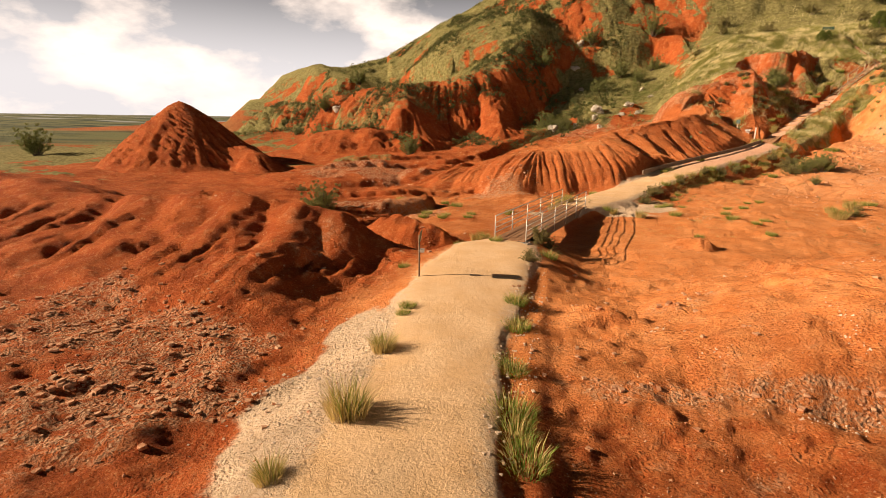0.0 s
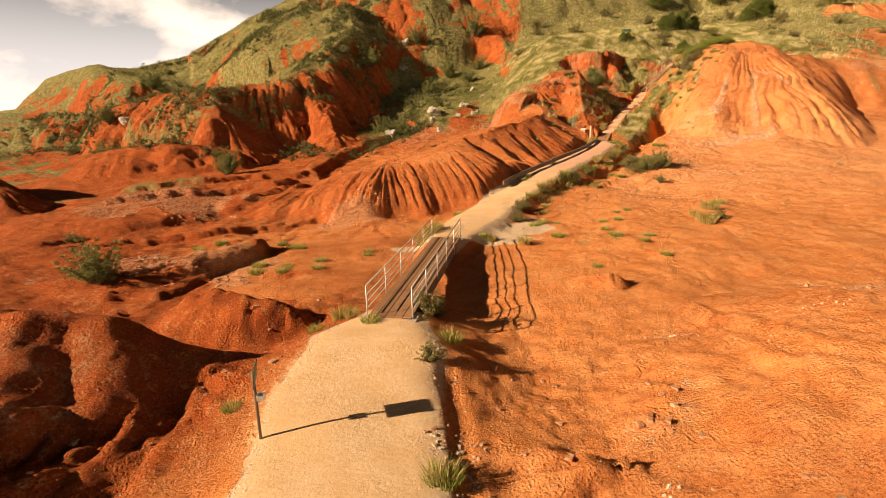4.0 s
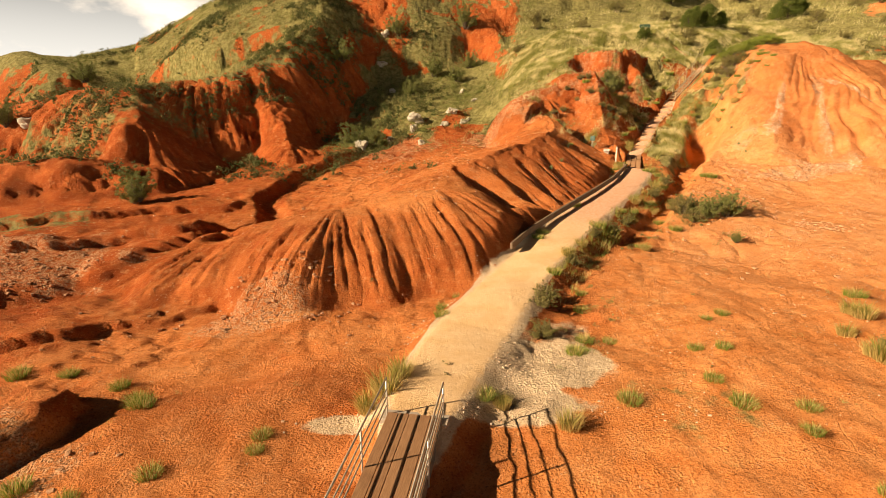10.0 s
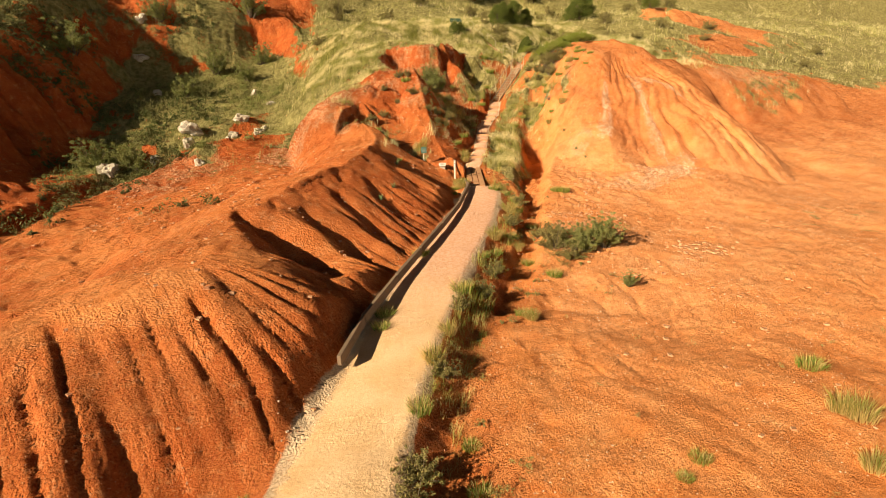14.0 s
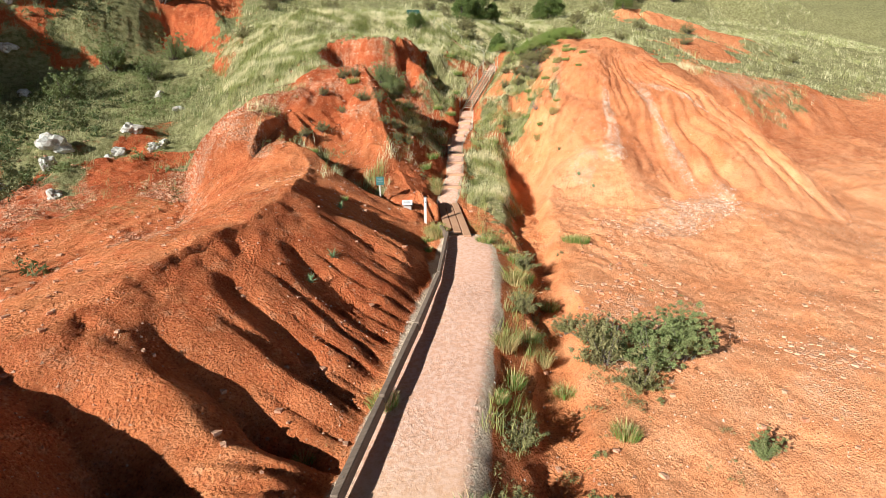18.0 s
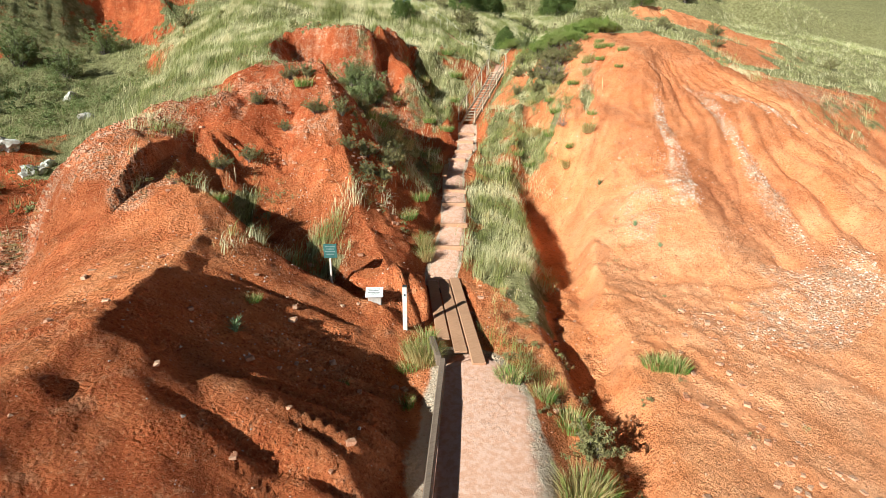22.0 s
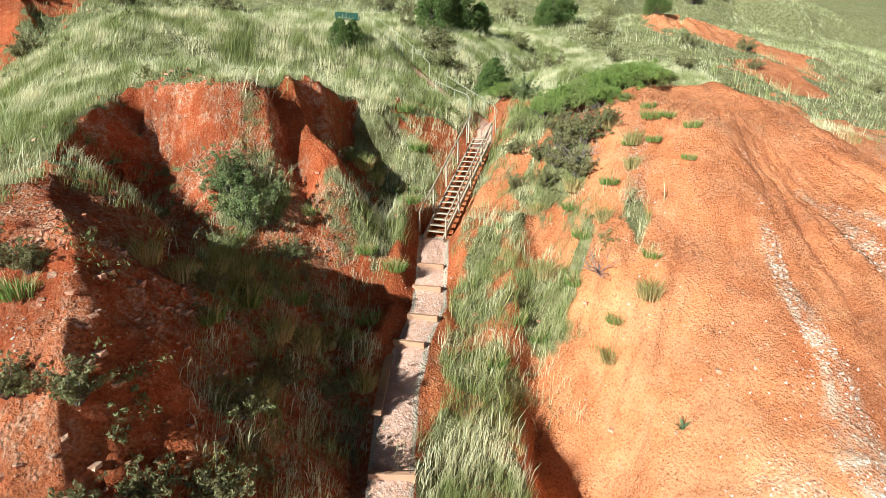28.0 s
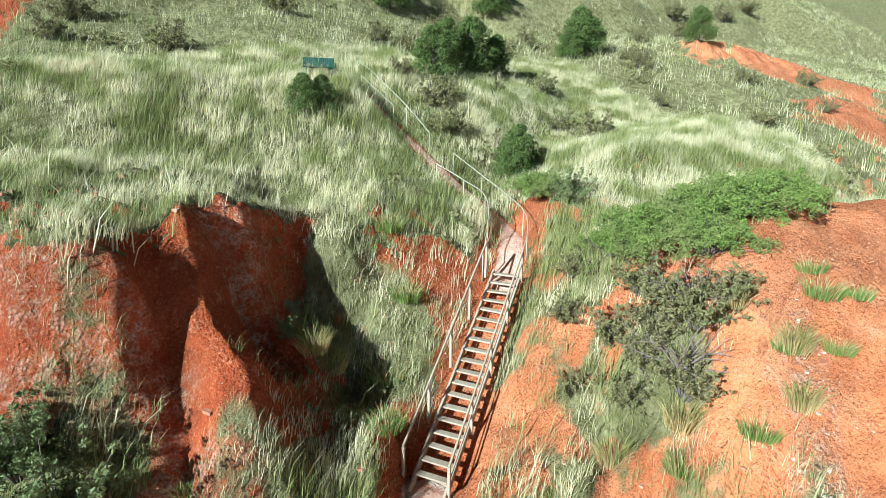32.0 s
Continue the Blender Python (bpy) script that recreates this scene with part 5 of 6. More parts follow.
def build_trail_steps():
    for x, y, w, turn in ((20.6, 58.2, 1.15, -36), (21.6, 59.6, 1.15, -34), (22.5, 61.2, 1.1, -32), (23.2, 62.4, 1.1, -30), (25.5, 66.2, 1.0, -42), (26.4, 67.0, 1.05, -45), (27.2, 68.2, 1.05, -42), (27.9, 69.2, 1.0, -40)):
        z = ground(x, y)
        ob = thing("trail_step", "reddish squared timber step set in gravel", "step", (x, y, z), turn, "timber steps of the trail")
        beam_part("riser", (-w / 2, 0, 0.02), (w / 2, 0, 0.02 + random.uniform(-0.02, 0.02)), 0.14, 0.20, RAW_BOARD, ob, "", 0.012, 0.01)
        for sx in (-0.38, 0.38):
            part("spike", tube(bmesh.new(), (sx * w, 0, 0.08), (sx * w, 0, 0.128), 0.012), STEEL, ob)
    ob = thing("side_plank", "long thin plank lying along the trail edge", "plank", (24.35, 65.35, ground(24.35, 65.35) + 0.06))
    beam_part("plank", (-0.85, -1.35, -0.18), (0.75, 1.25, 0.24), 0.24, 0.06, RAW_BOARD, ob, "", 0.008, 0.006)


build_edging()
build_boards()
build_trail_steps()


# ---- staircase up the gully ----
STAIR_A, STAIR_B = Vector((28.95, 70.75, 9.45)), Vector((33.45, 74.2, 13.05))


def build_stairs():
    a, b = STAIR_A, STAIR_B
    flat = Vector((b.x - a.x, b.y - a.y, 0))
    run = flat.length
    turn = math.degrees(math.atan2(flat.y, flat.x))
    rise = b.z - a.z
    ob = thing("staircase", "steep bleached wooden staircase with thin handrails in a grassy gully", "stairs", a, turn)
    half = 0.44
    for y in (-half, half):
        beam_part("stringer", (-0.25, y, -0.12), (run + 0.1, y, rise - 0.06), 0.07, 0.20, STAIR_WOOD, ob, "", 0.01, 0.006)
    count = 19
    for i in range(count):
        x, z = run * (i + 0.4) / count, rise * (i + 0.75) / count
        box_part("tread", (0.18, 2 * half - 0.08, 0.05), pose(x, random.uniform(-0.012, 0.012), z, random.uniform(-1, 1), random.uniform(-1.5, 1.5), random.uniform(-1, 1)), STAIR_WOOD, ob, "", 0.008, 0.004)
    for side in (-1, 1):
        y = side * (half + (0.22 if side > 0 else 0.06))
        up = 0.92 if side > 0 else 0.74
        posts = 5
        tops = []
        for i in range(posts):
            f = i / (posts - 1)
            x = -0.1 + run * f
            base = rise * f - 0.25
            tops.append(Vector((x, y, rise * f + up)))
            box_part("baluster_post", (0.07, 0.07, up + 0.25), pose(x, y, base + (up + 0.25) / 2, random.uniform(-2, 2), random.uniform(-2, 2), 0), STAIR_WOOD, ob, "", 0.008)
        for p, q in zip(tops, tops[1:]):
            beam_part("handrail", p, q, 0.05, 0.07, STAIR_WOOD, ob, "", 0.01)
            if side < 0:
                d = Vector((0, 0, -0.38))
                beam_part("mid_rail", p + d, q + d, 0.035, 0.06, STAIR_WOOD, ob, "", 0.008)
    return ob


def pipe_run(name, label, pts, up, r=0.016):
    """A handrail of bent pipe on thin posts, from places on the ground."""
    base = Vector((pts[0][0], pts[0][1], ground(*pts[0]) - 0.02))
    ob = thing(name, label, "railing", base, 0, "handrails of the upper trail")
    tops = [Vector((x, y, ground(x, y) + up)) - base for x, y in pts]
    curve = bpy.data.curves.new("pipe", "CURVE")
    curve.dimensions, curve.bevel_depth, curve.bevel_resolution, curve.resolution_u = "3D", r, 2, 6
    sp = curve.splines.new("BEZIER")
    sp.bezier_points.add(len(tops) - 1)
    for p, c in zip(sp.bezier_points, tops):
        p.co, p.handle_left_type, p.handle_right_type = c, "AUTO", "AUTO"
    curve.materials.append(RAIL_PAINT)
    rail = new("top_pipe", curve)
    rail.parent = ob
    for i, c in enumerate(tops):
        tube_part("rail_post", c - Vector((0, 0, up + 0.2)), c, 0.018, RAIL_PAINT, ob)
    return ob


build_stairs()
pipe_run("pipe_railing", "pale bent pipe handrail curving up a grassy bank", [(33.75, 73.9), (34.6, 74.7), (35.35, 75.9), (35.6, 77.2), (35.4, 78.7), (35.0, 80.3)], 0.95)
pipe_run("pipe_railing", "pale bent pipe handrail curving up a grassy bank", [(32.9, 74.75), (33.7, 75.7), (34.3, 76.8), (34.25, 78.2), (33.95, 79.8)], 0.9)
pipe_run("pipe_railing", "pale bent pipe handrail on the upper slope", [(34.75, 82.0), (34.55, 83.9), (34.4, 85.8), (34.3, 87.6), (34.05, 88.9)], 0.9)
pipe_run("pipe_railing", "pale bent pipe handrail on the upper slope", [(34.2, 84.6), (34.05, 86.4), (33.95, 88.1)], 0.7)


def build_upper_steps():
    for i in range(5):
        x, y = 33.2 - 0.22 * i, 88.2 + 0.55 * i
        z = ground(x, y)
        ob = thing("trail_step", "reddish squared timber step on the grassy brow", "step", (x, y, z), 12, "timber steps of the trail")
        beam_part("riser", (-0.6, 0, 0.04), (0.6, 0, 0.04), 0.14, 0.18, RAW_BOARD, ob, "", 0.012, 0.01)
        part("spike", tube(bmesh.new(), (0.45, 0, 0.1), (0.45, 0, 0.138), 0.012), STEEL, ob)


def build_bench():
    x, y = 31.5, 87.25
    z = ground(x, y)
    ob = thing("bench", "dark green metal bench in tall grass by the trail", "bench", (x, y, z), -13)
    for sx in (-0.6, 0.6):
        for sy in (-0.18, 0.2):
            tube_part("leg", (sx, sy, -0.15), (sx, sy, 0.43), 0.028, BENCH_GREEN, ob)
        tube_part("arm", (sx * 1.25, -0.2, 0.62), (sx * 1.25, 0.24, 0.64), 0.022, BENCH_GREEN, ob)
        tube_part("arm_post", (sx * 1.25, -0.2, 0.42), (sx * 1.25, -0.2, 0.62), 0.022, BENCH_GREEN, ob)
    box_part("seat", (1.5, 0.42, 0.035), pose(0, 0, 0.44), BENCH_GREEN, ob, "", 0.012)
    for sx in (-0.375, 0.375):
        back = box_part("backrest", (0.735, 0.03, 0.42), pose(sx, 0.26, 0.70, -10, 0, 0), BENCH_GREEN, ob, "", 0.012)
        for i in range(7):
            box_part("slot", (0.012, 0.006, 0.34), pose(sx - 0.3 + 0.1 * i, 0.2425, 0.70, -10, 0, 0), STEEL, back, "", 0.0)
    return ob


build_upper_steps()
build_bench()


# ---- plants ----
def blades(base, tall, lean, wide, rng):
    """Grass blades as bent tapering strips. base: n x 3, tall and wide: n, lean: n x 2 (how far the tip hangs over)."""
    n = len(base)
    a = rng.uniform(0, 2 * np.pi, n)
    side = np.stack([np.cos(a), np.sin(a), np.zeros(n)], -1) * wide[:, None] / 2
    tip = base + np.concatenate([lean, tall[:, None]], 1)
    mid = base + np.concatenate([lean * 0.32, tall[:, None] * 0.58], 1)
    v = np.stack([base - side, base + side, mid + side * 0.8, mid - side * 0.8, tip], 1).reshape(-1, 3)
    k = np.arange(n)[:, None] * 5
    quads = k + np.array([0, 1, 2, 3])
    tris = k + np.array([3, 2, 4])
    return v, quads, tris


def blade_mesh(name, v, quads, tris, material, parent=None, label=""):
    me = bpy.data.meshes.new(name)
    flat = np.concatenate([quads.ravel(), tris.ravel()]).astype(np.int32)
    starts = np.concatenate([np.arange(len(quads)) * 4, quads.size + np.arange(len(tris)) * 3]).astype(np.int32)
    me.vertices.add(len(v))
    me.vertices.foreach_set("co", v.astype(np.float32).ravel())
    me.loops.add(len(flat))
    me.loops.foreach_set("vertex_index", flat)
    me.polygons.add(len(starts))
    me.polygons.foreach_set("loop_start", starts)
    me.update(calc_edges=True)
    me.materials.append(material)
    ob = new(name, me)
    ob.parent = parent
    if label:
        ob["label"] = label
    return ob


def meadow(name, label, box, count, tall, clump, seed, material, keep, per=7):
    """Tufts scattered over a stretch of ground where keep(x, y, slope, z) lets them grow."""
    rng = np.random.default_rng(seed)
    x, y = rng.uniform(box[0], box[1], count), rng.uniform(box[2], box[3], count)
    z = grounds(x, y)
    ok = rng.uniform(0, 1, count) < keep(x, y, slopes(x, y), z)
    x, y, z = x[ok], y[ok], z[ok]
    n = len(x)
    size = rng.uniform(0.6, 1.25, n) * (0.8 + 0.35 * fbm(x / 3.5, y / 3.5, 2, seed))
    bx = np.repeat(x, per) + rng.normal(0, clump, n * per)
    by = np.repeat(y, per) + rng.normal(0, clump, n * per)
    base = np.stack([bx, by, grounds(bx, by) - 0.03], -1)
    t = np.repeat(size, per) * rng.uniform(0.55, 1.1, n * per) * tall
    wind = np.array([0.30, 0.10])
    lean = (rng.normal(0, 0.26, (n * per, 2)) + wind) * t[:, None]
    v, q, tr = blades(base, t, lean, t * 0.023 * (per / 8) ** -0.5 + 0.005, rng)
    return tagged(blade_mesh(name, v, q, tr, material), label, "grass", kind="stuff")


def scrub(name, label, box, count, size, seed, material, keep, leaf, per=14):
    """Low tangled brush: ragged leafy clumps close to the ground."""
    rng = np.random.default_rng(seed)
    x, y = rng.uniform(box[0], box[1], count), rng.uniform(box[2], box[3], count)
    ok = rng.uniform(0, 1, count) < keep(x, y, slopes(x, y), grounds(x, y))
    x, y = x[ok], y[ok]
    n, m = len(x), 7
    s = size * rng.uniform(0.35, 1.0, n) ** 1.5 * 1.4
    cx = np.repeat(x, m) + rng.normal(0, 0.42, n * m) * np.repeat(s, m)
    cy = np.repeat(y, m) + rng.normal(0, 0.42, n * m) * np.repeat(s, m)
    cz = grounds(cx, cy) + np.repeat(s, m) * rng.uniform(0.05, 0.75, n * m)
    v, q = leaf_cloud(rng, np.stack([cx, cy, cz], -1), np.repeat(s, m) * rng.uniform(0.18, 0.38, n * m), per, leaf)
    return tagged(mesh_part(name, v, q, material), label, "brush", kind="stuff")


def tuft_mesh(name, seed, material, parent, count=70, tall=0.5, spread_=0.16, label=""):
    rng = np.random.default_rng(seed)
    r = np.sqrt(rng.uniform(0, 1, count)) * spread_
    a = rng.uniform(0, 2 * np.pi, count)
    base = np.stack([r * np.cos(a), r * np.sin(a), np.full(count, -0.05)], -1)
    t = rng.uniform(0.5, 1.0, count) * tall
    out = base[:, :2] / spread_ * 0.55 + rng.normal(0, 0.14, (count, 2))
    v, q, tr = blades(base, t, out * t[:, None], t * 0.008 + 0.010, rng)
    return blade_mesh(name, v, q, tr, material, parent, label)


def leaf_cloud(rng, centres, sizes, per, leaf):
    """Small leaf faces round a set of clump centres."""
    n = len(centres) * per
    c, s = np.repeat(centres, per, 0), np.repeat(sizes, per)
    d = rng.normal(0, 1, (n, 3))
    d /= np.linalg.norm(d, axis=1)[:, None]
    p = c + d * (s * rng.uniform(0.35, 1.0, n) ** 0.5)[:, None] * np.array([1, 1, 0.8])
    u = rng.normal(0, 1, (n, 3))
    u /= np.linalg.norm(u, axis=1)[:, None]
    w = np.cross(u, d + rng.normal(0, 0.5, (n, 3)))
    w /= np.linalg.norm(w, axis=1)[:, None] + 1e-6
    k = leaf * rng.uniform(0.6, 1.4, n)[:, None]
    v = np.stack([p - u * k, p + w * k * 0.36, p + u * k, p - w * k * 0.36], 1).reshape(-1, 3)
    return v, np.arange(n)[:, None] * 4 + np.array([0, 1, 2, 3])


def crown_centres(rng, kind, wide, tall):
    if kind == "cone":
        n = 130
        h = rng.uniform(0.08, 1, n) ** 0.9
        r = (1 - h) ** 0.5 * wide * rng.uniform(0.35, 1.0, n)
        a = rng.uniform(0, 2 * np.pi, n)
        c = np.stack([r * np.cos(a), r * np.sin(a), h * tall], -1)
        return c, 0.15 * wide + 0.10 * wide * (1 - h)
    if kind == "dome":
        # stems fan out from the root, leafy from a third of their length to the ragged tips
        n, per = 40, 5
        a, e = rng.uniform(0, 2 * np.pi, n), np.arcsin(rng.uniform(0.22, 1.0, n))
        long = rng.uniform(0.6, 1.2, n)
        way = np.stack([np.cos(a) * np.cos(e) * wide, np.sin(a) * np.cos(e) * wide, np.sin(e) * tall], -1) * long[:, None]
        f = np.tile(np.linspace(0.36, 1.0, per), n)
        c = np.repeat(way, per, 0) * f[:, None] + rng.normal(0, 0.05 * wide, (n * per, 3))
        c[:, 2] = np.abs(c[:, 2]) + 0.05 * tall
        return c, wide * (0.19 - 0.11 * f) * rng.uniform(0.7, 1.3, n * per)
    n = 190
    a, r = rng.uniform(0, 2 * np.pi, n), np.sqrt(rng.uniform(0, 1, n)) * wide
    lump = 0.75 + 0.35 * np.sin(a * 3 + rng.uniform(0, 6)) * rng.uniform(0.5, 1, n)
    r = r * lump.clip(0.5, 1.1)
    top = tall * np.sqrt(np.clip(1 - (r / wide / 1.1) ** 2, 0.05, 1))
    c = np.stack([r * np.cos(a), r * np.sin(a), top * rng.uniform(0.35, 0.95, n) + rng.exponential(0.07, n)], -1)
    return c, np.full(n, 0.11 * wide) * rng.uniform(0.4, 1.5, n)


def build_shrub(name, label, seed, kind, wide, tall, per, leaf, leaves, wood=None, category="shrub", group=""):
    rng = np.random.default_rng(seed)
    ob = thing(name, label, category, (0, 0, 0), 0, group)
    c, s = crown_centres(rng, kind, wide, tall)
    bm = bmesh.new()
    if kind == "cone":
        tube(bm, (0, 0, -0.2), (0.03 * wide, 0, tall * 0.9), 0.06 * wide, 0.012)
        for p in c[::5]:
            tube(bm, (0, 0, max(0.05, p[2] * 0.75)), tuple(p), 0.018 * wide, 0.006, 5)
    else:
        for p in c[::4]:
            knee = Vector((p[0] * 0.45, p[1] * 0.45, p[2] * 0.4))
            tube(bm, (p[0] * 0.08, p[1] * 0.08, -0.15), knee, 0.02 * wide, 0.014 * wide, 5)
            tube(bm, knee, tuple(p), 0.014 * wide, 0.005, 5)
    part("stem", bm, wood or BARK, ob, "", True)
    v, q = leaf_cloud(rng, c, s, per, leaf)
    mesh_part("crown", v, q, leaves, ob)
    return ob


def build_dead_bush(seed, size):
    rng = random.Random(seed)
    ob = thing("dead_bush", "dry leafless bush of tangled brown twigs", "bush", (0, 0, 0))
    bm = bmesh.new()
    for i in range(34):
        a, e = rng.uniform(0, 6.28), rng.uniform(0.2, 1.2)
        p = Vector((0, 0, -0.05))
        way = Vector((math.cos(a) * math.cos(e), math.sin(a) * math.cos(e), math.sin(e)))
        for k in range(4):
            q = p + way * size * rng.uniform(0.18, 0.3)
            tube(bm, p, q, 0.016 * size * (1 - k * 0.2), 0.012 * size * (1 - k * 0.2), 4)
            if k:
                s = (way + Vector((rng.gauss(0, 0.7), rng.gauss(0, 0.7), rng.gauss(0, 0.5)))).normalized()
                tube(bm, q, q + s * size * 0.22, 0.007 * size, 0.003, 4)
            p = q
            way = (way + Vector((rng.gauss(0, 0.3), rng.gauss(0, 0.3), rng.gauss(0, 0.25)))).normalized()
    part("twig_tangle", bm, DEAD_TWIG, ob)
    return ob


def build_yucca(seed):
    rng = np.random.default_rng(seed)
    ob = thing("yucca", "small spiky yucca rosette on bare red clay", "yucca", (0, 0, 0), 0, "yuccas")
    n = 46
    a, e = rng.uniform(0, 2 * np.pi, n), rng.uniform(0.15, 1.35, n)
    t = rng.uniform(0.28, 0.42, n)
    lean = np.stack([np.cos(a) * np.cos(e), np.sin(a) * np.cos(e)], -1) * t[:, None]
    v, q, tr = blades(np.zeros((n, 3)), t * np.sin(e), lean, np.full(n, 0.03), rng)
    blade_mesh("rosette", v, q, tr, YUCCA, ob)
    return ob


def plant(model, x, y, size, rng, sink=0.02):
    m = pose(x, y, ground(x, y) - sink, rng.uniform(-4, 4), rng.uniform(-4, 4), rng.uniform(0, 360))
    ob = copy_thing(model, m @ Matrix.Scale(size, 4))
    return ob


def scatter(models, places, seed, sink=0.02):
    rng = random.Random(seed)
    for i, (x, y, size) in enumerate(places):
        plant(models[i % len(models)], x, y, size * rng.uniform(0.88, 1.12), rng, sink)


def drop_models(models):
    for m in models:
        for o in (*m.children_recursive, m):
            bpy.data.objects.remove(o)


def tuft_models(name, label, seeds, material, count, tall, spread_, group, second=None):
    out = []
    for s in seeds:
        ob = thing(name, label, "grass", (0, 0, 0), 0, group)
        tuft_mesh("clump", s, material, ob, count, tall, spread_)
        if second:
            tuft_mesh("seed_head", s + 50, second, ob, count // 3, tall * 1.35, spread_ * 0.8, "dry seed stalks")
        out.append(ob)
    return out


STRAWS = tuft_models("straw_tuft", "tall pale straw-coloured grass tuft beside the trail", (1, 2, 3), STRAW, 330, 0.56, 0.30, "straw tufts", RANK_BLADE)
TUFTS = tuft_models("grass_tuft", "low green grass tuft on bare red clay", (4, 5, 6, 7), GREEN_BLADE, 300, 0.31, 0.30, "green tufts", STRAW)
SHRUBS = [build_shrub("low_shrub", "low brushy olive shrub with woody stems", s, "dome", 0.55, 0.62, 16, 0.03, SAGE, group="brush along the trail") for s in (11, 12, 13)]
BUSHES = [build_shrub("round_bush", "rounded dark green bush on a clay slope", s, "dome", 0.95, 1.45, 48, 0.034, BLUE_SHRUB, group="bushes on the slopes") for s in (21, 22)]
JUNIPERS = [build_shrub("juniper_tree", "dark green juniper tree with dense ragged crown", s, "cone", 1.05, 1.75, 90, 0.042, JUNIPER, category="tree", group="junipers on the brow") for s in (31, 32)]
SPREADS = [build_shrub("sumac_thicket", "broad bright green thicket on the brow of the mound", s, "wide", 1.6, 1.0, 110, 0.034, SUMAC, group="sumac thickets") for s in (41, 42)]
DEADS = [build_dead_bush(s, 1.0) for s in (51,)]
YUCCAS = [build_yucca(s) for s in (61, 62)]

scatter(STRAWS, [(-2.7, -2.0, 1.0), (-2.0, -5.0, 1.25), (-2.3, -7.0, 0.8), (-3.9, 11.3, 0.9), (-3.4, 10.8, 0.8), (-1.0, 22.9, 1.5), (-1.5, 22.6, 1.2), (-0.6, 23.6, 1.1), (2.5, 22.5, 0.8), (4.2, 21.3, 0.9),
                 (15.8, 24.4, 1.1), (17.6, 27.5, 1.2), (15.7, 24.7, 1.0), (7.5, 34.1, 1.0), (8.6, 35.6, 1.0), (12.5, 36.4, 0.9)], 1)
scatter(STRAWS, [(14.5, 43.4, 1.0), (17.6, 47.4, 1.2), (17.0, 46.0, 1.1), (15.7, 43.0, 0.9), (17.5, 27.9, 1.0), (15.9, 26.2, 1.0), (21.2, 68.3, 1.0), (23.1, 66.7, 0.9), (23.6, 65.2, 1.0), (22.3, 66.2, 1.2),
                 (18.9, 66.7, 1.1), (16.8, 52.6, 1.1), (16.6, 53.0, 1.0), (19.4, 58.0, 1.1), (19.6, 58.6, 1.0), (13.4, 58.0, 0.9), (27.2, 73.9, 1.1), (27.7, 74.0, 1.0), (35.4, 66.8, 1.0)], 2)
scatter(TUFTS, [(-5.4, 5.5, 0.8), (-3.3, 1.0, 0.8), (-3.2, 0.4, 0.7), (-0.2, 2.8, 1.1), (0.2, 0.9, 1.2), (1.0, -3.6, 1.4), (1.5, -5.0, 1.5), (0.6, -1.7, 1.1), (1.2, -4.3, 1.2), (-9.4, 24.1, 1.0),
                (-6.8, 20.2, 0.9), (-4.6, 10.6, 1.0), (-2.6, 9.9, 0.9), (0.0, 9.2, 1.1), (-9.9, 19.8, 1.1), (-8.3, 19.3, 0.9), (-6.5, 18.5, 1.0), (-8.9, 23.6, 1.4), (-4.4, 21.6, 0.9), (-10.3, 24.8, 1.0)], 3)
scatter(TUFTS, [(-15.5, 24.7, 1.0), (9.3, 23.3, 1.0), (11.2, 21.7, 0.9), (10.5, 20.6, 0.9), (10.8, 18.5, 0.8), (7.1, 17.4, 0.8), (9.5, 22.0, 1.1), (-9.8, 18.9, 1.1), (-8.3, 18.6, 1.0), (-14.7, 26.0, 1.1),
                (-12.9, 26.0, 1.0), (-15.8, 25.1, 1.1), (-4.4, 21.0, 0.8), (-15.2, 24.0, 1.0), (2.0, 22.7, 1.0), (5.6, 25.6, 1.3), (6.3, 22.4, 1.0), (6.3, 32.2, 1.1), (7.3, 30.9, 0.9), (6.9, 29.4, 1.0), (7.1, 26.5, 0.9)], 4)
scatter(TUFTS, [(6.2, 26.6, 1.0), (15.6, 39.4, 1.1), (10.7, 25.2, 0.8), (19.3, 29.9, 1.4), (11.4, 27.7, 0.7), (12.2, 28.0, 0.8), (9.8, 25.4, 0.8), (0.9, 30.2, 1.1), (0.8, 28.5, 1.0), (1.6, 31.5, 0.8),
                (13.9, 42.2, 1.2), (12.9, 41.4, 1.1), (15.9, 44.0, 1.3), (23.2, 49.6, 1.2), (15.7, 41.9, 1.1), (10.0, 42.3, 1.2), (17.2, 53.5, 1.2), (15.5, 51.2, 0.9)], 5)
scatter(TUFTS, [(12.4, 58.8, 1.0), (12.3, 61.5, 1.1), (22.8, 49.9, 1.3), (18.4, 50.9, 1.2), (18.8, 50.1, 1.2), (16.9, 64.9, 1.3), (31.1, 63.1, 1.2), (35.3, 66.9, 1.0), (37.0, 65.5, 0.9), (29.8, 65.2, 1.2),
                (27.8, 64.8, 1.3), (32.3, 66.0, 1.3), (36.5, 67.0, 1.2), (36.9, 66.5, 1.0), (33.0, 67.3, 1.2), (34.0, 66.5, 1.1), (14.1, 51.7, 0.7), (12.7, 54.2, 0.7), (16.3, 52.7, 1.2)], 6)
scatter(TUFTS, [(19.0, 49.2, 1.4), (18.2, 47.6, 1.5), (18.4, 46.0, 1.3), (6.8, 37.5, 1.2), (7.8, 41.6, 0.8), (10.3, 38.2, 1.4), (12.4, 36.8, 1.1), (6.4, 36.6, 1.1)], 7)
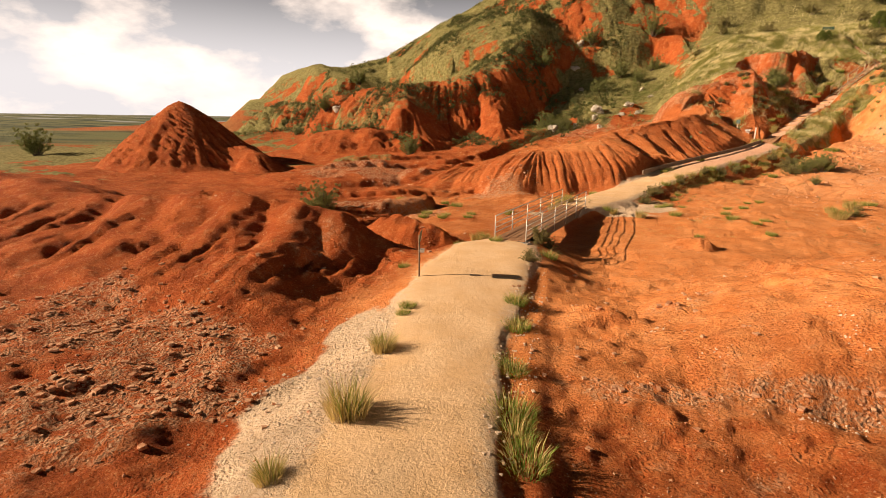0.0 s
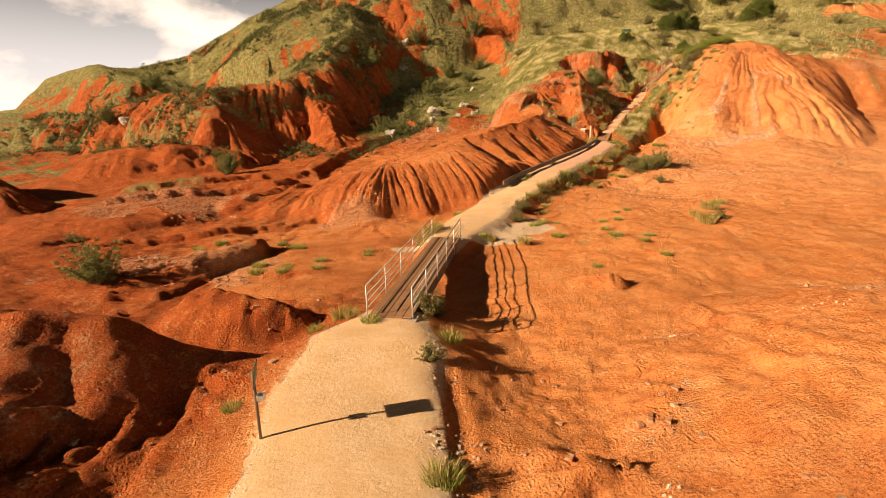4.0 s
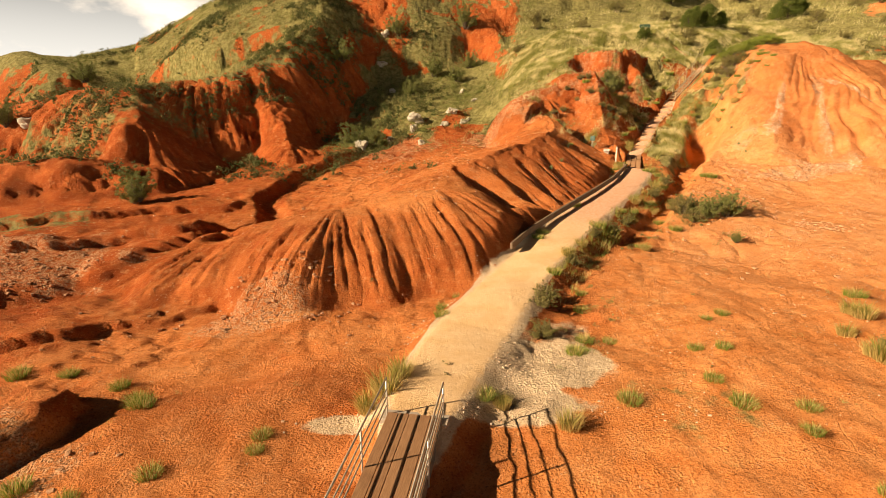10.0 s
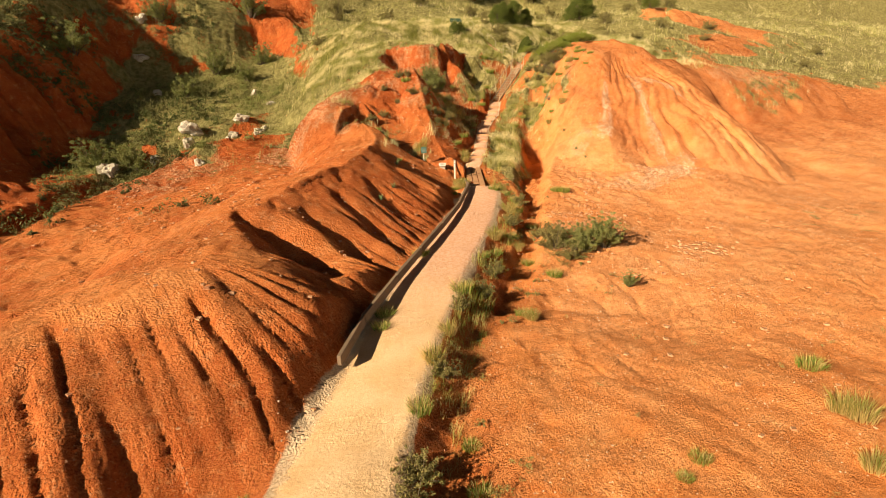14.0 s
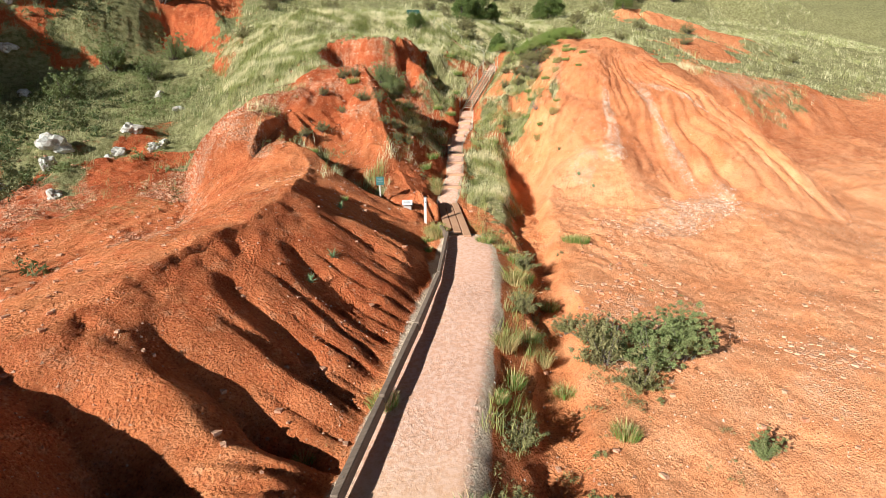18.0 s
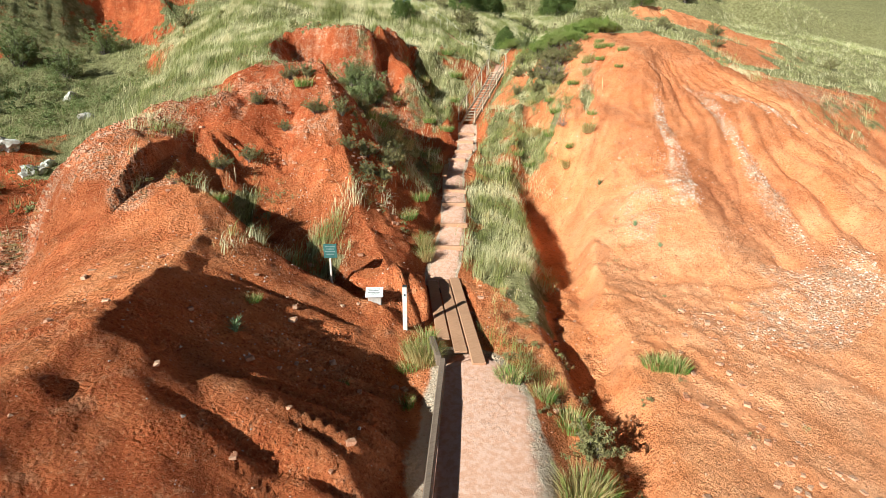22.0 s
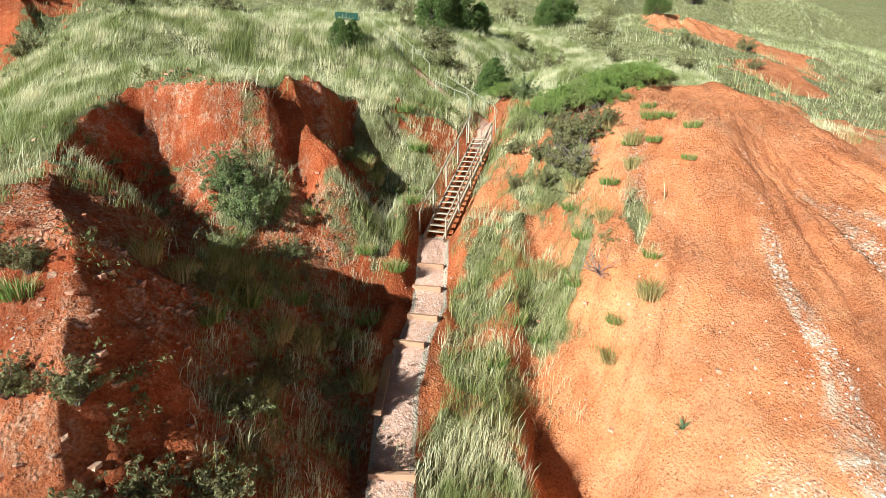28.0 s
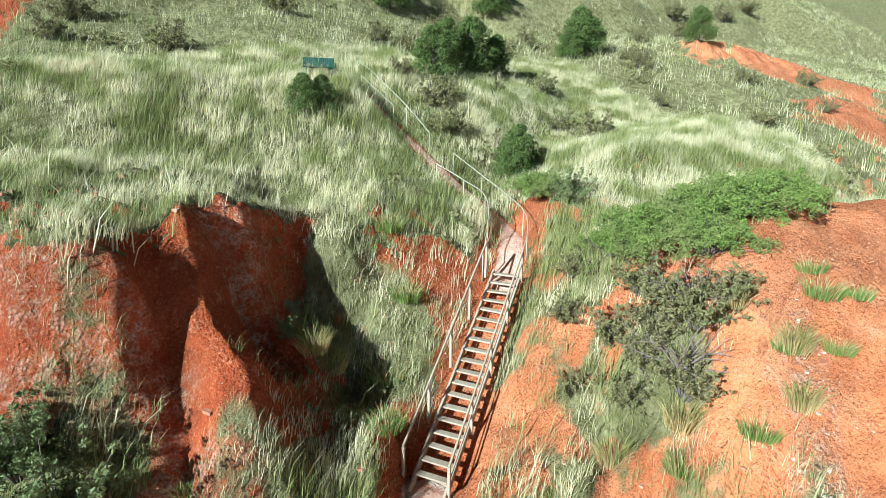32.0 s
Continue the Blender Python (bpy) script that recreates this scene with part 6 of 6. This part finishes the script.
scatter(SHRUBS, [(-0.5, 12.2, 1.2), (-0.7, 10.9, 1.5), (-0.5, 7.3, 0.8), (5.1, 29.2, 1.3), (11.3, 38.3, 1.3), (12.8, 40.2, 1.3), (16.7, 45.4, 1.4), (18.8, 48.3, 1.3), (4.6, 26.9, 1.0), (5.6, 30.2, 1.1),
                 (17.3, 41.9, 1.9), (17.8, 44.2, 1.2), (17.4, 40.6, 1.5), (17.7, 42.8, 1.5), (16.8, 25.1, 1.0), (-26.8, 29.2, 1.2), (33.7, 69.0, 1.6), (33.8, 68.0, 1.5), (34.6, 69.0, 1.6), (9.7, 37.0, 1.1), (7.6, 33.6, 1.0)], 8)
scatter(SHRUBS, [(44.9, 84.7, 2.6), (43.8, 81.1, 2.8), (68.5, 88.7, 2.4), (55.1, 79.4, 2.2), (40.6, 102.1, 3.0), (35.0, 110.3, 3.5), (25.6, 99.7, 3.6), (61.7, 94.0, 3.0), (36.2, 83.0, 2.2), (36.8, 85.2, 2.4), (36.0, 87.8, 2.0), (47.5, 90.0, 2.5)], 9, 0.1)
scatter(BUSHES, [(-16.9, 17.5, 1.5), (-88.4, 44.2, 3.0), (-44.1, 60.5, 2.4), (-25.2, 52.8, 1.8), (-9.5, 72.6, 2.0), (-6.3, 72.0, 1.8), (22.0, 71.2, 1.3), (21.5, 72.2, 1.2), (26.7, 74.3, 0.45), (6.6, 107.9, 3.0), (-5.5, 103.4, 2.6), (-59.0, 100.9, 2.6),
                 (-13.4, 91.0, 2.4), (-50.1, 71.5, 2.0), (36.6, 75.0, 1.0), (0.8, 98, 2.4), (4.5, 95, 2.0), (-2.6, 90, 1.8), (7, 101, 2.2)], 10, 0.1)
scatter(JUNIPERS, [(29.9, 83.8, 0.95), (42.7, 91.6, 2.0), (40.2, 90.6, 1.7), (45.3, 92.6, 1.7), (61.8, 101.5, 2.2), (65.0, 103.2, 2.0), (58.8, 100.0, 1.7), (73.9, 97.4, 1.9), (38.4, 80.4, 1.25), (37.6, 79.4, 1.0), (38.4, 88.4, 1.6),
                   (64.4, 121.2, 2.6), (30.6, 84.0, 0.7), (48.6, 118, 2.6)], 11, 0.12)
scatter(BUSHES, [(18.4, 41.0, 1.05), (19.7, 40.9, 1.35), (17.7, 42.0, 0.75), (20.3, 41.6, 0.9), (19.2, 42.2, 0.8), (18.3, 37.4, 0.55)], 12, 0.05)
scatter(SPREADS, [(36.0, 70.9, 1.1), (37.3, 70.2, 1.2), (38.4, 69.6, 1.0), (36.2, 69.4, 0.95), (37.4, 71.9, 1.0), (39.2, 69.2, 0.7), (36.4, 76.4, 0.75), (35.2, 71.4, 0.8)], 13, 0.1)
scatter(SHRUBS, [(33.3, 71.3, 1.2), (33.7, 70.1, 1.5), (34.0, 69.2, 1.7), (34.7, 68.5, 1.6), (32.4, 70.1, 1.0), (34.2, 72.0, 1.3), (34.8, 70.1, 1.7), (33.0, 68.9, 1.2), (35.3, 68.3, 1.5)], 16, 0.05)
scatter(SHRUBS, [(16.5, 65.6, 1.1), (17.1, 65.1, 0.9), (15.7, 63.9, 0.8), (16.9, 63.2, 1.0), (17.8, 62.6, 1.1), (18.6, 61.8, 1.0), (18.9, 60.9, 0.9), (18.2, 60.8, 0.8), (17.7, 61.5, 0.9), (19.6, 61.8, 1.1), (14.8, 64.8, 0.9),
                 (14.0, 62.7, 1.0), (12.9, 62.3, 0.9), (21.8, 72.7, 1.0), (22.2, 71.4, 1.1), (23.1, 70.2, 1.0), (20.9, 69.8, 1.2), (22.6, 65.2, 1.0), (20.4, 63.4, 1.1), (21.4, 65.0, 1.0), (20.2, 66.6, 1.1)], 17, 0.03)
scatter(TUFTS, [(26.3, 68.9, 1.4), (27.8, 72.8, 1.3), (27.6, 74.1, 1.4), (30.4, 76.4, 1.6), (30.2, 74.7, 1.6), (24.1, 71.3, 1.4), (22.6, 71.4, 1.6), (21.2, 70.8, 1.6), (22.5, 68.2, 1.5), (21.4, 67.7, 1.5), (29.0, 73.6, 1.5),
                (28.2, 71.6, 1.3), (25.6, 69.8, 1.4), (24.9, 67.8, 1.4), (23.7, 66.9, 1.3), (20.6, 61.0, 1.4), (19.4, 59.6, 1.3)], 18)
scatter(SHRUBS, [(69.4, 112.7, 3.4), (58.9, 106.6, 3.2), (80.2, 110.3, 3.4), (64.2, 97.6, 2.6), (42.1, 100.0, 2.4), (80.0, 89.5, 2.6), (73.4, 84.5, 2.2), (100, 119.5, 4.0), (120, 126, 5.0), (133, 130, 5.0), (106.8, 126.9, 5.0), (92, 104, 3.0),
                 (52, 112, 3.4), (20, 110, 3.2), (28, 118, 3.6), (14, 92, 2.4), (19, 104, 2.8), (100, 84, 2.5), (88, 78, 2.0), (57, 88, 1.8)], 19, 0.15)
scatter(STRAWS, [(31.0, 66.4, 1.1), (33.5, 67.8, 1.2), (34.8, 66.2, 0.9), (35.4, 68.2, 1.1), (30.6, 62.8, 1.0), (31.8, 62.6, 1.1), (29.8, 67.4, 1.0), (32.4, 68.6, 1.2), (20.4, 68.0, 1.2), (21.6, 66.0, 1.1), (20.8, 64.4, 1.0), (19.6, 66.6, 1.0), (33.0, 65.6, 1.0)], 20)
scatter(TUFTS, [(30.8, 68.6, 1.3), (36.8, 67.4, 1.0), (36.0, 64.8, 0.8), (31.4, 65.2, 1.2), (32.8, 63.4, 1.1), (21.0, 67.2, 1.5), (22.4, 66.6, 1.4), (20.0, 65.4, 1.3), (35.8, 66.2, 0.9), (29.2, 65.6, 1.4)], 21)
scatter(DEADS, [(31.5, 64.3, 1.0), (34.0, 68.4, 1.3), (35.0, 68.9, 1.1)], 14)
scatter(YUCCAS, [(12.1, 52.7, 1.0), (30.4, 60.1, 1.0), (9.4, 47.1, 0.9), (10.4, 48.0, 1.0), (29.3, 56.7, 0.9), (29.1, 55.1, 0.8)], 15)
drop_models(STRAWS + TUFTS + SHRUBS + BUSHES + JUNIPERS + SPREADS + DEADS + YUCCAS)


def lush(x, y, slope, z):
    return turf(x, y, slope, z) * np.clip(0.85 + 0.5 * fbm(x / 4, y / 4, 2, 61), 0, 1)


def thin(x, y, slope, z):
    return 0.8 * turf(x, y, slope, z)


def stray(x, y, slope, z):
    g = step01(0.45, 0.95, fbm(x / 2.2, y / 2.2, 3, 67)) * step01(0.9, 0.5, slope)
    for pts, pad in ((TRAIL_NEAR, 0.2), (TRAIL_FAR, 0.2), (STEP_TRAIL, 0.2)):
        d, run, (z0, wide) = along(x, y, pts)
        g = g * step01(wide, wide + pad, np.abs(d))
    return 0.25 * g


def verge(x, y, slope, z):
    """Rank grass on the right edge of the trail and in the gullies beside it."""
    d, run, (z0, wide) = along(x, y, TRAIL_FAR)
    g = np.where((d > wide + 0.1) & (d < wide + 1.3), step01(6, 14, run), 0) * step01(0.0, 0.5, fbm(x / 1.5, y / 1.5, 2, 69) - 0.05)
    for cx, cy, rx, ry, turn in ((22.6, 56.5, 1.0, 4.0, -35), (26.0, 62.6, 1.1, 5.2, -35), (20.4, 51.6, 0.9, 3.0, -30)):
        g = np.maximum(g, blob(x, y, cx, cy, rx, ry, turn) * step01(-0.25, 0.25, fbm(x / 1.3, y / 1.3, 2, 70)))
    for pts in (STEP_TRAIL, TRAIL_FAR):
        d, run, (z0, wide) = along(x, y, pts)
        g = g * step01(wide, wide + 0.12, np.abs(d))
    return g


meadow("meadow_grass", "tall pale green and straw grass on the upper slopes", (10, 56, 56, 98), 92000, 0.60, 0.10, 101, BLADE, lush, 10)
meadow("far_meadow_grass", "pale dry grass over the far slopes", (8, 170, 58, 190), 46000, 0.9, 0.3, 102, BLADE, thin, 5)
meadow("hillside_grass", "thin green grass on the western hillside", (-75, 20, 66, 135), 34000, 0.75, 0.2, 103, HILL_BLADE, thin, 7)
meadow("verge_grass", "rank green grass along the gully and trail edge", (4, 33, 28, 70), 26000, 0.62, 0.07, 104, RANK_BLADE, verge, 8)
def brushy(x, y, slope, z):
    return step01(-0.1, 0.4, fbm(x / 5, y / 5, 3, 73)) * step01(4, -4, x) * step01(0.15, 0.45, slope) * step01(0.8, 2.5, z)


def spur_brush(x, y, slope, z):
    g = np.zeros(x.shape)
    for cx, cy, rx, ry, turn, a in ((17.5, 62.5, 2.6, 4.0, -20, 0.8), (21.5, 65.0, 2.2, 5.0, -25, 0.8), (24.2, 70.2, 2.4, 4.0, -30, 0.8), (21.5, 71.5, 2.2, 2.0, 20, 1.0), (14.0, 61.5, 2.5, 3, -30, 0.5), (27.5, 73.5, 2.4, 3.0, -40, 0.8),
                                    (32.0, 66.5, 2.5, 4.5, -40, 0.7), (20, 56.8, 2.0, 1.8, 0, 0.5), (35.3, 72.6, 1.6, 1.8, 0, 0.9)):
        g = np.maximum(g, a * blob(x, y, cx, cy, rx, ry, turn))
    d, run, _ = along(x, y, [(28.6, 70.5, 0), (33.4, 74.3, 0)])
    g = g * step01(1.0, 1.5, np.abs(d))
    d, run, (z0, wide) = along(x, y, STEP_TRAIL)
    return g * step01(wide + 0.1, wide + 0.5, np.abs(d)) * step01(-0.3, 0.3, fbm(x / 1.3, y / 1.3, 2, 79))


def edge_brush(x, y, slope, z):
    d, run, (z0, wide) = along(x, y, TRAIL_FAR)
    g = np.where((d > wide + 0.25) & (d < wide + 3.4), step01(5, 9, run) * step01(0.0, 0.5, fbm(x / 1.6, y / 1.6, 2, 63) + 0.15) * step01(wide + 4.2, wide + 1.2, d), 0)
    g = np.maximum(g, 0.9 * blob(x, y, 17.6, 42.2, 1.5, 2.6, -20))
    d, run, (z0, wide) = along(x, y, TRAIL_NEAR)
    return np.maximum(g, np.where((d > wide + 0.25) & (d < wide + 0.7) & (y > -9), 0.35 * step01(0.0, 0.3, wave(x / 0.9, y / 0.9, 64)), 0))


def upland(x, y, slope, z):
    return turf(x, y, slope, z) * step01(0.25, 0.6, fbm(x / 6, y / 6, 3, 65)) * 0.8


scrub("hillside_brush", "dark scrubby growth on the shaded western bluffs", (-75, 3, 56, 125), 8500, 0.95, 106, BROWN_BRUSH, brushy, 0.12, 12)
scrub("hillside_brush", "green brush among the grass of the upper slopes", (-40, 140, 66, 150), 1500, 1.0, 107, SAGE, upland, 0.13, 14)
def gully(x, y, slope, z):
    return np.maximum(blob(x, y, 0, 84, 10, 14), blob(x, y, -8, 74, 5, 7)) * step01(0.0, 0.4, fbm(x / 4, y / 4, 3, 83) + 0.1)


scrub("gully_brush", "dense green brush filling the grassy gully", (-16, 14, 62, 104), 1300, 0.8, 110, BLUE_SHRUB, gully, 0.08, 16)
def foot(x, y, slope, z):
    g = np.maximum(blob(x, y, 22.5, 46.5, 2.2, 7.0, -30), blob(x, y, 25.8, 52.5, 2.0, 4.5, -30))
    g = np.maximum(g, 0.5 * blob(x, y, 16.5, 37.5, 3.5, 4, -30))
    g = np.maximum(g, 0.9 * blob(x, y, 4.5, 58.0, 3.5, 9, -35))
    return np.maximum(g, 0.12 * step01(-24, -10, x) * step01(16, 20, y) * step01(36, 30, y)) * step01(0.05, 0.5, fbm(x / 1.2, y / 1.2, 2, 87))


scrub("foot_brush", "sparse dry weeds on the clay below the mound", (-24, 30, 16, 68), 5200, 0.2, 111, SAGE, foot, 0.022, 10)
scrub("slope_brush", "ragged olive brush on the clay slopes beside the stairs", (10, 38, 54, 78), 900, 0.5, 108, SAGE, spur_brush, 0.04, 22)
scrub("trail_brush", "tangled olive and straw brush along the trail edge", (-2, 24, -10, 52), 2000, 0.40, 109, SAGE, edge_brush, 0.032, 22)
def dry_patch(x, y, slope, z):
    return np.maximum(blob(x, y, 6.4, 19.4, 3.6, 2.8, 20), 0.5 * blob(x, y, 9.5, 27.5, 3.0, 4.0, -20)) * step01(-0.2, 0.4, fbm(x / 0.8, y / 0.8, 2, 171))


meadow("dry_grass", "short dry yellow grass thinly covering the clay", (1, 14, 14, 33), 9000, 0.13, 0.07, 112, STRAW, dry_patch, 7)
meadow("stray_grass", "sparse small weeds on bare clay", (-30, 48, -8, 75), 16000, 0.16, 0.06, 105, BLADE, stray, 6)


# ---- stones ----
def rubble(name, label, box, count, size, seed, material, keep):
    """Loose angular stones lying on the ground."""
    rng = np.random.default_rng(seed)
    x, y = rng.uniform(box[0], box[1], count), rng.uniform(box[2], box[3], count)
    ok = rng.uniform(0, 1, count) < keep(x, y)
    x, y = x[ok], y[ok]
    n = len(x)
    s = size * rng.uniform(0.35, 1.0, n) ** 2 * 1.6 + 0.02
    corner = np.array([(a, b, c) for a in (-1, 1) for b in (-1, 1) for c in (-1, 1)], float)
    v = corner[None] * rng.uniform(0.45, 1.0, (n, 8, 3)) * np.array([1, 0.8, 0.5]) * s[:, None, None] * 0.6
    a = rng.uniform(0, 6.28, n)
    ca, sa = np.cos(a)[:, None], np.sin(a)[:, None]
    v = np.stack([v[..., 0] * ca - v[..., 1] * sa, v[..., 0] * sa + v[..., 1] * ca, v[..., 2]], -1)
    v = v + np.stack([x, y, grounds(x, y) + s * 0.12], -1)[:, None]
    f = np.array([(0, 1, 3, 2), (4, 6, 7, 5), (0, 4, 5, 1), (2, 3, 7, 6), (0, 2, 6, 4), (1, 5, 7, 3)])
    faces = (np.arange(n)[:, None, None] * 8 + f).reshape(-1, 4)
    return tagged(mesh_part(name, v.reshape(-1, 3), faces, material), label, "stones", kind="stuff")


def stony(spots):
    def keep(x, y):
        g = np.zeros(x.shape)
        for cx, cy, rx, ry, turn, a in spots:
            g = np.maximum(g, a * blob(x, y, cx, cy, rx, ry, turn))
        for pts in (TRAIL_NEAR, TRAIL_FAR, STEP_TRAIL):
            d, run, (z0, wide) = along(x, y, pts)
            g = g * step01(wide * 0.9, wide * 1.1, np.abs(d))
        return g * np.clip(0.55 + 0.9 * fbm(x / 1.7, y / 1.7, 3, 77), 0, 1)
    return keep


rubble("rubble", "loose pale and red stone chips on clay", (-20, 16, -10, 26), 26000, 0.11, 201, RUBBLE,
       stony(((-9, -3.2, 4, 4, 0, 0.8), (-13, -2, 5, 3, 0, 0.6), (-15, 20, 5, 3.5, 0, 0.9), (6.5, -0.8, 4.5, 0.6, 8, 0.8), (5, 5, 2.5, 0.5, 45, 0.5), (11, 1.5, 0.9, 4, -20, 0.8), (14, 10, 3, 0.7, 0, 0.7), (15, 14, 2, 1, 0, 0.6), (-3, 0, 18, 12, 0, 0.06))))
rubble("rubble", "loose pale and red stone chips on clay", (-30, 34, 26, 80), 60000, 0.12, 202, RUBBLE,
       stony(((-25, 38, 10, 5, 0, 0.6), (-6, 31, 6, 1.6, 0, 0.7), (2, 33, 1.2, 2.5, -30, 0.5), (23, 38.5, 4, 2, 20, 0.5), (20, 44, 2.4, 3.5, -30, 0.6), (31, 50, 7, 1.8, 5, 0.7), (26, 50, 3, 3, 0, 0.5), (8, 66, 5, 9, -20, 0.7),
              (-4, 66, 6, 8, 0, 0.5), (18.2, 63.2, 2.4, 4.5, -10, 0.75), (23.5, 47.5, 2.5, 6, -30, 0.45), (4.5, 57.0, 3.0, 8, -35, 0.6), (22, 76, 3, 2.5, 0, 0.4), (14, 75, 5, 3, 30, 0.5), (5, 55, 40, 30, 0, 0.05))))
rubble("rubble", "pale gravel streaks on the orange mound", (26, 46, 48, 72), 42000, 0.045, 203, PALE_CHIP,
       stony(((34.4, 65.6, 0.4, 2.4, -50, 0.25), (34.5, 59.5, 0.35, 6, -35, 0.8), (37, 57, 0.4, 6, -25, 0.8), (40, 58, 0.3, 7, 10, 0.7), (32.5, 57.5, 0.5, 2.5, -30, 0.8), (31, 50, 7, 1.5, 5, 0.3))))
rubble("rubble", "crushed white gravel spilling off the trail", (-6, 10, -9, 36), 26000, 0.045, 204, PALE_CHIP,
       stony(((3.8, 22.3, 3.4, 1.6, -8, 0.8), (4.8, 24.4, 2.2, 2.2, 0, 0.7), (-2.2, 22.2, 1.6, 0.7, 0, 0.5), (-3.9, -3.5, 1.6, 4.0, 8, 0.6), (0.4, 1.0, 0.5, 8, 6, 0.7), (1.6, 31.0, 0.5, 4, -30, 0.7))))


def chips(name, label, box, count, size, seed, material, keep):
    """Small sharp stones: low four-sided points half sunk in the ground."""
    rng = np.random.default_rng(seed)
    x, y = rng.uniform(box[0], box[1], count), rng.uniform(box[2], box[3], count)
    ok = rng.uniform(0, 1, count) < keep(x, y)
    x, y = x[ok], y[ok]
    n = len(x)
    s = size * (0.4 + 1.2 * rng.uniform(0, 1, n) ** 3)
    a = rng.uniform(0, 1.57, n)[:, None] + np.arange(4) * 1.5708 + rng.normal(0, 0.3, (n, 4))
    r = s[:, None] * rng.uniform(0.6, 1.2, (n, 4))
    v = np.zeros((n, 5, 3))
    v[:, :4, 0], v[:, :4, 1], v[:, :4, 2] = np.cos(a) * r, np.sin(a) * r, -0.25 * s[:, None]
    v[:, 4, :2], v[:, 4, 2] = rng.normal(0, 0.3, (n, 2)) * s[:, None], s * rng.uniform(0.4, 0.9, n)
    v += np.stack([x, y, grounds(x, y)], -1)[:, None]
    f = np.array([(0, 1, 4), (1, 2, 4), (2, 3, 4), (3, 0, 4)])
    return tagged(mesh_part(name, v.reshape(-1, 3), (np.arange(n)[:, None, None] * 5 + f).reshape(-1, 3), material), label, "stones", kind="stuff")


def sprinkle(low, high, key):
    """Loose scatter off the trail, in drifts."""
    def keep(x, y):
        g = low + (high - low) * step01(0.0, 0.7, fbm(x / 3.2, y / 3.2, 3, key))
        for pts in (TRAIL_NEAR, TRAIL_FAR, STEP_TRAIL):
            d, run, (z0, wide) = along(x, y, pts)
            g = g * step01(wide * 0.9, wide * 1.15, np.abs(d))
        return g
    return keep


chips("stone_chips", "small red and buff stones strewn on bare clay", (-18, 16, -10, 26), 30000, 0.032, 205, RUBBLE, sprinkle(0.12, 0.8, 161))
chips("stone_chips", "small red and buff stones strewn on bare clay", (-14, 34, 26, 58), 42000, 0.034, 206, RUBBLE, sprinkle(0.10, 0.75, 163))
chips("stone_chips", "small pale stones strewn below the orange mound", (8, 44, 22, 66), 36000, 0.034, 207, PALE_CHIP, sprinkle(0.05, 0.7, 165))
chips("stone_chips", "pale gravel washed down the orange mound in streaks", (27, 46, 47, 72), 60000, 0.045, 209, PALE_CHIP,
      stony(((34.2, 64.4, 0.35, 2.6, -48, 0.35), (34.5, 59.5, 0.4, 4, -35, 0.5), (37, 57, 0.5, 4, -25, 0.5), (40, 58, 0.4, 6, 10, 0.5), (32.2, 56.6, 0.8, 2.4, -32, 0.5), (31, 50, 6, 1.0, 5, 0.45), (38.4, 63.0, 0.25, 4.0, 30, 0.4), (28.6, 50.5, 2.5, 1.5, 0, 0.4))))
chips("stone_chips", "pale broken stone in the cracks of a red swell", (2, 13, -3, 14), 16000, 0.05, 210, PALE_CHIP,
      stony(((8.35, 1.6, 0.3, 2.2, 0, 1.0), (7.6, -1.2, 1.6, 0.3, 10, 0.9), (9.6, 0.2, 1.2, 0.5, 20, 0.7), (5.3, 0.9, 0.6, 0.4, 0, 0.8), (7.4, 9.2, 2.6, 0.25, -35, 0.9), (4.0, 2.6, 0.9, 0.2, 45, 0.8), (11.5, 8.6, 1.4, 0.4, 0, 0.6))))
chips("stone_chips", "small broken stones on the clay banks beside the stairs", (12, 40, 56, 76), 22000, 0.035, 208, RUBBLE, sprinkle(0.08, 0.7, 167))


def build_boulder(x, y, size, seed, tall=0.8):
    z = ground(x, y)
    bm = bmesh.new()
    bmesh.ops.create_icosphere(bm, subdivisions=3, radius=1.0)
    off = Vector((seed * 3.7, seed * 1.3, 0))
    for v in bm.verts:
        n = noise.noise(v.co * 1.1 + off) * 0.55 + noise.noise(v.co * 2.9 + off) * 0.28 + noise.noise(v.co * 7 + off) * 0.12
        v.co = v.co * (1 + n)
        v.co = Vector((v.co.x * size, v.co.y * size * 0.8, v.co.z * size * tall))
    me = bpy.data.meshes.new("boulder")
    bm.to_mesh(me)
    bm.free()
    me.materials.append(WHITE_STONE)
    ob = tagged(new("boulder", me), "weathered pale gypsum boulder in the grass of the gully", "boulder", "gypsum boulders")
    ob.matrix_world = pose(x, y, z + size * 0.05, 0, 0, seed * 47)
    return ob


for i, (x, y, size, tall) in enumerate(((-10.6, 74.2, 0.9, 0.8), (-8.1, 71.1, 1.0, 0.8), (-4.8, 74.0, 0.8, 0.9), (-1.7, 76.6, 1.1, 0.9), (-1.9, 74.4, 0.7, 1.6), (1.8, 74.1, 0.9, 0.8), (3.0, 78.5, 1.0, 0.6),
                                        (2.1, 76.4, 0.6, 0.8), (-5.7, 91.5, 0.9, 0.6), (5.1, 89.8, 0.7, 0.8), (6.5, 83.8, 0.6, 0.7), (-8.0, 99.5, 0.9, 0.7), (-7.6, 103.1, 1.0, 0.8), (-0.8, 68.6, 0.6, 0.7),
                                        (-47.5, 71.5, 1.2, 0.7), (4.6, 76.0, 0.7, 0.7), (5.2, 77.0, 0.5, 0.6))):
    build_boulder(x, y, size * 0.85, i + 1, tall)
